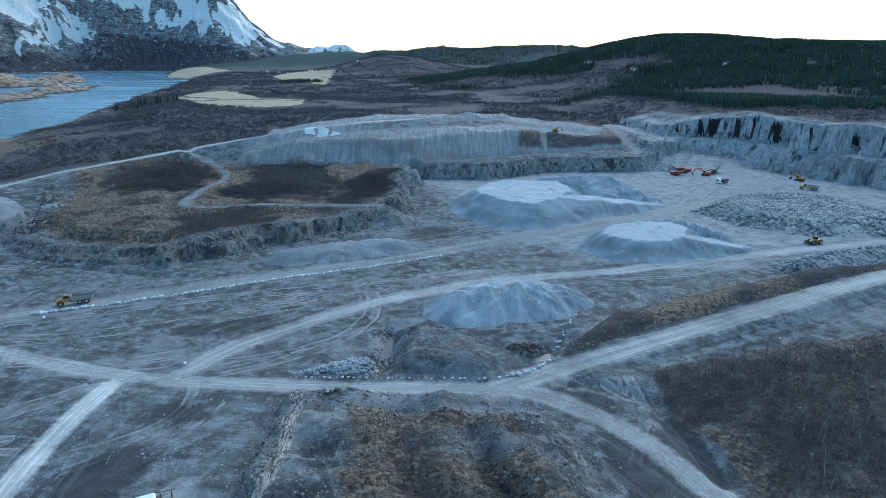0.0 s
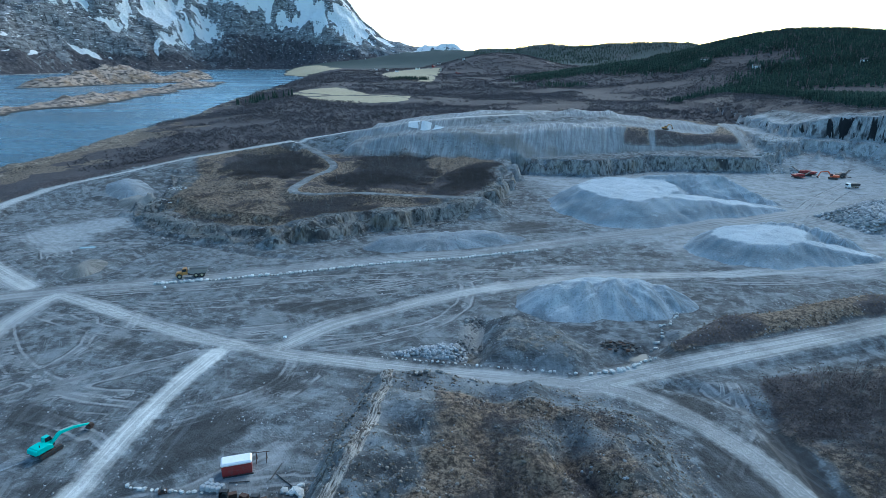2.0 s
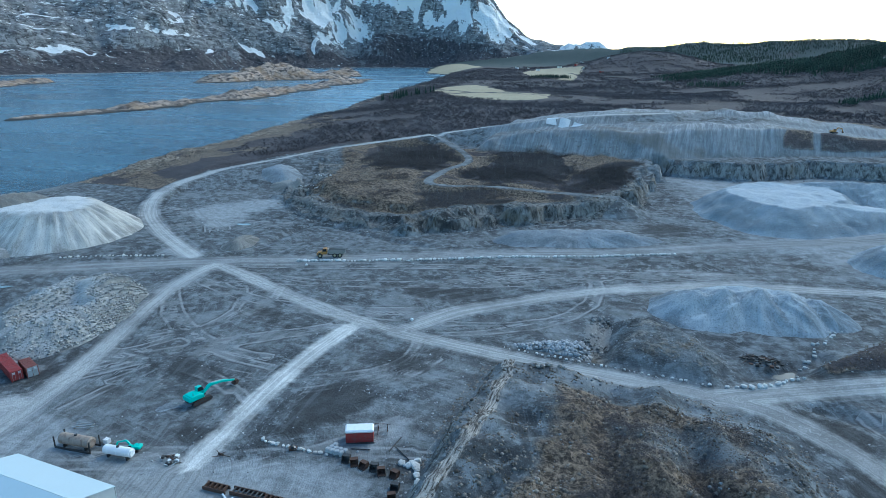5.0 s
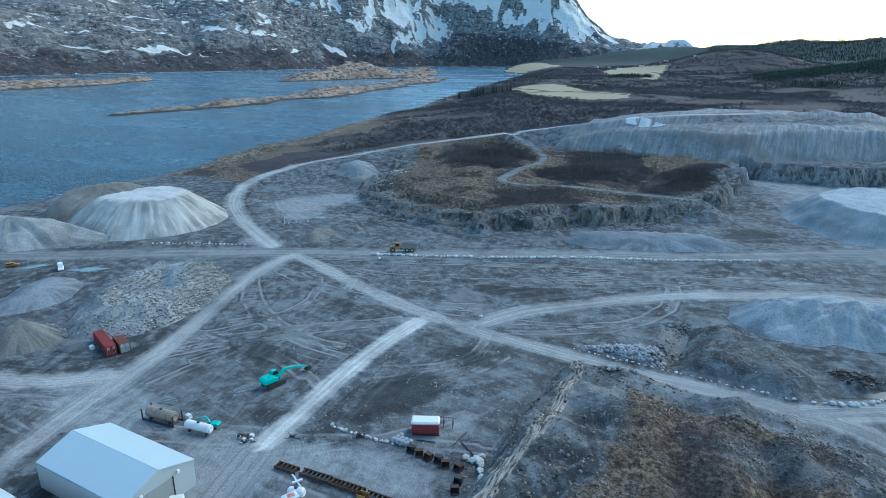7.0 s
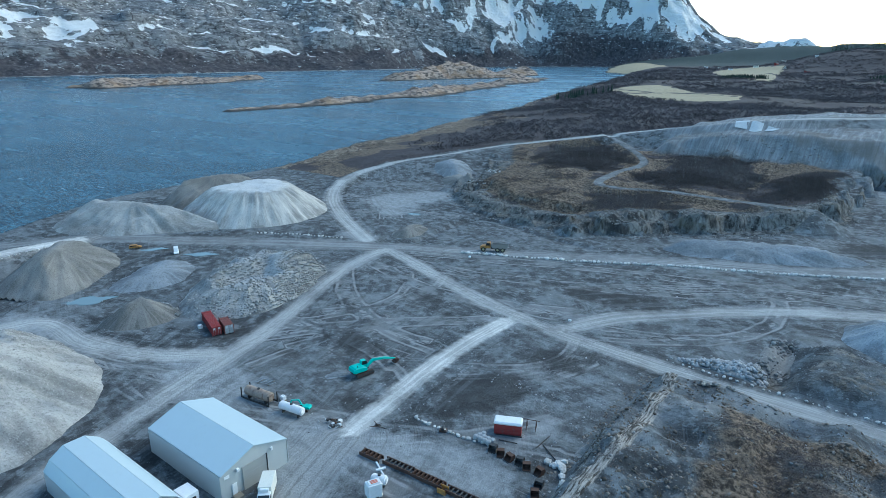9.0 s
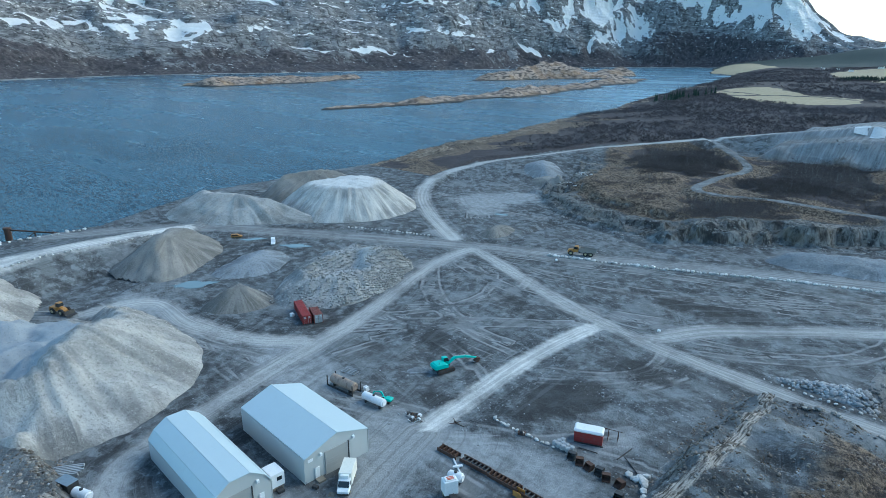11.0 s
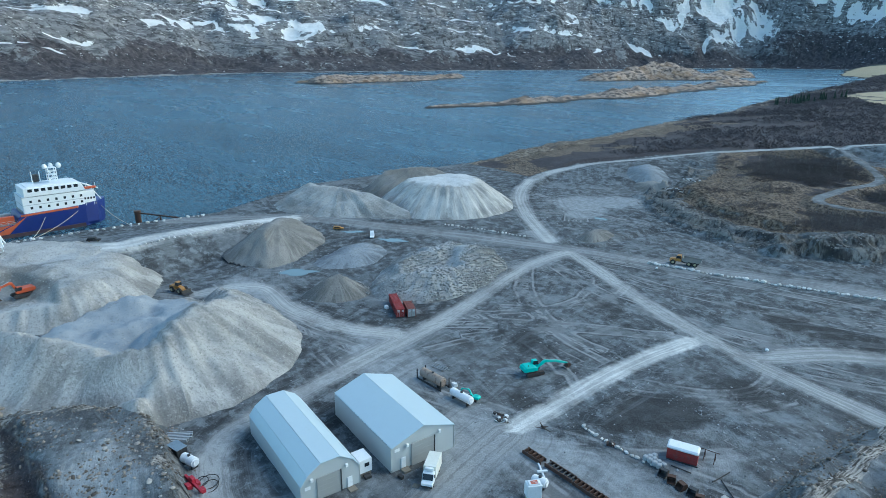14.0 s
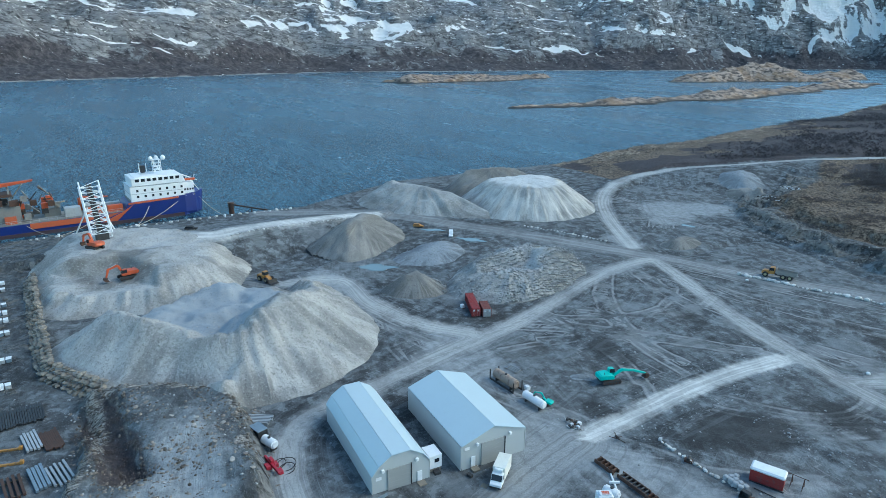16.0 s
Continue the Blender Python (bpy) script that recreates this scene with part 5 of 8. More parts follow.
def cladding(name, color, ridge=0.25):
    m = Mat(name, 0.42)
    p = m.obj()
    n = m.noise(p, 0.35, 5, 0.6)
    c = m.mix(m.ramp(n, 0.4, 0.75, 0, 0.10), color, tuple(v * 0.8 for v in color))
    stain = m.noise(m.scaled(p, (1.2, 1.2, 0.12)), 1.0, 4, 0.6)
    m.color(m.mix(m.ramp(stain, 0.55, 0.8, 0, 0.10), c, (0.3, 0.29, 0.27)))
    m.bump(n, 0.03, 0.3)
    return m.m


ROOF_SHEET = cladding("pale_roof_cloth", (0.46, 0.55, 0.59))
WALL_SHEET = cladding("pale_grey_wall_cloth", (0.46, 0.48, 0.48))
GATE_SHEET = cladding("grey_gate_sheet", (0.33, 0.33, 0.32))


# ---- two cloth-clad storage sheds ----
def shed(x0, x1, y0, y1, profile, gate, door, label):
    """A long shed along x. profile: gable corners (y, z) from eave to eave; gate and door: y0, y1, height in the gable at x1."""
    s = thing("storage_shed", (x0 + x1) / 2, (y0 + y1) / 2, label, "shed", "storage sheds", z=0.0)
    ox, oy = (x0 + x1) / 2, (y0 + y1) / 2
    a, b = x0 - ox, x1 - ox
    prof = [(y - oy, z) for y, z in profile]

    def sheet(name, pts, mat, label=""):
        bm = bmesh.new()
        vs = [bm.verts.new(q) for q in pts]
        f = bm.faces.new(vs)
        bm.normal_update()
        out = bmesh.ops.extrude_face_region(bm, geom=[f])
        n = f.normal.copy()
        bmesh.ops.translate(bm, vec=n * -0.12, verts=[v for v in out["geom"] if isinstance(v, bmesh.types.BMVert)])
        bmesh.ops.recalc_face_normals(bm, faces=bm.faces)
        return part(name, bm, mat, s, label)

    sheet("side_wall", [(a, prof[0][0], -0.5), (b, prof[0][0], -0.5), (b, prof[0][0], prof[0][1]), (a, prof[0][0], prof[0][1])], WALL_SHEET)
    sheet("side_wall", [(a, prof[-1][0], -0.5), (a, prof[-1][0], prof[-1][1]), (b, prof[-1][0], prof[-1][1]), (b, prof[-1][0], -0.5)], WALL_SHEET)
    for (ya, za), (yb, zb) in zip(prof[:-1], prof[1:]):
        sheet("roof_panel", [(a - 0.15, ya, za + 0.04), (b + 0.15, ya, za + 0.04), (b + 0.15, yb, zb + 0.04), (a - 0.15, yb, zb + 0.04)], ROOF_SHEET)
    for x, sgn in ((a, -1), (b, 1)):
        pts = [(x - sgn * 0.06, y, z) for y, z in [(prof[0][0] + 0.05, -0.5)] + [(y * 0.992, z - 0.03) for y, z in prof] + [(prof[-1][0] - 0.05, -0.5)]]
        sheet("gable_wall", pts if sgn > 0 else pts[::-1], WALL_SHEET)
    g0, g1, gh = gate
    part("gate", box(b + 0.0, b + 0.14, g0 - oy, g1 - oy, -0.2, gh, 0.02), GATE_SHEET, s, "grey folding gate")
    for k in range(1, 5):
        zz = gh * k / 5
        part("gate_seam", box(b + 0.14, b + 0.16, g0 - oy + 0.05, g1 - oy - 0.05, zz - 0.02, zz + 0.02, 0), GATE_SHEET, s)
    part("gate_post", box(b + 0.02, b + 0.26, g1 - oy, g1 - oy + 0.16, -0.2, gh + 0.1, 0.02), DARK_STEEL, s)
    d0, d1, dh = door
    part("door", box(b + 0.0, b + 0.13, d0 - oy, d1 - oy, 0.1, dh, 0.02), WHITE, s, "white personnel door")
    part("door_step", box(b + 0.15, b + 1.5, d0 - oy - 0.2, d1 - oy + 0.3, -0.2, 0.22, 0.03), TIMBER, s)
    for yy, zz in ((g0 - 0.9 - oy, gh + 0.2), (g1 + 1.1 - oy, gh + 0.5)):
        part("wall_lamp", box(b, b + 0.45, yy - 0.25, yy + 0.25, zz - 0.35, zz + 0.25, 0.08), WHITE, s, "white floodlight box")
    part("sign", box(b + 0.06, b + 0.1, prof[0][0] + 0.6, prof[0][0] + 1.6, prof[0][1] - 0.9, prof[0][1] - 0.3, 0.01), WHITE, s, "small white sign with a green border")
    for yy in (prof[0][0], prof[-1][0]):
        part("base_trim", box(a, b, yy - 0.1, yy + 0.1, -0.4, 0.35, 0.03), DARK_STEEL if yy < 0 else WALL_SHEET, s)
    return s


shed(-101.0, -78.6, 43.0, 56.3, [(43.0, 4.7), (49.6, 7.0), (56.3, 4.7)], (47.0, 51.8, 4.3), (44.9, 45.8, 2.2), "pale cloth-clad storage shed with a ridged roof and grey gate")
shed(-104.4, -79.4, 26.8, 37.2, [(26.8, 3.6), (28.0, 5.2), (30.3, 6.7), (33.7, 6.7), (36.0, 5.2), (37.2, 3.6)], (29.5, 33.7, 4.2), (34.9, 35.8, 2.1), "pale storage shed with a many-sided curved roof and grey gate")


def cabin(x, y):
    s = thing("site_cabin", x, y, "small white site cabin standing between the two sheds", "cabin", z=0.0)
    part("body", box(-1.6, 1.6, -1.25, 1.25, 0.7, 3.3, 0.06), WHITE, s)
    part("window", box(1.58, 1.66, -0.2, 0.7, 1.9, 2.6, 0.02), GLASS, s)
    part("steps", box(1.6, 2.6, -0.6, 0.6, -0.1, 0.5, 0.05), DARK_STEEL, s)
    for xx in (-1.3, 1.3):
        part("support", box(xx - 0.15, xx + 0.15, -1.1, 1.1, -0.2, 0.72, 0.02), TIMBER, s)


cabin(-82.0, 38.9)


def box_van(x, y, turn):
    s = thing("box_van", x, y, "white box van with a cream cargo body parked by the sheds", "van", turn=turn)
    part("cargo_box", box(-3.3, 1.0, -1.1, 1.1, 0.75, 3.1, 0.06), CREAM, s, "cream cargo box")
    part("cab", slab([(1.05, 0.5), (3.1, 0.5), (3.15, 1.1), (2.5, 1.35), (1.9, 2.3), (1.05, 2.4)], -1.0, 1.0, 0.06), WHITE, s)
    part("windscreen", slab([(2.47, 1.42), (2.52, 1.44), (1.98, 2.26), (1.93, 2.24)], -0.9, 0.9, 0.01), GLASS, s)
    for yy in (-1.0, 1.0):
        part("side_window", box(1.35, 2.1, yy - 0.02, yy + 0.02, 1.4, 2.05, 0.01), GLASS, s)
        part("headlight", box(3.08, 3.18, yy * 0.75 - 0.15, yy * 0.75 + 0.15, 0.85, 1.05, 0.02), WHITE, s)
    part("cooling_unit", box(1.0, 1.5, -0.7, 0.7, 2.42, 3.0, 0.05), WHITE, s)
    part("bumper", box(3.05, 3.22, -1.0, 1.0, 0.4, 0.7, 0.04), DARK_STEEL, s)
    part("chassis", box(-3.2, 2.9, -0.8, 0.8, 0.5, 0.74, 0.03), DARK_STEEL, s)
    for xx in (-2.0, 2.2):
        for yy in (-0.9, 0.9):
            wheel(s, xx, yy, 0.37, 0.28)


box_van(-73.6, 47.9, -48)


def container(x, y, turn, length, paint, door_paint, label):
    s = thing("shipping_container", x, y, label, "container", "shipping containers", turn)
    h, w = 2.59, 1.22
    bm = box(-length / 2 + 0.1, length / 2 - 0.1, -w + 0.06, w - 0.06, 0.15, h - 0.08, 0)
    k = -length / 2 + 0.3
    while k < length / 2 - 0.3:
        for yy in (-w + 0.06, w - 0.06):
            box(k, k + 0.14, yy - 0.04, yy + 0.04, 0.25, h - 0.18, 0, bm)
        box(k, k + 0.14, -w + 0.15, w - 0.15, h - 0.09, h - 0.05, 0, bm)
        k += 0.28
    part("corrugated_body", bm, paint, s)
    for xx in (-length / 2, length / 2 - 0.16):
        for yy in (-w, w - 0.16):
            part("corner_post", box(xx, xx + 0.16, yy, yy + 0.16, 0, h, 0.02), paint, s)
    for yy in (-0.6, 0.6):
        d = part("door", box(length / 2 - 0.12, length / 2 - 0.04, yy - 0.56, yy + 0.56, 0.16, h - 0.14, 0.02), door_paint, s)
        for dy in (-0.25, 0.25):
            part("locking_bar", rod((length / 2 - 0.02, yy + dy, 0.2), (length / 2 - 0.02, yy + dy, h - 0.2), 0.025, 6), GREY_STEEL, d)
        for k in range(3):
            part("label_bar", box(length / 2 - 0.04, length / 2 - 0.03, yy - 0.2, yy + 0.3, 1.7 + k * 0.2, 1.8 + k * 0.2, 0), WHITE, d)


container(-141.0, 81.0, -20, 12.19, RED, RED, "long red corrugated shipping container beside a gravel heap")
container(-136.6, 82.6, -20, 6.06, BROWN_BOX, GREY_STEEL, "rusty brown shipping container with a grey door end")


def tank(x, y, turn, length, r, paint, label, saddles=True, z=0.5):
    s = thing("storage_tank", x, y, label, "tank", turn=turn)
    b = rod((-length / 2, 0, r + z), (length / 2, 0, r + z), r, 24)
    bmesh.ops.bevel(b, geom=[e for e in b.edges if abs(e.verts[0].co.x - e.verts[1].co.x) < 1e-4], offset=r * 0.3, segments=3, affect="EDGES")
    part("shell", b, paint, s)
    for k in (-0.32, 0, 0.32):
        part("band", rod((k * length - 0.05, 0, r + z), (k * length + 0.05, 0, r + z), r + 0.03, 24), paint, s)
    for k in (-0.33, 0.33):
        part("saddle", box(k * length - 0.15, k * length + 0.15, -r * 0.8, r * 0.8, -0.2, z + 0.3 * r, 0.03), DARK_STEEL, s)
    part("manhole", rod((0, 0, 2 * r + z - 0.05), (0, 0, 2 * r + z + 0.2), 0.28, 12), DARK_STEEL, s)
    return s


RUSTY_TANK = plain("rust_streaked_tank", (0.34, 0.27, 0.22), 0.8, 0.1, 0.9, (0.12, 0.06, 0.035), 0.9)
t1 = tank(-100.3, 66.2, 8, 7.2, 1.05, RUSTY_TANK, "long rust-streaked steel tank in a dark frame", z=0.4)
for yy in (-1.25, 1.25):
    part("skid_rail", box(-4.0, 4.0, yy - 0.1, yy + 0.1, -0.1, 0.35, 0.03), DARK_STEEL, t1)
for xx in (-3.9, 3.9):
    for yy in (-1.25, 1.25):
        part("frame_post", box(xx - 0.1, xx + 0.1, yy - 0.1, yy + 0.1, 0, 2.4, 0.02), DARK_STEEL, t1)
tank(-90.4, 66.8, 9, 6.0, 0.85, WHITE, "clean white cylindrical tank on saddles")
tank(-61.2, 61.6, 20, 2.8, 0.8, WHITE, "short white tank beside rusty steel sections", z=0.3)
tank(-100.6, 14.6, 25, 3.6, 0.85, WHITE, "white cylindrical tank at the foot of the rock cut")


def liquid_cube(x, y):
    s = thing("liquid_container", x, y, "white plastic liquid container in a metal cage", "container")
    part("bottle", box(-0.55, 0.55, -0.5, 0.5, 0.15, 1.1, 0.1), WHITE, s)
    part("pallet", box(-0.6, 0.6, -0.55, 0.55, -0.05, 0.15, 0.02), TIMBER, s)
    for k in (-0.57, 0, 0.57):
        part("cage_bar", box(k - 0.02, k + 0.02, -0.54, 0.54, 1.08, 1.14, 0), GREY_STEEL, s)


liquid_cube(-96.0, 69.0)
liquid_cube(-142.6, 78.6)


# ---- machines ----
def excavator(x, y, turn, paint, label, size=1.0, house=0.0, reach=1.0, group="excavators", low=0.0):
    """A tracked digger; its boom points along x."""
    s = thing("excavator", x, y, label, "excavator", group, turn)
    s.scale = (size, size, size)
    track = [(-2.3, 0.35), (-2.0, 0.05), (2.0, 0.05), (2.3, 0.35), (2.3, 0.6), (2.0, 0.95), (-2.0, 0.95), (-2.3, 0.6)]
    for yy in (-1.25, 1.25):
        t = part("track", slab(track, yy - 0.3, yy + 0.3, 0.04), DARK_STEEL, s)
        bm = bmesh.new()
        for k in range(9):
            box(-2.0 + k * 0.47, -1.8 + k * 0.47, yy - 0.32, yy + 0.32, 0.9, 1.0, 0, bm)
        part("track_shoes", bm, RUST, t)
        for k in range(6):
            part("roller", rod((-1.75 + k * 0.7, yy - 0.33, 0.35), (-1.75 + k * 0.7, yy + 0.33, 0.35), 0.2, 10), RUST, t)
    part("undercarriage", box(-1.2, 1.2, -1.0, 1.0, 0.5, 1.0, 0.08), DARK_STEEL, s)
    part("slew_ring", rod((0, 0, 0.95), (0, 0, 1.2), 0.8, 20), DARK_STEEL, s)
    part("engine_house", slab([(-2.5, 1.25), (0.6, 1.2), (0.6, 1.9), (-0.4, 2.3), (-2.3, 2.3), (-2.6, 1.9)], -1.35, 1.35, 0.07), paint, s)
    part("counterweight", slab([(-2.95, 1.35), (-2.5, 1.25), (-2.45, 2.25), (-2.8, 2.15)], -1.3, 1.3, 0.08), paint, s)
    cabp = part("cab", slab([(0.0, 1.2), (1.5, 1.2), (1.6, 1.9), (1.25, 2.95), (0.1, 3.0)], 0.35, 1.35, 0.06), paint, s)
    part("cab_glass", slab([(0.15, 1.95), (1.61, 1.95), (1.3, 2.85), (0.2, 2.88)], 0.33, 1.37, 0.02), GLASS, cabp)
    part("exhaust", rod((-1.6, -0.7, 2.2), (-1.6, -0.7, 2.8), 0.07, 8), DARK_STEEL, s)
    knee, tip = 3.7 - 1.25 * low, (6.0 * reach, 3.3 - 1.1 * low)
    part("boom", slab([(0.5, 1.4), (1.0, 1.35), (2.9 * reach, knee), (tip[0], tip[1] - 0.15), (tip[0], tip[1] + 0.25), (3.0 * reach, knee + 0.65), (2.2 * reach, knee + 0.4)], -0.45, 0.05, 0.05), paint, s)
    hand = (7.0 * reach + 1.9 * low, 1.1 + 0.1 * low)
    part("stick", slab([(tip[0] - 0.5, tip[1] + 0.55), (tip[0] + 0.25, tip[1] + 0.2), (hand[0] + 0.12, hand[1] + 0.15), (hand[0] - 0.2, hand[1] - 0.1), (tip[0] - 0.25, tip[1] - 0.2)], -0.38, -0.02, 0.04), paint, s)
    part("boom_cylinder", rod((0.9, -0.2, 1.5), (2.8 * reach, -0.2, knee - 0.1), 0.1, 8), GREY_STEEL, s)
    part("stick_cylinder", rod((3.0 * reach, -0.2, knee + 0.75), (tip[0] - 0.35, -0.2, tip[1] + 0.5), 0.09, 8), GREY_STEEL, s)
    bucket = slab([(hand[0] - 0.4, hand[1] + 0.15), (hand[0] + 0.5, hand[1] + 0.1), (hand[0] + 0.7, hand[1] - 0.5), (hand[0] + 0.1, hand[1] - 1.0), (hand[0] - 0.75, hand[1] - 0.85), (hand[0] - 0.1, hand[1] - 0.5)], -0.85, 0.45, 0.04)
    part("bucket", bucket, RUST, s)
    for k in range(4):
        part("tooth", box(hand[0] - 0.95, hand[0] - 0.65, -0.75 + k * 0.35, -0.6 + k * 0.35, hand[1] - 0.92, hand[1] - 0.8, 0.02), GREY_STEEL, s)
    return s


excavator(-91.0, 87.6, 76, TEAL, "teal tracked excavator parked on the gravel with its arm stretched out", low=1.0)
excavator(-89.6, 69.4, 200, TEAL, "small teal mini excavator beside the white tank", 0.5)
excavator(-222.5, -15.0, 215, ORANGE, "orange tracked excavator digging on the pale stockpile", 1.15, reach=0.8)
excavator(-199.2, -6.5, -75, ORANGE, "orange tracked excavator with a pale bucket working in the stockpile", 1.1, reach=0.75)
excavator(176.0, 410.0, 160, ORANGE, "orange tracked excavator loading a crusher in the quarry pit", 1.15)
excavator(230.5, 394.0, 120, YELLOW, "dusty yellow tracked excavator at the foot of the quarry wall", 1.1, reach=0.8)
excavator(87.0, 482.0, 30, YELLOW, "yellow excavator on top of the spoil tip", 0.9)


def wheel_loader(x, y, turn, label):
    s = thing("wheel_loader", x, y, label, "wheel loader", "wheel loaders", turn)
    part("rear_body", slab([(-3.4, 1.0), (-0.4, 1.0), (-0.4, 2.1), (-3.0, 2.2), (-3.5, 1.7)], -1.1, 1.1, 0.08), YELLOW, s)
    part("front_frame", slab([(0.0, 0.9), (1.9, 0.9), (1.9, 1.5), (0.8, 2.0), (0.0, 1.6)], -0.7, 0.7, 0.06), YELLOW, s)
    c = part("cab", slab([(-1.1, 2.0), (0.35, 2.0), (0.25, 3.4), (-0.95, 3.45)], -0.75, 0.75, 0.06), YELLOW, s)
    part("cab_glass", slab([(-0.95, 2.3), (0.36, 2.3), (0.28, 3.25), (-0.85, 3.28)], -0.77, 0.77, 0.02), GLASS, c)
    for yy in (-0.45, 0.45):
        part("lift_arm", slab([(0.6, 1.7), (0.9, 1.95), (3.1, 0.9), (3.1, 0.6)], yy - 0.12, yy + 0.12, 0.03), YELLOW, s)
    part("bucket", slab([(2.9, 0.2), (4.4, 0.12), (4.4, 0.22), (3.3, 0.5), (3.2, 1.5), (2.9, 1.3)], -1.6, 1.6, 0.03), DARK_STEEL, s)
    part("exhaust", rod((-2.2, 0.5, 2.1), (-2.2, 0.5, 2.9), 0.08, 8), DARK_STEEL, s)
    for xx in (-1.9, 1.4):
        for yy in (-1.15, 1.15):
            wheel(s, xx, yy, 0.95, 0.7)
    return s


wheel_loader(-190.7, 33.0, 25, "yellow wheel loader parked in the hollow between gravel heaps")
wheel_loader(157.3, 250.7, 190, "dusty yellow wheel loader driving between rock piles")


def dump_truck(x, y, turn, label, group="haul trucks"):
    """A six-wheeled articulated hauler facing +x."""
    s = thing("dump_truck", x, y, label, "dump truck", group, turn)
    part("bonnet", slab([(2.9, 1.0), (5.1, 0.9), (5.2, 1.6), (4.7, 2.1), (2.9, 2.3)], -1.0, 1.0, 0.08), YELLOW, s)
    c = part("cab", slab([(1.3, 1.2), (2.95, 1.2), (3.0, 2.2), (2.7, 3.4), (1.35, 3.45)], -0.9, 0.9, 0.07), YELLOW, s)
    part("cab_glass", slab([(1.5, 2.3), (3.0, 2.3), (2.75, 3.2), (1.55, 3.25)], -0.92, 0.92, 0.02), GLASS, c)
    part("front_fender", slab([(3.0, 1.6), (4.9, 1.5), (4.9, 1.62), (3.0, 1.75)], -1.4, 1.4, 0.02), YELLOW, s)
    part("rear_frame", box(-4.6, 1.2, -0.55, 0.55, 0.9, 1.4, 0.05), DARK_STEEL, s)
    bm = bmesh.new()
    outer = [(-5.3, 2.0), (-4.6, 1.5), (0.4, 1.45), (0.9, 2.0), (0.9, 3.0), (0.4, 3.0), (-5.1, 2.6)]
    slab(outer, -1.45, -1.3, 0.02, bm)
    slab(outer, 1.3, 1.45, 0.02, bm)
    slab([(-5.3, 2.0), (-4.6, 1.5), (0.4, 1.45), (0.4, 1.6), (-4.6, 1.65), (-5.3, 2.1)], -1.4, 1.4, 0.02, bm)
    slab([(0.35, 1.5), (0.9, 2.0), (1.0, 3.2), (0.8, 3.2), (0.7, 2.1)], -1.4, 1.4, 0.02, bm)
    part("dump_body", bm, plain("dusty_tipper_body", (0.24, 0.22, 0.20), 0.8, 0, 0.7, (0.25, 0.25, 0.24)), s, "dust-covered tipper body")
    for xx in (3.9, -1.4, -3.3):
        for yy in (-1.2, 1.2):
            wheel(s, xx, yy, 0.9, 0.65)
    part("exhaust", rod((2.9, 0.95, 2.0), (2.9, 0.95, 3.3), 0.09, 8), DARK_STEEL, s)
    part("headlight", box(5.15, 5.25, -0.8, 0.8, 1.15, 1.35, 0.03), WHITE, s)
    return s


dump_truck(-118.0, 184.0, 207, "yellow articulated dump truck on the haul road")
dump_truck(220.8, 366.5, 150, "dusty yellow dump truck parked in the quarry pit")


def small_car(x, y, turn, paint, high, length, label, kind="car"):
    s = thing(kind, x, y, label, "car" if kind == "car" else "van", turn=turn)
    a = length / 2
    part("body", slab([(-a, 0.4), (a, 0.4), (a + 0.05, 0.75), (a * 0.5, 0.95), (-a, 1.0)], -0.85, 0.85, 0.07), paint, s)
    part("cabin", slab([(-a * 0.92, 0.95), (a * 0.5, 0.93), (a * 0.2, high), (-a * 0.85, high)], -0.78, 0.78, 0.07), paint, s)
    part("glass", slab([(-a * 0.88, 1.05), (a * 0.45, 1.03), (a * 0.2, high - 0.12), (-a * 0.8, high - 0.12)], -0.8, 0.8, 0.02), GLASS, s)
    for xx in (-a * 0.62, a * 0.62):
        for yy in (-0.78, 0.78):
            wheel(s, xx, yy, 0.33, 0.22)


small_car(-228.2, 104.4, 60, YELLOW, 1.5, 4.4, "small yellow car parked by the haul road")
small_car(-209.8, 110.4, -30, WHITE, 2.2, 5.0, "white delivery van parked by the haul road", "van")
small_car(-244.5, 16.5, 70, RUBBER, 1.5, 4.6, "black car parked on the quay road")


def lorry(x, y, turn):
    s = thing("lorry", x, y, "white lorry cab with a bare chassis behind it", "truck", turn=turn)
    c = part("cab", slab([(1.6, 0.7), (3.6, 0.7), (3.65, 1.8), (3.45, 3.2), (1.6, 3.3)], -1.2, 1.2, 0.08), WHITE, s)
    part("windscreen", slab([(3.63, 1.85), (3.68, 1.85), (3.5, 2.8), (3.45, 2.8)], -1.1, 1.1, 0.01), GLASS, c)
    part("roof_panel", box(1.8, 3.0, -1.0, 1.0, 3.3, 3.55, 0.1), WHITE, c)
    for k in range(3):
        part("letter_bar", box(1.9 + k * 0.3, 2.1 + k * 0.3, -0.6, 0.6, 3.56, 3.58, 0), ORANGE, c)
    part("chassis", box(-5.0, 1.6, -0.45, 0.45, 0.7, 1.0, 0.03), DARK_STEEL, s)
    for k in range(4):
        part("cross_member", box(-4.6 + k * 1.6, -4.3 + k * 1.6, -1.1, 1.1, 0.95, 1.15, 0.02), DARK_STEEL, s)
    for xx in (2.6, -2.6, -3.9):
        for yy in (-1.0, 1.0):
            wheel(s, xx, yy, 0.5, 0.35)


lorry(-57.2, 57.4, 155)


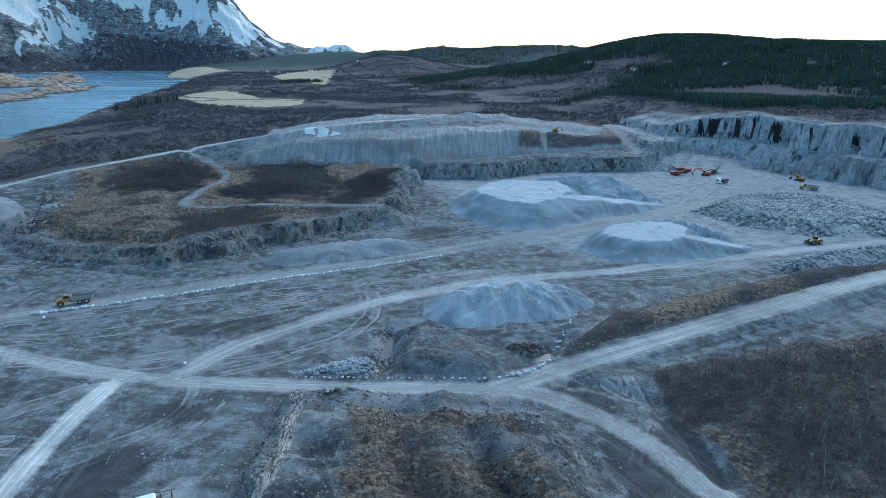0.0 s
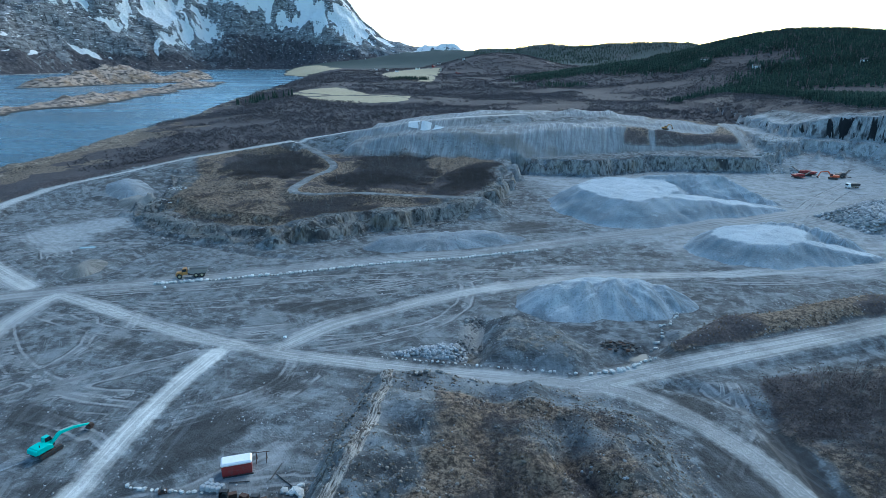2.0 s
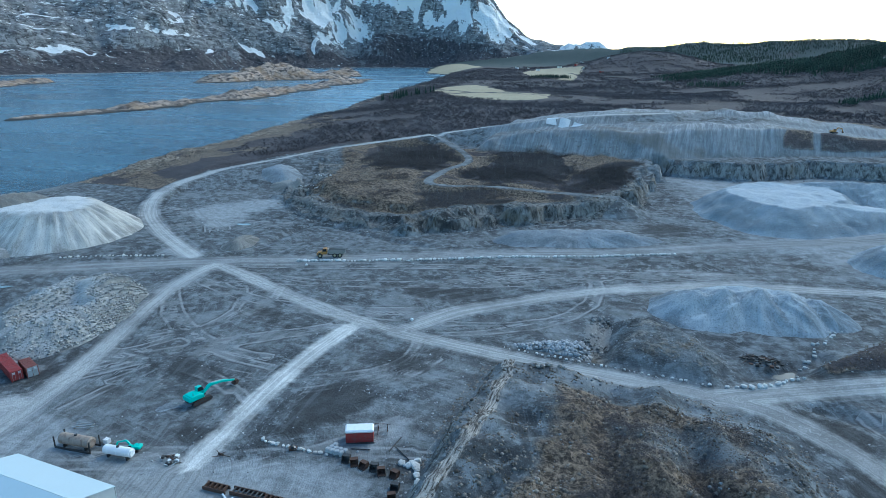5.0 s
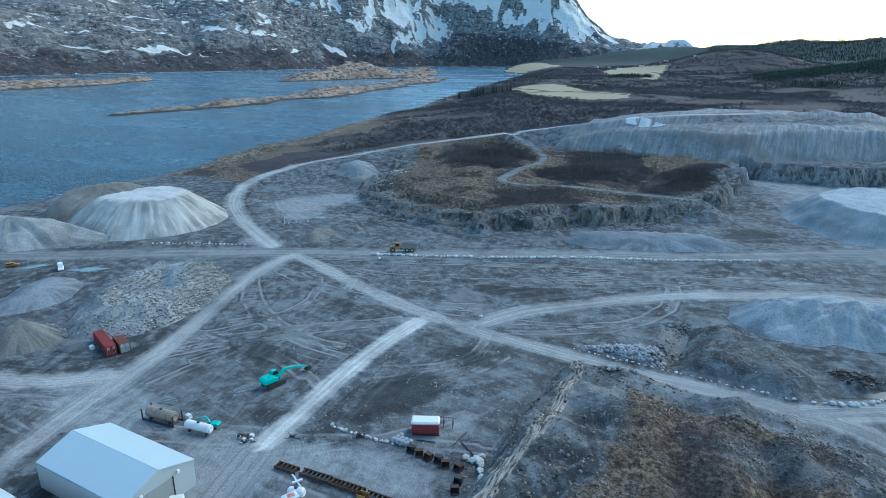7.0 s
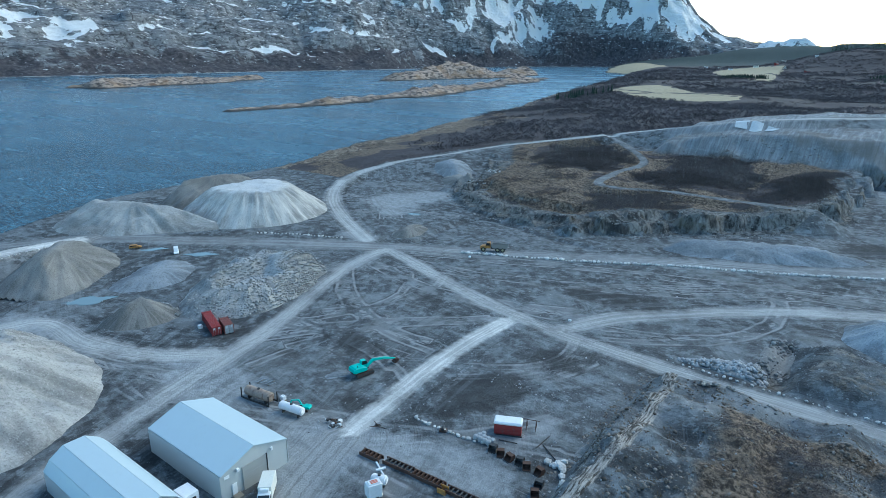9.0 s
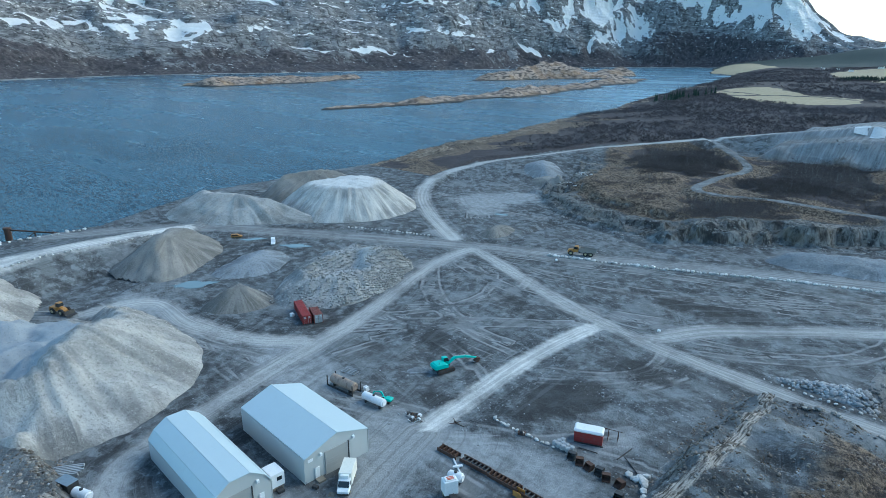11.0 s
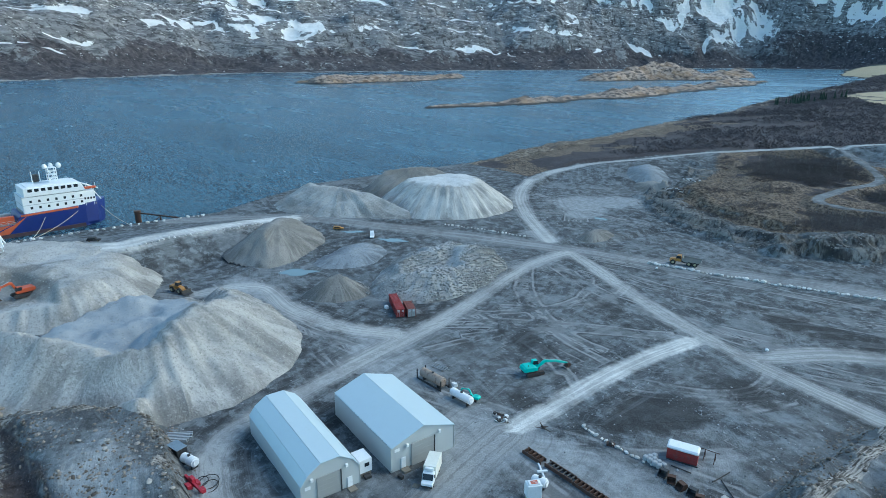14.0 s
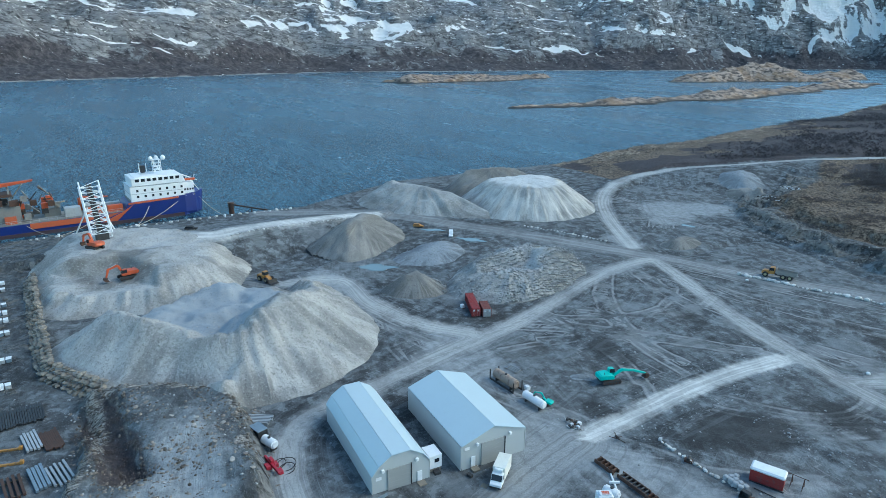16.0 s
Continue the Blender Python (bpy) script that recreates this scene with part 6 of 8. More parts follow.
def tipper_lorry(x, y, turn):
    s = thing("tipper_lorry", x, y, "white tipper lorry waiting in the quarry pit", "truck", turn=turn)
    part("cab", slab([(2.2, 0.7), (4.0, 0.7), (4.05, 1.8), (3.9, 3.0), (2.2, 3.1)], -1.2, 1.2, 0.08), WHITE, s)
    part("windscreen", slab([(4.02, 1.8), (4.07, 1.8), (3.95, 2.7), (3.9, 2.7)], -1.1, 1.1, 0.01), GLASS, s)
    part("tipper", slab([(-4.0, 1.2), (2.0, 1.2), (2.1, 2.8), (-4.2, 2.6)], -1.2, 1.2, 0.06), DARK_STEEL, s)
    for xx in (3.1, -1.6, -3.0):
        for yy in (-1.0, 1.0):
            wheel(s, xx, yy, 0.5, 0.35)


tipper_lorry(177.0, 386.0, 200)


def crusher(x, y, turn, size, label, paint):
    """A mobile crusher: hopper, engine box, conveyor arms, tracks."""
    s = thing("mobile_crusher", x, y, label, "crusher", "crushing plant", turn)
    s.scale = (size, size, size)
    for yy in (-1.3, 1.3):
        part("track", slab([(-2.5, 0.3), (-2.2, 0.0), (2.2, 0.0), (2.5, 0.3), (2.3, 0.9), (-2.3, 0.9)], yy - 0.3, yy + 0.3, 0.04), DARK_STEEL, s)
    part("chassis", box(-5.5, 4.5, -0.9, 0.9, 1.0, 1.5, 0.05), DARK_STEEL, s)
    part("hopper", slab([(-5.5, 3.0), (-4.5, 1.6), (-2.5, 1.6), (-1.8, 3.0)], -1.6, 1.6, 0.05), paint, s)
    part("crusher_box", box(-1.6, 0.8, -1.1, 1.1, 1.5, 3.3, 0.1), paint, s)
    part("engine_box", box(1.0, 3.6, -1.2, 1.2, 1.5, 2.9, 0.08), paint, s)
    part("conveyor", slab([(2.5, 0.8), (9.0, 4.0), (9.0, 4.4), (2.5, 1.3)], -0.6, 0.6, 0.04), DARK_STEEL, s)
    part("side_conveyor", slab([(-0.5, 1.0), (0.5, 1.0), (0.5, 1.4), (-0.5, 1.4)], -6.0, -1.0, 0.04), paint, s)


crusher(166.0, 424.0, 130, 1.1, "red mobile crusher in the quarry pit", RED)
crusher(184.0, 418.0, 40, 1.0, "dark mobile screening plant in the quarry pit", DARK_STEEL)
crusher(158.0, 414.0, 20, 0.9, "red mobile crusher beside a rock fall", RED)


def drill_rig(x, y, turn):
    """The crimson machine at the foot of the rock cut, with hoses."""
    s = thing("drill_rig", x, y, "crimson machine parts with black hoses lying by the rock cut", "machine", turn=turn)
    rnd = random.Random(4)
    for k in range(7):
        px, py = rnd.uniform(-2.2, 2.2), rnd.uniform(-1.0, 1.0)
        w, l, h = rnd.uniform(0.3, 0.8), rnd.uniform(0.5, 1.4), rnd.uniform(0.5, 1.8)
        part("machine_block", box(px - l / 2, px + l / 2, py - w / 2, py + w / 2, -0.05, h, 0.06), CRIMSON, s)
    part("mast", box(-3.0, 3.0, -0.2, 0.25, 0.7, 1.2, 0.05), CRIMSON, s)
    for k in range(3):
        bm = bmesh.new()
        c0, r0 = (rnd.uniform(-1.5, 2.0), 1.6 + 0.4 * k), 1.1 + 0.3 * k
        pts = [(c0[0] + r0 * math.cos(a * 0.35), c0[1] + r0 * math.sin(a * 0.35), 0.15 + 0.3 * math.sin(a * 0.3)) for a in range(-5, 12)]
        for p, q in zip(pts[:-1], pts[1:]):
            rod(p, q, 0.07, 6, bm)
        part("hose", bm, RUBBER, s)


drill_rig(-94.0, 13.6, 12)


def ladder(x, y, turn):
    s = thing("ladder", x, y, "aluminium ladder lying beside the crimson machine", "ladder", turn=turn)
    for yy in (-0.25, 0.25):
        part("rail", box(-2.2, 2.2, yy - 0.04, yy + 0.04, 0.0, 0.12, 0.01), GREY_STEEL, s)
    for k in range(12):
        part("rung", rod((-2.0 + k * 0.36, -0.25, 0.06), (-2.0 + k * 0.36, 0.25, 0.06), 0.03, 6), GREY_STEEL, s)


ladder(-94.8, 11.6, 10)


def generator(x, y, turn):
    s = thing("generator", x, y, "dark grey generator housing at the foot of the rock cut", "generator", turn=turn)
    part("housing", box(-1.6, 1.6, -1.0, 1.0, 0.2, 2.0, 0.06), DARK_STEEL, s)
    part("lid", box(-1.65, 1.65, -1.05, 1.05, 2.0, 2.1, 0.03), BLUE_STEEL, s)
    part("skid", box(-1.7, 1.7, -0.8, 0.8, -0.1, 0.2, 0.03), RUST, s)


generator(-104.2, 13.4, 20)


def bar_stack(name, x, y, turn, n, length, pitch, r, mat, label, category="steel stack", layers=1, group="", square=True):
    """Bars lying side by side on bearers."""
    s = thing(name, x, y, label, category, group, turn)
    rnd = random.Random(int(abs(x * 13 + y * 7)))
    for k in (-0.32, 0.32):
        part("bearer", box(k * length - 0.12, k * length + 0.12, -n * pitch / 2, n * pitch / 2, -0.1, 0.18, 0.02), TIMBER, s)
    for j in range(layers):
        for k in range(n):
            off, l = rnd.uniform(-0.35, 0.35), length * rnd.uniform(0.86, 1.0)
            yy, zz = (k - (n - 1) / 2) * pitch, 0.18 + r + j * 2 * r
            b = box(off - l / 2, off + l / 2, yy - r, yy + r, zz - r, zz + r, 0.015) if square else rod((off - l / 2, yy, zz), (off + l / 2, yy, zz), r, 8)
            part("bar", b, mat, s)
    return s


bar_stack("pipe_rack", -110.0, 14.6, 60, 6, 5.0, 0.5, 0.16, GREY_STEEL, "stack of mixed steel lengths by the rock cut", layers=2)
bar_stack("pipe_rack", -105.0, 71.4, 15, 4, 4.4, 0.55, 0.09, GREY_STEEL, "open steel frame of welded tubes on the ground", square=False)
bar_stack("steel_stack", -133.0, -27.8, 10, 20, 8.0, 0.42, 0.17, DARK_STEEL, "broad stack of dark steel sections in the storage yard", group="yard steel")
bar_stack("steel_stack", -121.3, -21.6, 16, 9, 7.5, 0.34, 0.16, RUST, "rust-brown steel sheet piles in the storage yard", group="yard steel")
bar_stack("steel_stack", -122.3, -24.9, 16, 5, 7.5, 0.55, 0.2, GREY_STEEL, "pale galvanised beams in the storage yard", group="yard steel")
bar_stack("steel_stack", -109.0, -19.4, 18, 5, 7.5, 0.72, 0.19, GREY_STEEL, "loose pale steel beams in the storage yard", group="yard steel")
bar_stack("steel_stack", -109.5, -22.6, 16, 4, 8.0, 0.62, 0.24, BLUE_STEEL, "blue-grey steel beams in the storage yard", group="yard steel")
bar_stack("steel_stack", -108.5, -26.2, 14, 4, 7.5, 0.8, 0.22, RUST, "rusty and grey beams in the storage yard", group="yard steel")
for k, (px, py) in enumerate(((-121.3, -29.4), (-116.6, -28.8))):
    s = thing("spreader_beam", px, py, "yellow lifting beam lying in the storage yard", "lifting beam", "lifting beams", 78 + 2 * k)
    part("beam", box(-3.2, 3.2, -0.18, 0.18, 0.0, 0.4, 0.03), YELLOW, s)
    part("lug", box(2.8, 3.4, -0.35, 0.35, 0.0, 0.7, 0.06), YELLOW, s)


def crate(x, y, turn, paint):
    s = thing("steel_crate", x, y, "pale steel crate in a row in the storage yard", "crate", "yard crates", turn)
    part("body", box(-0.8, 0.8, -0.55, 0.55, 0.12, 1.0, 0.04), paint, s)
    part("lid", box(-0.84, 0.84, -0.58, 0.58, 1.0, 1.08, 0.02), WHITE, s)
    for yy in (-0.45, 0.45):
        part("runner", box(-0.8, 0.8, yy - 0.06, yy + 0.06, -0.05, 0.13, 0.01), DARK_STEEL, s)


rnd = random.Random(11)
for row, (bx, by, count) in enumerate(((-148, -31.5, 4), (-162, -33, 5), (-180, -35.5, 7), (-183, -38, 7), (-190, -37, 7), (-196, -38, 7), (-203, -39, 7), (-217, -41, 6), (-224, -42, 6))):
    for k in range(count):
        crate(bx + 0.1 * k + rnd.uniform(-0.2, 0.2), by - k * 1.35, rnd.uniform(-4, 4) + 8, (WHITE, GREY_STEEL, BLUE_STEEL)[rnd.randrange(3)])


# ---- the strip of scrap between the sheds and the red hut ----
def section(x, y, turn, length, label, kind=0):
    """One rusty conveyor or trommel section."""
    s = thing("conveyor_section", x, y, label, "steel section", "rusty conveyor sections", turn)
    for yy in (-0.7, 0.7):
        part("side_beam", box(-length / 2, length / 2, yy - 0.1, yy + 0.1, 0.0, 0.7, 0.02), RUST, s)
    n = int(length / 0.8)
    for k in range(n):
        xx = -length / 2 + (k + 0.5) * length / n
        if kind == 0:
            part("roller", rod((xx, -0.65, 0.5), (xx, 0.65, 0.5), 0.16, 8), DARK_STEEL, s)
        else:
            part("cross_bar", box(xx - 0.08, xx + 0.08, -0.65, 0.65, 0.1, 0.9, 0.02), RUST, s)


section(-67.6, 66.3, 4, 4.5, "rusty roller frame lying on the gravel", 1)
section(-61.6, 66.9, 5, 6.0, "rust-brown conveyor section lying on the gravel")
section(-55.2, 67.3, 4, 6.5, "dark rusty conveyor section with cross bars", 1)
section(-48.5, 67.6, 3, 6.0, "rust-brown conveyor section at the end of the row")
s = thing("yellow_cage", -51.5, 66.6, "small yellow steel cage among rusty sections", "steel cage", turn=5)
for k in (-0.6, 0.6):
    part("side", box(-0.8, 0.8, k - 0.06, k + 0.06, 0, 1.0, 0.02), YELLOW, s)
part("base", box(-0.8, 0.8, -0.6, 0.6, -0.05, 0.12, 0.02), YELLOW, s)
s = thing("scaffold_arm", -63.4, 64.3, "white painted steel cross lying on the ground", "steel part", turn=-28)
part("long_arm", box(-2.6, 2.6, -0.14, 0.14, 0.0, 0.28, 0.03), WHITE, s)
part("short_arm", box(-0.2, 0.2, -0.9, 0.9, 0.28, 0.6, 0.03), WHITE, s)


def digger_bucket(x, y, turn, mat):
    s = thing("excavator_bucket", x, y, "spare rusty excavator bucket in a row beside stones", "bucket", "spare buckets", turn)
    prof = [(-0.7, 0.0), (0.5, 0.0), (0.9, 0.5), (0.75, 1.1), (-0.2, 1.15), (-0.1, 1.0), (0.55, 0.95), (0.65, 0.5), (0.4, 0.15), (-0.7, 0.15)]
    part("shell", slab(prof, -0.7, 0.7, 0.02), mat, s)
    for yy in (-0.7, 0.66):
        part("cheek", slab([(-0.7, 0.0), (0.5, 0.0), (0.9, 0.5), (0.75, 1.1), (-0.1, 1.1)], yy, yy + 0.05, 0.01), mat, s)
    for k in range(4):
        part("tooth", box(-0.95, -0.65, -0.6 + k * 0.36, -0.45 + k * 0.36, 0.0, 0.12, 0.02), DARK_STEEL, s)


for k, (px, py) in enumerate(((-51.2, 81.2), (-49.3, 80.9), (-47.4, 80.8), (-45.4, 81.0), (-43.6, 80.4), (-41.2, 80.6), (-39.6, 77.6), (-39.0, 75.2))):
    digger_bucket(px, py, 100 + 25 * math.sin(k * 2.1), RUST if k % 3 else DARK_STEEL)

s = thing("site_hut", -52.1, 88.0, "red hut with a white roof on the gravel", "hut", turn=26)
part("wall", box(-2.6, 2.6, -1.2, 1.2, 0.1, 2.1, 0.03), RED, s)
part("roof", slab([(-2.75, 2.1), (2.75, 2.1), (2.7, 2.75), (-2.7, 2.75)], -1.35, 1.35, 0.25), WHITE, s, "white rounded roof")
part("base_rail", box(-2.5, 2.8, -1.5, -1.25, -0.15, 0.15, 0.02), DARK_STEEL, s)
part("wall_seam", box(-2.62, 2.62, -1.23, 1.23, 1.1, 1.14, 0), RED, s)
s = thing("trestle", -49.0, 91.5, "rusty triangular steel trestle beside the red hut", "trestle", turn=20)
for xx in (-0.9, 0.9):
    part("leg", rod((xx, -0.8, 0), (xx, 0, 2.0), 0.06, 6), RUST, s)
    part("leg", rod((xx, 0.8, 0), (xx, 0, 2.0), 0.06, 6), RUST, s)
    part("tie", rod((xx, -0.6, 0.4), (xx, 0.6, 0.4), 0.05, 6), RUST, s)
part("ridge_bar", rod((-1.6, 0, 2.0), (1.6, 0, 2.0), 0.06, 6), RUST, s)
for a, b in (((-45.2, 86.6), (-45.0, 91.4)), ((-44.6, 88.2), (-40.3, 85.4)), ((-52.0, 84.6), (-48.6, 85.6))):
    s = thing("steel_pole", a[0], a[1], "dark steel pole lying on the gravel", "pole", "loose poles", math.degrees(math.atan2(b[1] - a[1], b[0] - a[0])))
    part("shaft", rod((0, 0, 0.12), (math.hypot(b[0] - a[0], b[1] - a[1]), 0, 0.12), 0.1, 8), DARK_STEEL, s)
for k in range(9):
    s = thing("bulk_bag", -55.6 + 0.95 * (k % 4) + 0.3 * (k // 4), 82.2 + 0.85 * (k // 4), "grey bulk bag of stone in a cluster by the hut", "bag", "bulk bags", 12 * k)
    part("sack", box(-0.46, 0.46, -0.44, 0.44, -0.05, 0.95, 0.16), plain("grey_sackcloth", (0.36, 0.37, 0.38), 0.9), s)
s = thing("winch", -62.1, 80.4, "small rusty winch frame beside the stone row", "winch", turn=30)
part("frame", box(-0.7, 0.7, -0.45, 0.45, -0.05, 0.5, 0.05), RUST, s)
part("drum", rod((0, -0.5, 0.65), (0, 0.5, 0.65), 0.3, 12), DARK_STEEL, s)

rnd = random.Random(31)
for name, px, py, count, spread, mats, label in (("scrap_heap", -81.5, 69.6, 26, 2.4, (RUST, TIMBER, DARK_STEEL, WHITE), "heap of rusty scrap metal and timber"),
                                                 ("scrap_heap", 22.0, 152.0, 120, 5.0, (RUST, DARK_STEEL, RUBBER, DARK_STEEL), "heap of rusted scrap iron in a hollow"),
                                                 ("rubbish_heap", -185.0, 271.0, 60, 7.0, (RUBBER, DARK_STEEL, WHITE), "dark tyres and scrap dumped on the bench"),
                                                 ("rubbish_heap", -190.0, 293.0, 40, 5.0, (RUBBER, WHITE, GREY_STEEL), "black and white scrap dumped on the bench"),
                                                 ("scrap_heap", -73.0, 74.0, 6, 1.2, (RUST, DARK_STEEL), "small bundle of rusty scrap beside the pale road")):
    s = thing(name, px, py, label, "scrap", "scrap heaps")
    for k in range(count):
        r = spread * rnd.random() ** 0.7
        a = rnd.uniform(0, 6.28)
        o = Vector((r * math.cos(a), r * math.sin(a) * 0.6, max(0.05, 0.9 * (1 - r / spread))))
        d = Vector((rnd.uniform(-1, 1), rnd.uniform(-1, 1), rnd.uniform(-0.2, 0.7))).normalized() * rnd.uniform(0.3, 1.1)
        if rnd.random() < 0.6:
            part("iron_bar", rod(o - d, o + d, rnd.uniform(0.03, 0.09), 6), mats[rnd.randrange(len(mats))], s)
        else:
            l, w, h = rnd.uniform(0.15, 0.55), rnd.uniform(0.1, 0.45), rnd.uniform(0.08, 0.4)
            part("scrap_piece", box(o.x - l, o.x + l, o.y - w, o.y + w, o.z - 0.1, o.z + h, 0.03), mats[rnd.randrange(len(mats))], s)

s = thing("pallet", -73.2, 44.6, "wooden pallet with loose boards lying by the shed", "pallet", turn=35)
for k in range(5):
    part("board", box(-0.6, 0.6, -0.5 + k * 0.22, -0.36 + k * 0.22, 0.1, 0.15, 0.01), TIMBER, s)
for k in (-0.5, 0, 0.44):
    part("bearer", box(k, k + 0.1, -0.5, 0.5, -0.05, 0.1, 0.01), TIMBER, s)
s = thing("tool_box", -76.6, 43.6, "black metal box at the shed corner", "box", turn=20)
part("body", box(-0.5, 0.5, -0.3, 0.3, -0.05, 0.5, 0.04), RUBBER, s)
part("lid", box(-0.52, 0.52, -0.32, 0.32, 0.5, 0.56, 0.02), DARK_STEEL, s)
s = thing("flatbed_trailer", -74.6, 28.2, "dark flatbed trailer in front of the curved shed", "trailer", turn=15)
part("bed", box(-2.6, 2.6, -1.1, 1.1, 0.7, 0.95, 0.03), DARK_STEEL, s)
part("headboard", box(-2.6, -2.5, -1.1, 1.1, 0.95, 1.6, 0.02), BLUE_STEEL, s)
for xx in (0.6, 1.6):
    for yy in (-0.95, 0.95):
        wheel(s, xx, yy, 0.38, 0.25)


# ---- stones ----
STONES = [stone_mesh(500 + k, 0.62 + 0.05 * (k % 4)) for k in range(8)]
WALL_STONES = [stone_mesh(540 + k, 0.6) for k in range(6)]
for me in STONES:
    me.materials.append(BLOCK_STONE)
for me in WALL_STONES:
    me.materials.append(BROWN_STONE)

TAN_STONES = [stone_mesh(560 + k, 0.75) for k in range(6)]
SLABS = [stone_mesh(590 + k, 0.3) for k in range(6)]
TAN_ROCK = stone_material("tan_split_rock", (0.22, 0.19, 0.165), (0.44, 0.41, 0.375))
for me in TAN_STONES + SLABS:
    me.materials.append(TAN_ROCK)


def boulder_row(path, spacing, size, label, group, seed, jitter=0.3, category="boulder", meshes=None, name="boulder"):
    """Boulders set one by one along a line."""
    rnd = random.Random(seed)
    pts = [Vector((q[0], q[1])) for q in path]
    left = 0.0
    for a, b in zip(pts[:-1], pts[1:]):
        l = (b - a).length
        k = left
        while k < l:
            p = a + (b - a) * (k / l)
            x, y = p.x + rnd.uniform(-jitter, jitter), p.y + rnd.uniform(-jitter, jitter)
            s = size * rnd.uniform(0.6, 1.35)
            ob = new(name, (meshes or STONES)[rnd.randrange(6)])
            ob.matrix_basis = pose(x, y, zat(x, y) + s * 0.2, rnd.uniform(-20, 20), rnd.uniform(-20, 20), rnd.uniform(0, 360)) @ Matrix.Diagonal((s, s, s, 1))
            tagged(ob, label, category, group)
            k += spacing * rnd.uniform(0.75, 1.3)
        left = k - l


boulder_row([(-126, 175), (-90, 190.5), (-57, 207), (-28, 219.5), (-1, 233)], 1.15, 1.3, "pale split boulder in the line edging the haul road", "haul road boulders", 1)
boulder_row([(-38, 136.2), (-20, 135.6), (-4, 135.2), (11, 134.8)], 1.6, 0.7, "small grey boulder on the edge of the cross road", "cross road boulders", 2)
boulder_row([(14, 135.5), (22, 139), (31, 147)], 1.6, 1.3, "pale boulder on the bend of the road", "road bend boulders", 3)
boulder_row([(-209, 146), (-193, 154.5), (-175, 162)], 1.5, 1.0, "grey boulder between the sand heap and the haul road", "heap edge boulders", 4)
boulder_row([(-69.5, 81), (-61, 80.6), (-53.5, 81.8)], 0.9, 0.8, "pale stone in the row edging the yard", "yard edge stones", 5, 0.25)
boulder_row([(-42, 83.5), (-39, 85.5), (-37, 82), (-36, 78)], 0.9, 1.5, "large pale boulder dumped beside the yard", "dumped boulders", 6, 0.9)
boulder_row([(-221, 24), (-226, 35), (-231.5, 48), (-238.5, 68), (-245.5, 86)], 2.2, 0.9, "pale stone on the crest of the rim road", "rim road stones", 7, 0.2, name="edge_stone")
boulder_row([(-277, -40), (-281.5, 0), (-284, 32), (-284, 66)], 3.0, 1.4, "dark grey stone along the quay edge", "quay stones", 8, 0.6, name="quay_stone")
boulder_row([(-26, 122.5), (-21, 124), (-16, 124.5), (-11, 123.5)], 0.6, 1.05, "pale tan split rock on the crest of the mound", "mound crest rocks", 10, 1.2, meshes=TAN_STONES)
boulder_row([(-118, -6), (-108, 4), (-98, 7), (-86, 8)], 2.4, 0.9, "flat tan rock slab lying on the knoll", "knoll slabs", 13, 3.0, meshes=SLABS, name="flat_rock")
boulder_row([(-78, 6), (-76, -8), (-74, -20)], 2.0, 1.3, "flat tan rock slab on the edge of the knoll", "knoll slabs", 14, 3.0, meshes=SLABS, name="flat_rock")
boulder_row([(45, 184), (36, 168), (33, 158), (30, 151)], 1.8, 1.0, "white boulder on the edge of the gully", "gully boulders", 9, 1.0)

wall = tagged(new("stone_wall"), "rough wall of large brown boulders beside the storage yard", "wall")
rnd = random.Random(77)
WALL_LINE = [(-222, -34), (-198, -31), (-173, -27.5), (-150, -24), (-141, -18), (-134, -12)]
seg = [(Vector(a), Vector(b)) for a, b in zip(WALL_LINE[:-1], WALL_LINE[1:])]
for a, b in seg:
    n = int((b - a).length / 1.45)
    side = Vector((-(b - a).y, (b - a).x)).normalized()
    for layer in range(4):
        for k in range(n):
            p = a + (b - a) * ((k + rnd.random() * 0.6) / n) + side * (layer * 0.85 - 1.8 + rnd.uniform(-0.2, 0.2))
            s = rnd.uniform(1.3, 2.3)
            ob = new("stone", WALL_STONES[rnd.randrange(6)])
            ob.matrix_basis = pose(p.x, p.y, zat(a.x + side.x * -4, a.y + side.y * -4) + 0.35 + layer * 0.95, rnd.uniform(-15, 15), rnd.uniform(-15, 15), rnd.uniform(0, 360)) @ Matrix.Diagonal((s, s * 0.9, s * 0.8, 1))
            ob.parent = wall


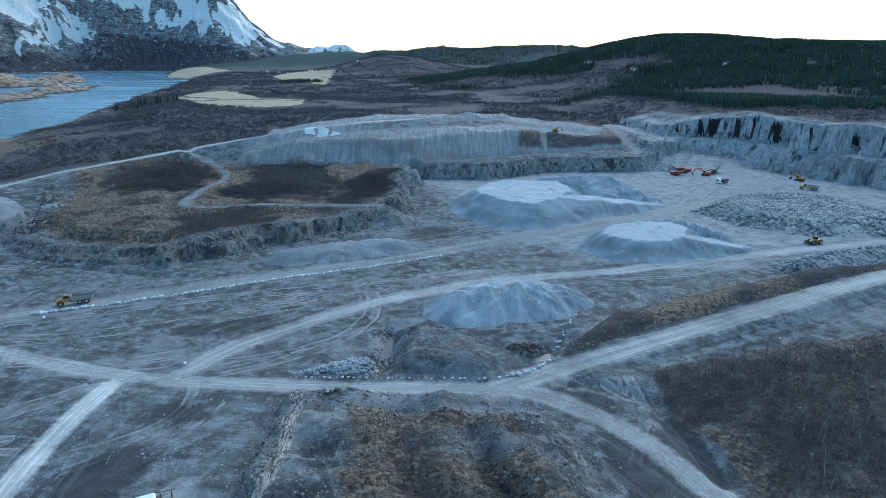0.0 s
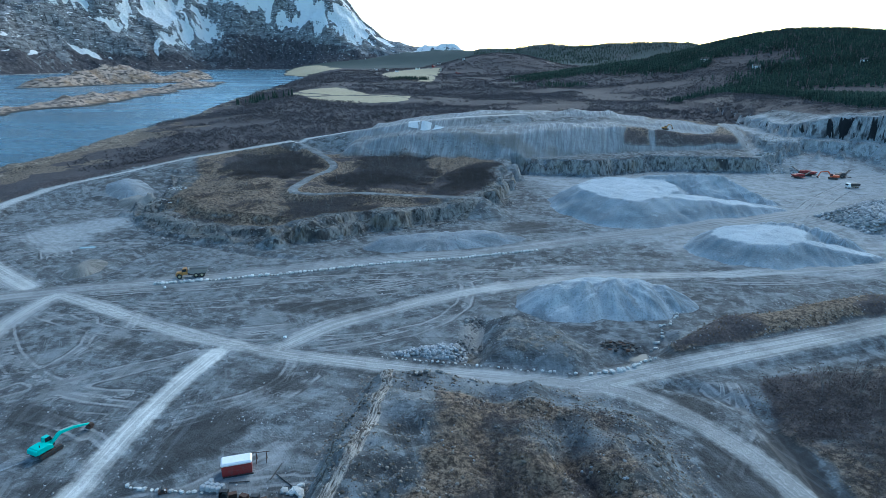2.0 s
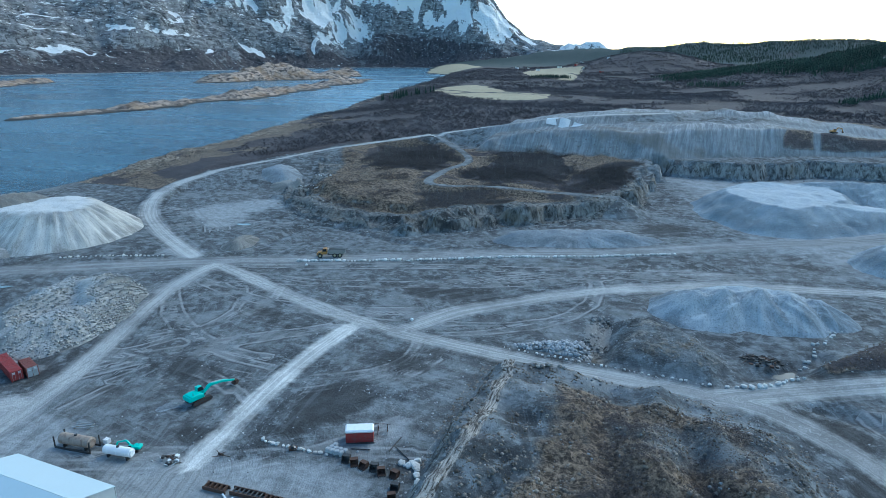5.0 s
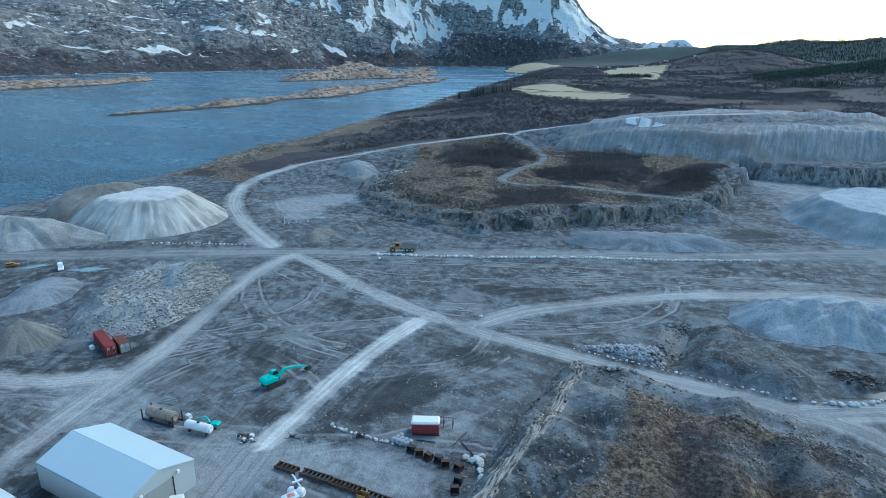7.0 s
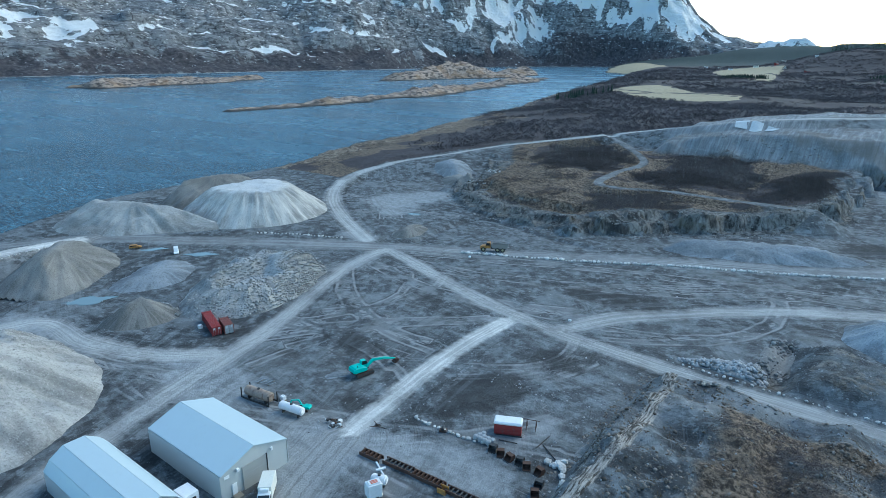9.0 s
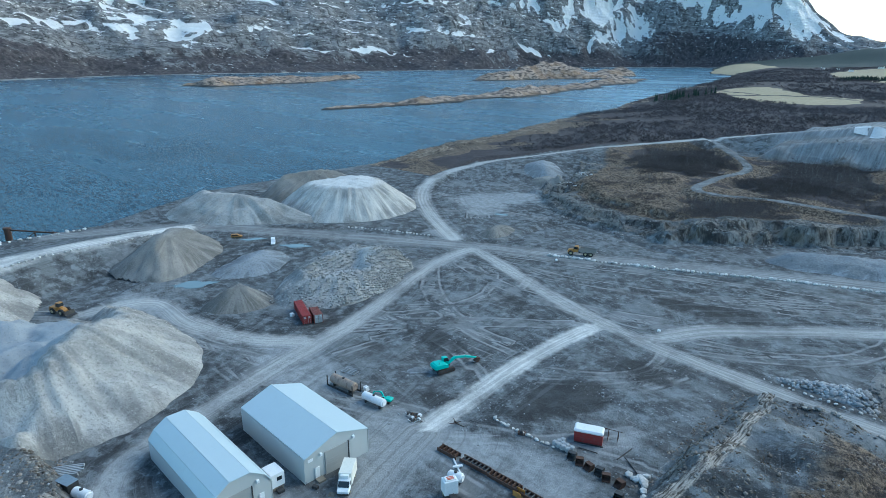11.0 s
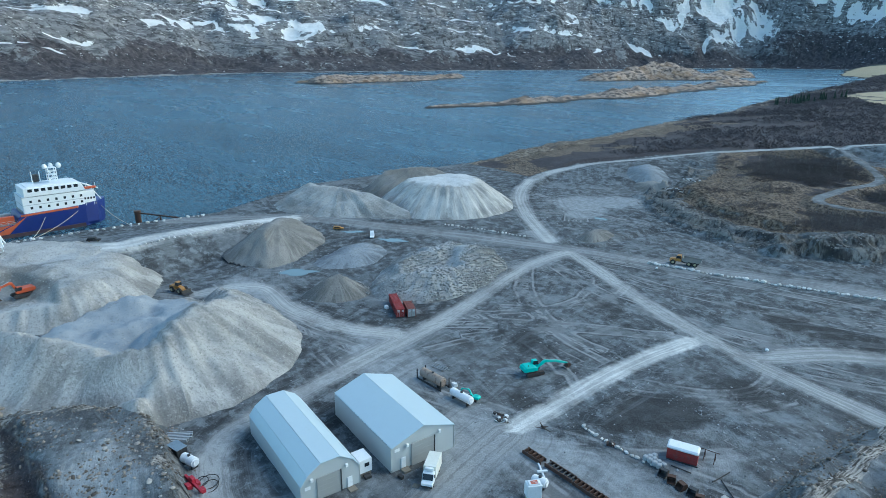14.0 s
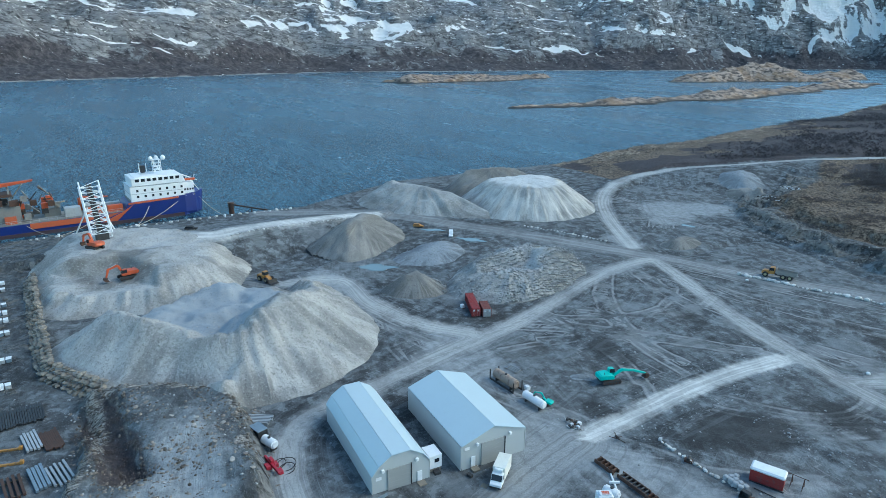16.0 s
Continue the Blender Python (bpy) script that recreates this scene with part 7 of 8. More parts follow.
# ---- scattered stuff: many small shapes in one mesh ----
def scattered(name, x, y, size, templates, material, label, category, sink=0.0, z=None, tilt=0.0, seed=0, tall=None):
    """One mesh of many small shapes, standing on the ground."""
    g = np.random.default_rng(seed)
    n = len(x)
    z = terrain(x, y) if z is None else z
    pick = g.integers(0, len(templates), n)
    ang = g.uniform(0, 6.283, n)
    tx, ty = g.uniform(-tilt, tilt, n), g.uniform(-tilt, tilt, n)
    tall = np.ones(n) if tall is None else tall
    vs, fs, base = [], [], 0
    for k, (v, f) in enumerate(templates):
        i = np.nonzero(pick == k)[0]
        if not len(i):
            continue
        c, s = np.cos(ang[i])[:, None], np.sin(ang[i])[:, None]
        vx, vy, vz = v[None, :, 0] * c - v[None, :, 1] * s, v[None, :, 0] * s + v[None, :, 1] * c, v[None, :, 2] * tall[i][:, None]
        vx, vy = vx + vz * tx[i][:, None], vy + vz * ty[i][:, None]
        p = np.stack([vx, vy, vz], -1) * size[i][:, None, None] + np.stack([x[i], y[i], z[i] - sink * size[i]], -1)[:, None]
        vs.append(p.reshape(-1, 3))
        fs.append((f[None] + (np.arange(len(i)) * len(v))[:, None, None] + base).reshape(-1, 3))
        base += len(i) * len(v)
    v, f = np.concatenate(vs), np.concatenate(fs)
    me = bpy.data.meshes.new(name)
    me.vertices.add(len(v))
    me.vertices.foreach_set("co", v.astype(np.float32).ravel())
    me.loops.add(len(f) * 3)
    me.loops.foreach_set("vertex_index", f.astype(np.int32).ravel())
    me.polygons.add(len(f))
    me.polygons.foreach_set("loop_start", np.arange(0, len(f) * 3, 3, dtype=np.int32))
    me.materials.append(material)
    me.update(calc_edges=True)
    return tagged(new(name, me), label, category, kind="stuff")


def chip_template(seed):
    """A stone of few faces."""
    g = np.random.default_rng(seed)
    v = np.array([(1, 0, 0), (-1, 0, 0), (0, 1, 0), (0, -1, 0), (0, 0, 0.8), (0, 0, -0.6), (0.6, 0.6, 0.4), (-0.6, -0.5, 0.45)]) * 0.5
    v = v * g.uniform(0.75, 1.2, (8, 1))
    f = np.array([(4, 6, 0), (4, 2, 6), (6, 2, 0), (4, 1, 2), (4, 7, 1), (4, 3, 7), (7, 3, 1), (4, 0, 3), (5, 0, 2), (5, 2, 1), (5, 1, 3), (5, 3, 0)])
    return v, f


def shrub_template(seed, blades=9):
    """A bare bush: thin stems that fan out."""
    g = np.random.default_rng(seed)
    vs, fs = [], []
    for k in range(blades):
        a, lean, h = g.uniform(0, 6.283), g.uniform(0.08, 0.75), g.uniform(0.5, 1.05)
        d = np.array([math.cos(a), math.sin(a)])
        foot, top = d * g.uniform(0.0, 0.2), d * lean
        w = np.array([-d[1], d[0]]) * g.uniform(0.02, 0.05)
        b = len(vs)
        vs += [(*foot, 0), (*(top + w), h * g.uniform(0.75, 1)), (*(top - w * 0.6), h)]
        fs += [(b, b + 1, b + 2)]
    return np.array(vs), np.array(fs)


def clump_template(seed, n=14, fine=1.0):
    """A fuzzy domed bush of small twig sprays."""
    g = np.random.default_rng(seed)
    vs, fs = [], []
    for k in range(n):
        a, r = g.uniform(0, 6.283), 0.5 * math.sqrt(g.random())
        c = np.array((r * math.cos(a), r * math.sin(a), (0.55 - 0.9 * r * r) * g.uniform(0.35, 1.0)))
        d = g.normal(size=3) * np.array((1, 1, 0.8))
        d /= np.linalg.norm(d)
        e = np.cross(d, g.normal(size=3))
        e /= np.linalg.norm(e)
        l, w = g.uniform(0.10, 0.22) * fine, g.uniform(0.03, 0.08) * fine
        b = len(vs)
        vs += [tuple(c - d * l), tuple(c + d * l * 0.6 + e * w), tuple(c + d * l - e * w)]
        fs.append((b, b + 1, b + 2))
    return np.array(vs), np.array(fs)


def birch_template(seed):
    """A bare birch: bent tapered trunk, limbs and fine twigs."""
    g = np.random.default_rng(seed)
    vs, fs = [], []

    def limb(p, q, r0, r1):
        p, q = np.array(p), np.array(q)
        d = (q - p) / np.linalg.norm(q - p)
        u = np.cross(d, (0.3, 0.9, 0.1))
        u /= np.linalg.norm(u)
        w = np.cross(d, u)
        b = len(vs)
        for c, r in ((p, r0), (q, r1)):
            for k in range(3):
                vs.append(tuple(c + r * (u * math.cos(k * 2.094) + w * math.sin(k * 2.094))))
        for k in range(3):
            j = (k + 1) % 3
            fs.extend([(b + k, b + j, b + 3 + j), (b + k, b + 3 + j, b + 3 + k)])

    p = np.array((0.0, 0, 0))
    bend = g.uniform(-0.06, 0.06, 2)
    for k in range(4):
        q = p + np.array((bend[0] + g.uniform(-0.05, 0.05), bend[1] + g.uniform(-0.05, 0.05), 0.25))
        limb(p, q, 0.020 - 0.0042 * k, 0.016 - 0.0042 * k)
        for j in range(1 + k):
            a = g.uniform(0, 6.283)
            o = p + (q - p) * g.random()
            t = o + np.array((math.cos(a) * 0.13, math.sin(a) * 0.13, g.uniform(0.14, 0.28))) * (1 - 0.12 * k)
            if k:
                limb(o, t, 0.006, 0.003)
                for m in range(2):
                    limb(o + (t - o) * g.uniform(0.3, 1), t + np.array((g.uniform(-0.14, 0.14), g.uniform(-0.14, 0.14), g.uniform(0, 0.14))), 0.0035, 0.0015)
        p = q
    return np.array(vs), np.array(fs)


def spruce_template(seed, tiers=4, n=6):
    """A narrow spruce: ragged skirts of boughs."""
    g = np.random.default_rng(seed)
    vs, fs = [], []
    for k in range(tiers):
        z0, z1 = 0.06 + 0.84 * k / tiers, min(1.0, 0.40 + 0.84 * k / tiers)
        r = 0.22 * (1 - 0.86 * k / tiers)
        b = len(vs)
        vs.append((g.uniform(-0.01, 0.01), g.uniform(-0.01, 0.01), 1.0 if k == tiers - 1 else z1))
        for j in range(n):
            a = 6.283 * (j + g.uniform(-0.25, 0.25)) / n
            rr = r * g.uniform(0.55, 1.2)
            vs.append((rr * math.cos(a), rr * math.sin(a), z0 + g.uniform(-0.04, 0.05)))
        fs += [(b, b + 1 + j, b + 1 + (j + 1) % n) for j in range(n)]
    return np.array(vs), np.array(fs)


def growth(name, lo, hi):
    m = Mat(name, 0.95)
    m.bsdf.inputs["Specular IOR Level"].default_value = 0.1
    c = m.mix(m.island(), lo, hi)
    n = m.noise(m.pos(), 0.02, 4)
    m.color(m.mix(m.ramp(n, 0.4, 0.65, 0, 0.55), c, tuple(v * 0.5 for v in lo)))
    return m.m


BRUSH = growth("bare_brush_twigs", (0.088, 0.074, 0.072), (0.205, 0.172, 0.162))
VALLEY_BRUSH = growth("bare_birch_scrub", (0.092, 0.081, 0.086), (0.150, 0.131, 0.136))
BIRCH = growth("bare_birch_bark", (0.13, 0.12, 0.115), (0.31, 0.29, 0.28))
STRAW = growth("dry_grass_blades", (0.10, 0.07, 0.04), (0.26, 0.19, 0.11))
SPRUCE = growth("spruce_needles", (0.022, 0.040, 0.032), (0.046, 0.078, 0.058))
CHIPS = [chip_template(900 + k) for k in range(6)]
SHRUBS = [shrub_template(700 + k) for k in range(8)]
MID_CLUMPS = [clump_template(820 + k, 26, 0.62) for k in range(6)]
FINE_CLUMPS = [clump_template(800 + k, 44, 0.5) for k in range(6)]
CLUMPS = [clump_template(780 + k) for k in range(8)]
BIRCHES = [birch_template(720 + k) for k in range(6)]
SPRUCES = [spruce_template(740 + k) for k in range(6)]
FAR_SPRUCES = [spruce_template(760 + k, 3, 5) for k in range(6)]


def spots(n, x0, x1, y0, y1, keep, seed):
    g = np.random.default_rng(seed)
    x, y = g.uniform(x0, x1, n), g.uniform(y0, y1, n)
    k = keep(x, y, g)
    return x[k], y[k], g


def off_roads(x, y, margin=1.15):
    u = np.full(x.shape, 50.0)
    for path, half, _ in ROADS:
        u = np.minimum(u, along(x, y, path)[0] / half)
    return u > margin


# rock piles
PALE_RUBBLE = rubble_material("pale_blasted_rock", (0.20, 0.21, 0.22), (0.52, 0.53, 0.54))


def rock_pile(name, poly, cap, count, lo, hi, material, label, seed):
    base = heap(name + "_core", poly, cap, 0.5, DARK_RUBBLE, label, 1.2, seed, category="rock pile", group="blasted rock piles")
    x, y, g = spots(count, min(q[0] for q in poly), max(q[0] for q in poly), min(q[1] for q in poly), max(q[1] for q in poly), lambda x, y, g: sdf(x, y, poly) > -0.5, seed)
    d = np.clip(sdf(x, y, poly), 0, None)
    z = terrain(x, y) + soft_cap(d * 0.5, cap, 1.2)
    size = lo + (hi - lo) * g.random(len(x)) ** 2.2
    scattered(name, x, y, size, CHIPS, material, label, "rock pile", 0.1, z, 0.4, seed)


rock_pile("rock_pile", [(128, 309), (138, 280), (164, 262), (200, 262), (225, 285), (215, 335), (190, 345), (160, 340)], 5.0, 6500, 0.8, 3.4, RUBBLE, "wide pile of blasted grey rock in the quarry", 600)
rock_pile("rock_pile", [(123, 222), (127, 213), (173, 227), (200, 240), (195, 250), (152, 238)], 3.5, 2600, 0.8, 2.6, RUBBLE, "bank of blasted grey rock beside the inner road", 610)
rock_pile("rock_pile", [(-38, 138), (-17, 138), (-17, 146), (-24, 146)], 1.3, 520, 0.7, 2.0, PALE_RUBBLE, "heap of pale boulders beside the cross road", 620)
rock_pile("rock_pile", [(-20, 146), (-15, 147), (-14, 165), (-20, 164)], 2.0, 260, 0.4, 1.6, DARK_RUBBLE, "dark broken rock spilling into a hollow", 630)
rock_pile("rock_pile", [(140, 446), (158, 452), (170, 440), (162, 424), (146, 432)], 6.0, 900, 0.8, 3.0, RUBBLE, "fresh rock fall at the corner of the pit", 640)



def heap_top(x, y):
    """The heights of heaps at many places."""
    z = np.full(x.shape, -99.0)
    for xs, ys, zs in TOPS:
        i, j = np.searchsorted(ys, y) - 1, np.searchsorted(xs, x) - 1
        ok = (i > 0) & (i < len(ys) - 1) & (j > 0) & (j < len(xs) - 1)
        z[ok] = np.maximum(z[ok], zs[i[ok], j[ok]])
    return z


def stones_on(x0, x1, y0, y1, count, lo, hi, power, material, label, seed, keep):
    x, y, g = spots(count, x0, x1, y0, y1, keep, seed)
    z = heap_top(x, y)
    k = z > terrain(x, y) + 0.3
    x, y, z = x[k], y[k], z[k]
    scattered("rubble", x, y, lo + (hi - lo) * g.random(len(x)) ** power, CHIPS, material, label, "rubble", 0.05, z, 0.4, seed + 1)


COARSE = [(-167, 83), (-147, 80), (-136, 95), (-141, 110), (-152, 136), (-176, 134), (-186, 116)]
PALE_CHIPS = rubble_material("pale_loose_stones", (0.36, 0.35, 0.335), (0.52, 0.51, 0.49))
HEAP_CHIPS = rubble_material("pale_heap_stones", (0.20, 0.205, 0.205), (0.44, 0.44, 0.43))
stones_on(-188, -134, 78, 138, 15000, 0.25, 1.0, 2.2, HEAP_CHIPS, "pale broken stones covering the coarse rock heap", 644, lambda x, y, g: sdf(x, y, COARSE) > -2)
stones_on(-200, -108, -30, 58, 5000, 0.15, 0.6, 3.0, PALE_CHIPS, "loose pale stones on the crushed stone stockpile", 646, lambda x, y, g: g.random(len(x)) < smooth(0.0, 0.35, fbm(x, y, 14, 3, 70)) + 0.15)

# broken rock along the foot of the faces and on the banks
def face_foot(x, y, g):
    a = sdf(x, y, PLATEAU)
    b = sdf(x, y, BENCH)
    c = sdf(x, y, WALL_LOW)
    ok = ((a > -5) & (a < 14) & (y < 320)) | ((b > -6) & (b < 5) & (y < 460)) | ((c > -6) & (c < 26) & (y < 520) & (y > 255))
    return ok & (g.random(len(x)) < 0.85) & off_roads(x, y)


x, y, g = spots(90000, -210, 300, 205, 520, face_foot, 650)
scattered("rubble", x, y, 0.3 + 1.5 * g.random(len(x)) ** 4, CHIPS, DARK_RUBBLE, "broken grey rock strewn below the quarry faces", "rubble", 0.1, None, 0.4, 651)


def strewn(x, y, g):
    near_mound = np.abs(sdf(x, y, MOUND) - 2) < 9
    knoll = sdf(x, y, KNOLL) > -3
    bank = np.abs(sdf(x, y, BANK)) < 5
    pale = along(x, y, PALE)[0]
    strip = (pale > 3.2) & (pale < 8)
    ridge = along(x, y, [(-64, 104), (-40, 108)])[0] < 2.5
    hump = sdf(x, y, HUMP) > -3
    on_mound = (sdf(x, y, MOUND) > 3) & (fbm(x, y, 12, 3, 74) > -0.1)
    p = np.where(near_mound | knoll, 0.30, 0.0) + on_mound * 0.3 + bank * 0.3 + strip * 0.35 + ridge * 0.9 + hump * 0.35 + 0.035
    return (g.random(len(x)) < p) & off_roads(x, y)


x, y, g = spots(150000, -210, 110, -30, 215, strewn, 660)
scattered("rubble", x, y, 0.12 + 0.75 * g.random(len(x)) ** 5, CHIPS, RUBBLE, "loose grey stones strewn over the quarry floor", "rubble", 0.1, None, 0.4, 661)

# bare brush
def brush_near(x, y, g):
    e = smooth(-1, 16, sdf(x, y, BRUSH_EAST) + fbm(x, y, 16, 3, 77) * 12) * 0.8
    t = np.zeros(len(x))
    for poly in THICKETS:
        t = np.maximum(t, smooth(-4, 7, sdf(x, y, poly) + fbm(x, y, 18, 4, 78) * 14))
    m = smooth(4, 9, sdf(x, y, MOUND)) * smooth(0.15, 0.4, fbm(x, y, 14, 3, 79)) * 0.5
    moor = smooth(8, 20, sdf(x, y, PLATEAU)) * smooth(0.2, 0.4, fbm(x, y, 15, 3, 80)) * 0.35 * (y < 392)
    dell = smooth(2, 6, sdf(x, y, MOUND)) * np.maximum(np.exp(-((x + 4 + (y - 95) * 0.12) / 5.5) ** 2), np.exp(-((x - 10 + (y - 95) * 0.12) / 3.5) ** 2)) * smooth(114, 106, y + fbm(x, y, 9, 3, 76) * 6) * smooth(-0.4, 0.1, fbm(x, y, 7, 3, 75)) * 0.9
    m = np.maximum(m * 0.6, dell)
    return (g.random(len(x)) < np.maximum.reduce([e, t, m, moor])) & off_roads(x, y, 1.5)


MOUND_STONE = rubble_material("brown_grey_stones", (0.075, 0.060, 0.048), (0.30, 0.26, 0.225))
x, y, g = spots(16000, -140, -66, -32, 18, lambda x, y, g: (sdf(x, y, KNOLL) > -2) & (g.random(len(x)) < smooth(-0.35, 0.3, fbm(x, y, 9, 4, 72)) * 0.9 + 0.08), 666)
scattered("rubble", x, y, 0.14 + 1.0 * g.random(len(x)) ** 4, CHIPS, MOUND_STONE, "brown and grey stones strewn over the knoll", "rubble", 0.15, None, 0.5, 667)
x, y, g = spots(1500, -140, -80, -32, 18, lambda x, y, g: along(x, y, CLEFT)[0] + fbm(x, y, 6, 3, 71) * 3 < 4.0, 662)
scattered("brush", x, y, g.uniform(0.9, 2.2, len(x)), FINE_CLUMPS, BRUSH, "dark bare bushes in the cleft of the knoll", "brush", 0.05, None, 0.2, 663)
x, y, g = spots(26000, -42, 42, 56, 130, lambda x, y, g: (sdf(x, y, MOUND) > -3) & (g.random(len(x)) < smooth(-0.35, 0.3, fbm(x, y, 11, 4, 73)) * 0.9 + 0.08), 664)
scattered("rubble", x, y, 0.16 + 0.9 * g.random(len(x)) ** 3.5, CHIPS, MOUND_STONE, "brown and grey stones strewn over the mound", "rubble", 0.15, None, 0.5, 665)


x, y, g = spots(40000, 46, 260, 60, 240, brush_near, 670)
scattered("brush", x, y, g.uniform(1.2, 3.0, len(x)), MID_CLUMPS, BRUSH, "dense bare brown brush on the hillside", "brush", 0.05, None, 0.2, 671)
x, y, g = spots(9000, -36, 40, 60, 128, brush_near, 668)
scattered("brush", x, y, g.uniform(0.9, 2.2, len(x)), FINE_CLUMPS, BRUSH, "low dark bare bushes in the dells of the mound", "brush", 0.05, None, 0.2, 669)
x, y, g = spots(66000, -215, 0, 225, 410, brush_near, 672)
scattered("brush", x, y, g.uniform(1.2, 3.2, len(x)), MID_CLUMPS, BRUSH, "dark bare thickets on the moor", "brush", 0.05, None, 0.2, 673)
x, y, g = spots(1500, 50, 240, 60, 235, lambda x, y, g: (sdf(x, y, BRUSH_EAST) > 8) & (fbm(x, y, 20, 3, 81) > -0.25), 674)
scattered("birch_thicket", x, y, g.uniform(3.5, 6.5, len(x)), BIRCHES, BIRCH, "slender bare birches growing in a thicket", "birch", 0.02, None, 0.15, 675)
x, y, g = spots(500, -205, -25, 245, 400, lambda x, y, g: brush_near(x, y, g), 676)
scattered("birch_thicket", x, y, g.uniform(3.0, 5.0, len(x)), BIRCHES, BIRCH, "slender bare birches on the moor", "birch", 0.02, None, 0.15, 677)


def brush_far(x, y, g):
    inland = sdf(x, y, LAND)
    shore = (sdf(x, y, [(-262, 250), (-268, 287), (-249, 331), (-227, 377), (-166, 437), (-92, 452), (-60, 600), (-1500, 3000), (-2000, 3000), (-334, 250)]) > 3)
    f = np.zeros(len(x))
    for poly in FIELDS:
        f = np.maximum(f, smooth(-8, 6, sdf(x, y, poly)))
    cover = shore * smooth(45, 95, inland + fbm(x, y, 40, 3, 87) * 36) * smooth(-0.02, 0.10, fbm(x, y, 60, 3, 82) + smooth(40, 120, inland) * 0.45 - 0.10) + (y > 600) * smooth(-0.5, 0.0, fbm(x, y, 90, 3, 83)) + (sdf(x, y, WALL_HIGH) > 34) * 0.7
    return (g.random(len(x)) < cover) & (inland > 12) & (f < 0.5) & (sdf(x, y, DUMP) < -6) & (along(x, y, SHORE)[0] > 8)


x, y, g = spots(52000, -620, 420, 255, 1250, brush_far, 680)
scattered("brush", x, y, g.uniform(3.0, 7.0, len(x)), CLUMPS, VALLEY_BRUSH, "dark bare birch scrub across the valley floor", "brush", 0.05, None, 0.2, 681)
x, y, g = spots(20000, -1100, 900, 1200, 2700, brush_far, 682)
scattered("brush", x, y, g.uniform(8.0, 16.0, len(x)), CLUMPS, VALLEY_BRUSH, "distant bare woodland across the valley", "brush", 0.05, None, 0.2, 683, np.full(len(x), 0.8))


# spruce woods on the hills
def spruce_wood(x, y, g):
    edge = np.where(y < 1350, 228, 228 - (y - 1350) * 0.9)
    right = smooth(-20, 20, x - edge + fbm(x, y, 150, 3, 84) * 80) * (sdf(x, y, [(290, 1250), (330, 1200), (385, 1290), (320, 1350)]) < 0)
    lot = right * smooth(-0.34, -0.16, fbm(x, y, 230, 4, 85)) * ((sdf(x, y, WALL_HIGH) > 70) | (y > 880))
    spot = smooth(0.25, 0.33, fbm(x, y, 200, 3, 86)) * (y > 1250)
    return (g.random(len(x)) < np.maximum(lot, spot * 0.8)) & (sdf(x, y, LAND) > 150) & (sdf(x, y, DUMP) < -40)


x, y, g = spots(34000, 90, 900, 560, 1000, spruce_wood, 690)
scattered("spruce_forest", x, y, g.uniform(6, 11, len(x)), SPRUCES, SPRUCE, "dark green spruce forest above the quarry", "forest", 0.02, None, 0.03, 691)
x, y, g = spots(62000, -420, 1300, 1000, 1750, spruce_wood, 692)
scattered("spruce_forest", x, y, g.uniform(8, 14, len(x)), FAR_SPRUCES, SPRUCE, "dark green spruce forest on the far hills", "forest", 0.02, None, 0.03, 693, np.full(len(x), 0.85))


def far_wood(x, y, g):
    on_hill = np.zeros(len(x))
    for cx, cy, h, sx, sy in HILLS[3:]:
        on_hill = np.maximum(on_hill, np.exp(-((x - cx) / sx) ** 2 - ((y - cy) / sy) ** 2))
    return (g.random(len(x)) < smooth(0.10, 0.35, on_hill + fbm(x, y, 260, 3, 87) * 0.35)) & (sdf(x, y, LAND) > 200)


x, y, g = spots(22000, -500, 1700, 2700, 4400, far_wood, 698)
scattered("spruce_forest", x, y, g.uniform(9, 15, len(x)), FAR_SPRUCES, SPRUCE, "distant dark woods on the hills at the valley head", "forest", 0.02, None, 0.03, 699)
x, y, g = spots(26, -470, -395, 880, 960, lambda x, y, g: sdf(x, y, LAND) > 15, 694)
scattered("spruce_forest", x, y, g.uniform(9, 15, len(x)), SPRUCES, SPRUCE, "small stand of spruces above the shore", "forest", 0.02, None, 0.03, 695)

# dry grass tufts on mound, banks and moor
def tufts(x, y, g):
    a = smooth(4, 8, sdf(x, y, MOUND)) * smooth(0.1, -0.3, fbm(x, y, 14, 3, 79)) + smooth(-1, 3, sdf(x, y, BANK)) + smooth(0, 4, sdf(x, y, BRUSH_EAST)) * 0.5
    b = smooth(8, 18, sdf(x, y, PLATEAU)) * (y < 392) * 0.5
    return (g.random(len(x)) < np.maximum(a, b)) & off_roads(x, y, 1.3)


x, y, g = spots(40000, -205, 130, 60, 400, tufts, 696)
scattered("dry_grass", x, y, g.uniform(0.35, 0.8, len(x)), SHRUBS, STRAW, "tawny dry grass tufts on the banks and moor", "grass", 0.05, None, 0.3, 697)


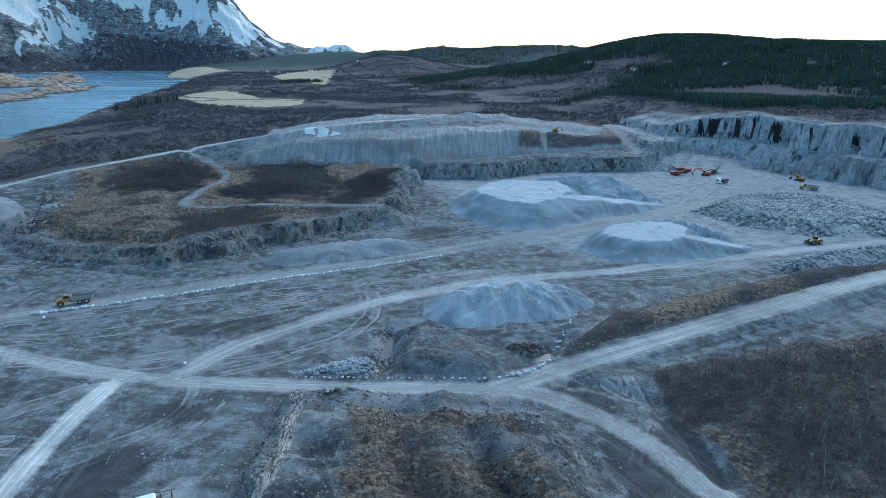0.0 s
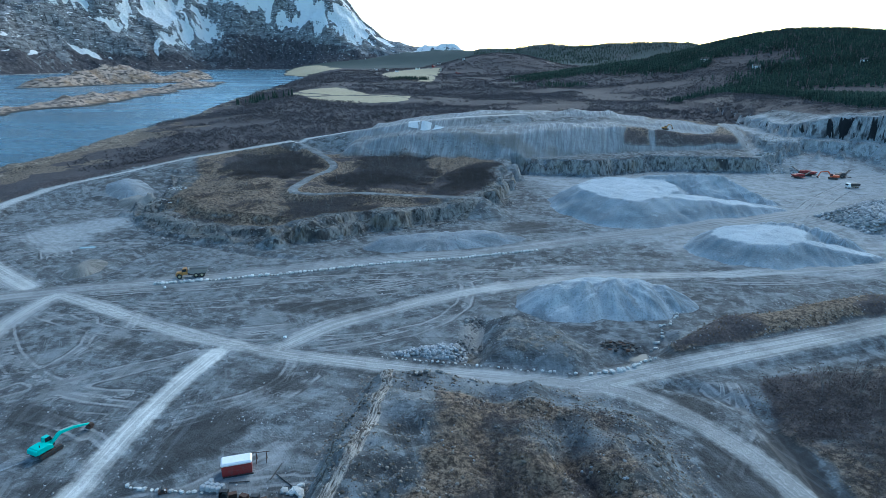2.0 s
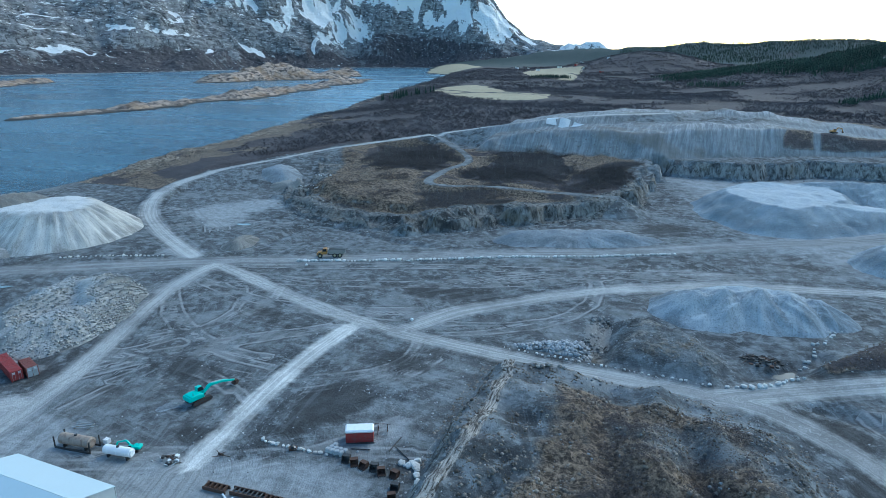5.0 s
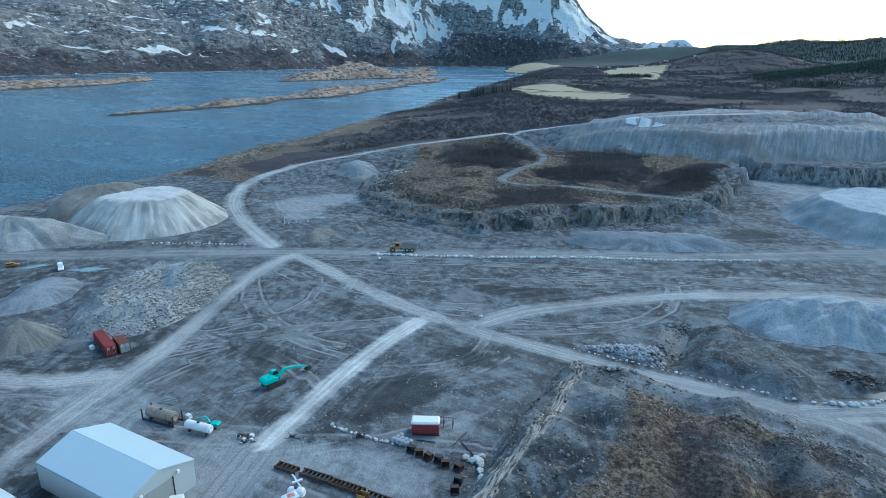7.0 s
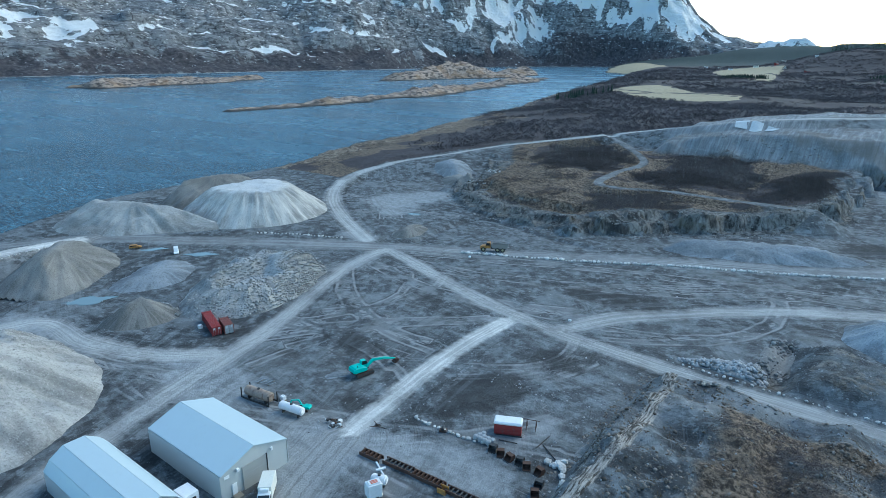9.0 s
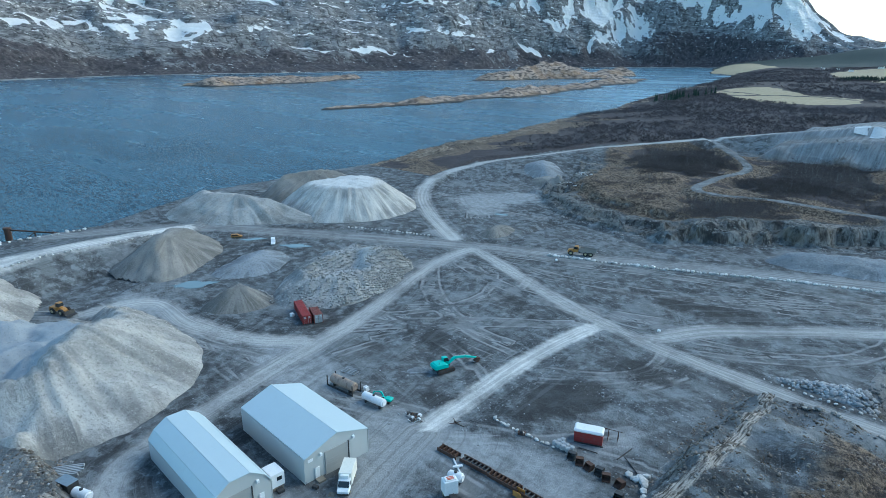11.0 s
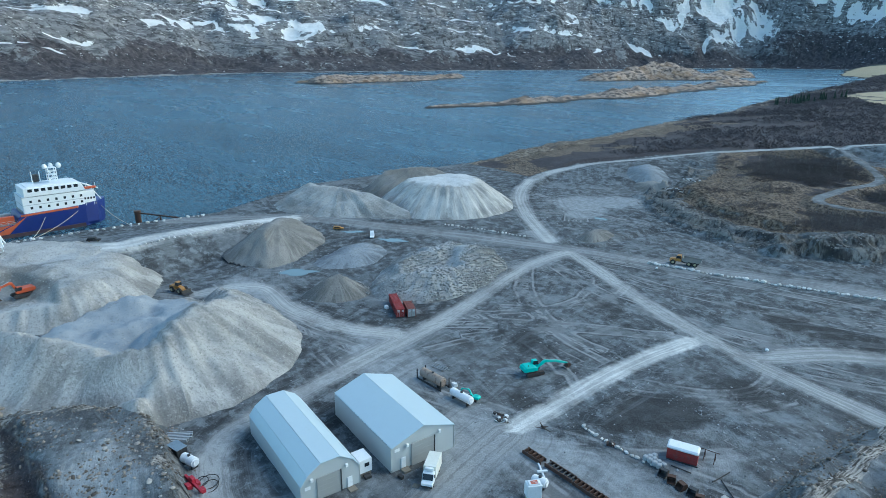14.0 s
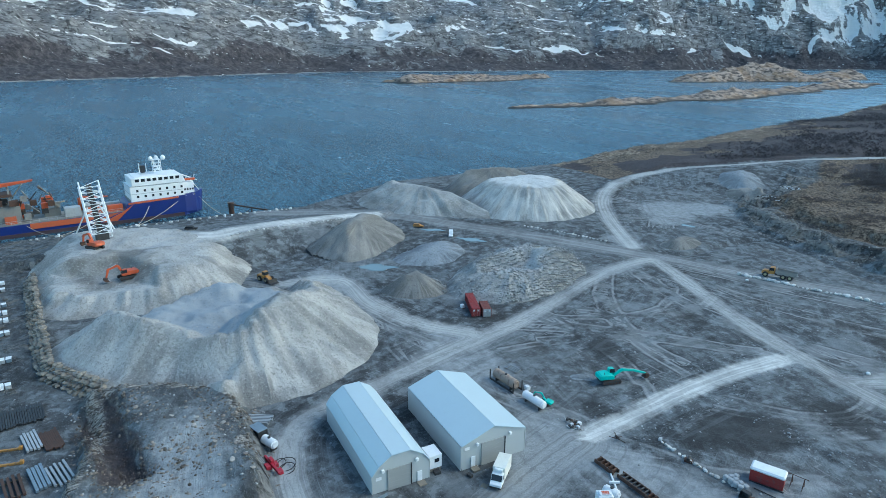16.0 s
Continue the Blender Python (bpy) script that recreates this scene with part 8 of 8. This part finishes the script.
# ---- farms in the valley ----
def house(x, y, turn, wall_mat, l=12, w=7.5, h=4.5):
    s = thing("farmhouse", x, y, "small pale farmhouse with a dark roof in the valley", "house", "valley farms", turn)
    part("wall", box(-l / 2, l / 2, -w / 2, w / 2, -1.5, h, 0), wall_mat, s)
    r = part("roof", slab([(-w / 2 - 0.5, h - 0.2), (0, h + 3.2), (w / 2 + 0.5, h - 0.2), (0, h + 2.8)], -l / 2 - 0.5, l / 2 + 0.5, 0), ROOF_DARK, s)
    r.matrix_basis = pose(0, 0, 0, 0, 0, 90)
    part("gable", slab([(-w / 2, h - 0.1), (0, h + 2.9), (w / 2, h - 0.1)], -l / 2, l / 2, 0), wall_mat, s).matrix_basis = pose(0, 0, 0, 0, 0, 90)
    for k in (-0.3, 0.0, 0.3):
        for sy in (-1, 1):
            part("window", box(k * l - 0.6, k * l + 0.6, sy * (w / 2) - 0.06, sy * (w / 2) + 0.06, 1.4, 2.9, 0), GLASS, s)


ROOF_DARK = plain("slate_roof", (0.06, 0.06, 0.065), 0.7)
rnd = random.Random(51)
for px, py in ((-560, 2330), (-500, 2420), (-430, 2380), (-380, 2250), (-640, 2500), (-330, 2480), (-300, 2120), (-450, 2620), (-720, 2620), (360, 1210), (300, 1330), (520, 1180), (640, 1120)):
    house(px, py, rnd.uniform(0, 180), (WHITE, CREAM, RED)[rnd.choice((0, 0, 1, 2))], rnd.uniform(10, 16), 8, 5)


# ---- the ship at the quay ----
def ship(x, y, turn):
    s = thing("cargo_ship", x, y, "white, orange and navy offshore cargo ship moored at the quay", "ship", turn=turn, z=SEA)
    L, B = 118.0, 9.0
    bm = bmesh.new()
    rings = []
    for xx, half, top in ((0.6, 0.8, 8.9), (-1.2, 3.6, 8.8), (-4, 6.3, 8.6), (-9, 8.2, 8.3), (-16, 9, 8.0), (-33, 9, 7.6), (-35, 9, 4.6), (-70, 9, 4.4), (-105, 9, 4.4), (-L, 8.2, 4.6)):
        foot = half * (0.55 if xx > -5 else 0.96)
        ring = [(xx - (1.6 if xx > -3 else 0), -foot, -2.0), (xx - (0.8 if xx > -3 else 0), -half * 0.97, 1.2), (xx, -half, top), (xx, half, top), (xx - (0.8 if xx > -3 else 0), half * 0.97, 1.2), (xx - (1.6 if xx > -3 else 0), foot, -2.0)]
        rings.append([bm.verts.new(q) for q in ring])
    for a, b in zip(rings[:-1], rings[1:]):
        for k in range(5):
            bm.faces.new((a[k], a[k + 1], b[k + 1], b[k]))
    bm.faces.new(rings[0])
    bm.faces.new(rings[-1][::-1])
    bmesh.ops.recalc_face_normals(bm, faces=bm.faces)
    hull = part("hull", bm, NAVY, s, "navy blue hull")
    part("waterline_band", box(-L + 1, -10, -B - 0.03, B + 0.03, -1.5, 1.3, 0), HULL_DARK, hull, "dark red-brown boot band")
    side = -B - 0.06

    def flank(name, pts, mat, label=""):
        part(name, slab(pts, side, side + 0.06, 0), mat, hull, label)

    flank("bow_band", [(-12, 7.4), (-12, 8.1), (-33, 7.6), (-33, 6.9)], HULL_ORANGE)
    flank("stripe", [(-31, 6.9), (-36, 4.4), (-44, 1.4), (-38, 1.4)], HULL_ORANGE, "slanted orange stripe")
    flank("stripe", [(-36.5, 4.5), (-40.5, 4.5), (-48, 1.4), (-46, 1.4)], HULL_ORANGE, "slanted orange stripe")
    flank("side_band", [(-43, 4.4), (-70, 4.4), (-70, 2.4), (-50, 2.4)], HULL_ORANGE, "faded orange side band")
    part("deck", box(-L + 1, -34.2, -B + 0.3, B - 0.3, 4.2, 4.7, 0.02), DECK, s)
    part("foredeck", box(-32, -4, -6.5, 6.5, 7.6, 8.3, 0.02), DECK, s)
    house_ = part("deckhouse", box(-31.5, -9.0, -8.0, 8.0, 7.5, 13.6, 0.15), WHITE, s, "white deckhouse")
    part("bridge", slab([(-30.5, 13.6), (-8.0, 13.6), (-9.2, 16.6), (-30.5, 16.6)], -8.4, 8.4, 0.12), WHITE, s, "white bridge")
    for k in range(8):
        part("bridge_window", box(-29 + k * 2.4, -27.4 + k * 2.4, -8.46, -8.3, 15.2, 16.3, 0.02), GLASS, s)
    for k in range(6):
        part("front_window", box(-9.0, -8.45, -7 + k * 2.4, -5.4 + k * 2.4, 15.0, 16.0, 0.02), GLASS, s)
    for lev in (9.0, 11.3):
        for k in range(7):
            part("cabin_window", box(-29 + k * 3.1, -28.1 + k * 3.1, -8.06, -7.96, lev, lev + 0.9, 0.02), GLASS, house_)
    for lev in (10.5, 13.4):
        part("deck_line", box(-31.6, -8.9, -8.12, 8.12, lev, lev + 0.16, 0.02), GREY_STEEL, house_)
    part("front_house", box(-9.0, -4.0, -5.6, 5.6, 8.2, 12.8, 0.12), WHITE, s)
    for k in range(4):
        part("front_house_window", box(-8.4 + k * 1.15, -7.7 + k * 1.15, -5.66, -5.56, 9.6, 10.4, 0.02), GLASS, s)
    part("wheelhouse_roof", box(-29, -10.5, -7.2, 7.2, 16.6, 16.9, 0.05), WHITE, s)
    for k, (mx_, my_, hgt) in enumerate(((-26, -4, 4.5), (-22, 3, 3.5), (-16.5, -2, 5.0), (-16.5, 2, 5.0), (-19.5, -2, 5.0), (-19.5, 2, 5.0))):
        part("mast", rod((mx_, my_, 17.4), (mx_, my_, 17.4 + hgt), 0.18, 8), WHITE, s)
    for k in range(4):
        part("mast_platform" if k == 3 else "mast_brace", box(-19.7, -16.3, -2.2, 2.2, 18.4 + k * 1.3, 18.55 + k * 1.3, 0.02), WHITE, s)
    for a, b in (((-19.5, -2, 17.5), (-16.5, -2, 22)), ((-16.5, 2, 17.5), (-19.5, 2, 22)), ((-19.5, -2, 22), (-16.5, 2, 18)), ((-26, -5.5, 21.4), (-26, -2.5, 21.4))):
        part("mast_brace", rod(a, b, 0.12, 6), WHITE, s)
    for dx, dy, r in ((-20.5, -2.0, 0.95), (-17.8, 0.2, 0.9), (-15.2, -1.6, 1.05)):
        bm = bmesh.new()
        bmesh.ops.create_icosphere(bm, subdivisions=2, radius=r, matrix=Matrix.Translation((dx, dy, 23.1)))
        part("radar_dome", bm, WHITE, s)
    part("funnel", box(-24.5, -22.5, 2.5, 5.0, 17.2, 20.0, 0.2), DARK_STEEL, s)
    part("rescue_boat", slab([(-7.6, 13.4), (-3.2, 13.4), (-2.8, 14.3), (-8.0, 14.3)], -5.2, -3.4, 0.3), ORANGE, s, "orange rescue boat")
    for xx in (-7.2, -3.8):
        part("davit", rod((xx, -3.2, 12.6), (xx + 0.6, -5.0, 15.6), 0.16, 6), WHITE, s)
    part("bow_ladder", rod((-5.0, -5.4, 13.6), (-1.6, -4.2, 8.9), 0.2, 6), WHITE, s)
    part("bow_crane_jib", rod((-8.0, 0, 15.5), (-1.2, 0, 12.6), 0.25, 6), WHITE, s)
    rnd = random.Random(61)
    for k, (px, py, l, w, h, m) in enumerate(((-38, -5.5, 6, 2.5, 2.6, ORANGE), (-38, 2, 6, 2.5, 2.6, GREY_STEEL), (-46, -5.8, 6, 2.4, 2.5, HULL_ORANGE), (-46, 4, 7, 4, 3.0, DECK), (-54, -4, 6, 5, 3.4, GREY_STEEL),
                                            (-61, 3, 6, 6, 3.0, DECK), (-76, -6, 4, 3, 2.6, HULL_ORANGE), (-86, -5, 5, 3, 2.6, DECK), (-95, 4, 8, 4, 3, GREY_STEEL))):
        part("deck_container", box(px - l / 2, px + l / 2, py - w / 2, py + w / 2, 4.6, 4.6 + h, 0.06), m, s)
    crane = part("crane_pedestal", rod((-50, 5.5, 4.6), (-50, 5.5, 9.5), 0.9, 12), ORANGE, s)
    part("crane_jib", slab([(-50, 9.0), (-50, 10.2), (-39, 9.2), (-39, 8.8)], 5.0, 6.0, 0.05), ORANGE, crane, "orange crane jib")
    tower = part("process_tower", box(-84, -72, -5.5, 5.5, 4.6, 10.5, 0.1), DECK, s, "weathered process tower")
    rnd = random.Random(62)
    for k in range(90):
        px, py, pz = rnd.uniform(-94, -58), rnd.uniform(-7, 7), rnd.uniform(5, 13)
        if rnd.random() < 0.55:
            part("pipe", rod((px, py, pz), (px + rnd.uniform(-5, 5), py + rnd.uniform(-2, 2), pz + rnd.uniform(-1, 5)), rnd.uniform(0.15, 0.4), 7), (DECK, RUST, DARK_STEEL, TIMBER)[rnd.randrange(4)], tower)
        else:
            part("tower_module", box(px - 1.2, px + 1.2, py - 1.0, py + 1.0, pz - 1.2, pz + 0.8, 0.06), (DECK, DARK_STEEL, ORANGE, DECK, RUST)[rnd.randrange(5)], tower)
    for px in (-82, -75):
        for py in (-4, 4):
            part("tower_leg", box(px - 0.35, px + 0.35, py - 0.35, py + 0.35, 10, 17, 0.04), DECK, tower)
    part("tower_top", box(-83, -74, -4.8, 4.8, 14.0, 15.0, 0.08), RUST, tower)
    part("tower_crane", slab([(-78, 17.0), (-78, 18.4), (-66, 19.0), (-66, 18.4)], -0.8, 0.8, 0.05), ORANGE, tower, "orange tower crane")
    for k in range(26):
        xx = -34.5 - k * 3.2
        part("rail_post", rod((xx, -8.7, 4.6), (xx, -8.7, 5.9), 0.06, 5), GREY_STEEL, s)
    for zz in (5.3, 5.9):
        part("rail", rod((-34.5, -8.7, zz), (-L + 2, -8.7, zz), 0.05, 5), GREY_STEEL, s)
    for k in range(9):
        part("bow_rail_post", rod((-31 + k * 3.2, -8.6, 7.8), (-31 + k * 3.2, -8.6, 9.0), 0.06, 5), WHITE, s)
    return s


ship(-325.0, 29.0, 98.6).scale = (1.05, 0.95, 1.2)


def loader_boom(x, y, turn):
    """The leaning lattice boom of the ship loader."""
    s = thing("ship_loader", x, y, "pale steel lattice loader boom leaning beside the quay", "loader", turn=turn)
    foot, top, n = Vector((0, 0, 0.2)), Vector((13.5, 0, 16.0)), 9
    up = Vector((-0.7, 0, 0.7)) * 3.0
    for yy in (-3.1, 3.1):
        for o in (Vector((0, 0, 0)), up):
            part("chord", rod(foot + o + Vector((0, yy, 0)), top + o + Vector((0, yy, 0)), 0.24, 6), WHITE, s)
    for k in range(n):
        a, b = foot.lerp(top, k / n), foot.lerp(top, (k + 1) / n)
        for o in (Vector((0, 0, 0)), up):
            part("cross_tie", rod(a + o + Vector((0, -3.1, 0)), a + o + Vector((0, 3.1, 0)), 0.13, 5), WHITE, s)
            part("lacing", rod(a + o + Vector((0, -3.1 if k % 2 else 3.1, 0)), b + o + Vector((0, 3.1 if k % 2 else -3.1, 0)), 0.12, 5), WHITE, s)
        for yy in (-3.1, 3.1):
            part("lacing", rod(a + Vector((0, yy, 0)), b + up + Vector((0, yy, 0)), 0.12, 5), WHITE, s)
    for yy in (-6.5, 6.5):
        part("strut", rod((8.0, yy * 0.3, 9.5), (14.5, yy, -1.5), 0.26, 6), WHITE, s)
    part("feed_hopper", box(-2.2, 0.4, -2.0, 2.0, -0.3, 2.4, 0.1), DARK_STEEL, s)
    part("belt", slab([(0.2, 0.9), (13.6, 16.7), (13.3, 16.9), (-0.1, 1.1)], -0.9, 0.9, 0), RUBBER, s)


loader_boom(-232.5, -13.0, 190)


def dolphin(x, y, tip):
    s = thing("mooring_dolphin", x, y, "rusty steel mooring pile with a gangway to the shore", "mooring", z=SEA)
    part("pile", rod((0, 0, -4), (0, 0, 6.0), 1.3, 16), RUST, s)
    part("cap", rod((0, 0, 6.0), (0, 0, 6.6), 1.6, 16), RUST, s)
    d = Vector((tip[0] - x, tip[1] - y, 0))
    part("gangway", rod((0, 0, 5.6), (d.x, d.y, 4.0), 0.35, 6), RUST, s)
    for k in (0.45, 0.75):
        part("leg", rod((d.x * k, d.y * k, -4), (d.x * k, d.y * k, 5.0), 0.35, 8), RUST, s)
    part("brace", rod((1.5, 1.0, -2), (d.x * 0.45, d.y * 0.45, 4.6), 0.2, 6), RUST, s)


dolphin(-304.0, 40.0, (-286.0, 58.0))
for k, (a, b) in enumerate((((-281, -2, 0.3), (-314.5, 5, 2)), ((-281, -2, 0.3), (-319.5, 20, 3)), ((-278.5, -30, 0.3), (-306, -44, -0.4)), ((-278.5, -30, 0.3), (-310, -16, 0)), ((-283, 34, 0.3), (-324, 27, 3)))):
    s = tagged(new("mooring_rope"), "pale mooring rope from ship to quay", "rope", "mooring ropes")
    s.matrix_basis = Matrix.Translation(a)
    bm = bmesh.new()
    pts = [Vector(a).lerp(Vector(b), t / 8) - Vector((0, 0, 1.2 * math.sin(math.pi * t / 8))) - Vector(a) for t in range(9)]
    for p, q in zip(pts[:-1], pts[1:]):
        rod(p, q, 0.12, 6, bm)
    part("rope", bm, ROPE, s)
for px, py in ((-281, -2), (-278.5, -30), (-283, 34)):
    s = thing("bollard", px, py, "white mooring bollard on the quay", "bollard", "quay bollards")
    part("post", rod((0, 0, -0.4), (0, 0, 0.9), 0.35, 12), WHITE, s)
    part("head", rod((0, 0, 0.9), (0, 0, 1.15), 0.5, 12), WHITE, s)

# ---- puddles ----
DARK_POOL = Mat("still_dark_water", 0.5, 0.0, (0.07, 0.085, 0.09)).m
# the brighter puddles have a paler blue-grey base colour
PUDDLE = Mat("pale_puddle_water", 0.05, 0.0, (0.16, 0.21, 0.22)).m


def puddle(x, y, l, w, turn, seed, label):
    g = np.random.default_rng(seed)
    n = 28
    bm = bmesh.new()
    ca, sa = math.cos(radians(turn)), math.sin(radians(turn))
    r = [1 + 0.25 * math.sin(k * 0.9 + seed) + g.uniform(-0.12, 0.12) for k in range(n)]
    pts = [(l * r[k] * math.cos(6.283 * k / n), w * r[k] * math.sin(6.283 * k / n)) for k in range(n)]
    zs = [zat(x + px * ca - py * sa, y + px * sa + py * ca) for px, py in pts]
    bm.faces.new([bm.verts.new((px * ca - py * sa, px * sa + py * ca, 0.0)) for px, py in pts])
    ob = part("puddle", bm, DARK_POOL if seed > 4 else PUDDLE, None)
    ob.matrix_basis = Matrix.Translation((x, y, float(np.median(zs)) + 0.12))
    tagged(ob, label, "puddle", "puddles")


puddle(-187, 69, 6.5, 3.2, 60, 1, "pale still puddle between gravel heaps")
puddle(-201, 115, 5.5, 2.2, 40, 2, "shallow puddle beside the haul road")
puddle(-221, 108, 4.5, 1.6, 60, 3, "shallow puddle beside the yellow car")
puddle(-178, 209, 3.2, 1.4, 20, 4, "small bright puddle on the gravel flat")
puddle(-144, 219.5, 6.0, 2.0, 10, 5, "dark pool at the foot of the rock bench")
puddle(27, 148, 3.5, 2.0, 50, 6, "grey pool in the gully beside the road")

# ---- yard stone markers ----
for px, py in ((-121.0, 172.5), (-66.5, 143.0)):
    s = thing("marker_stone", px, py, "white painted marker stone beside the road", "stone", "marker stones")
    b = bmesh.new()
    bmesh.ops.create_icosphere(b, subdivisions=1, radius=0.55)
    for v in b.verts:
        v.co.z = v.co.z * 0.8 + 0.25
    part("stone", b, WHITE, s)

SHEETING = plain("pale_blue_grey_sheeting", (0.42, 0.48, 0.52), 0.5)
for k, (px, py, w) in enumerate(((-93, 438, 8), (-84, 436, 7), (-75, 435, 7))):
    s = thing("tarpaulin", px, py, "white sheet covering the lip of the spoil tip", "sheet", "spoil tip sheets", 10 - 8 * k)
    bm = bmesh.new()
    n = 6
    rows_ = []
    for j in range(n + 1):
        yy = -5 + 10 * j / n
        rows_.append([bm.verts.new((xx, yy, zat(px + xx, py + yy) - zat(px, py) + 0.25)) for xx in (-w / 2, -w / 6, w / 6, w / 2)])
    for a, b in zip(rows_[:-1], rows_[1:]):
        for i in range(3):
            bm.faces.new((a[i], a[i + 1], b[i + 1], b[i]))
    out = bmesh.ops.extrude_face_region(bm, geom=bm.faces[:])
    bmesh.ops.translate(bm, vec=(0, 0, 0.06), verts=[v for v in out["geom"] if isinstance(v, bmesh.types.BMVert)])
    part("cloth", bm, SHEETING, s)
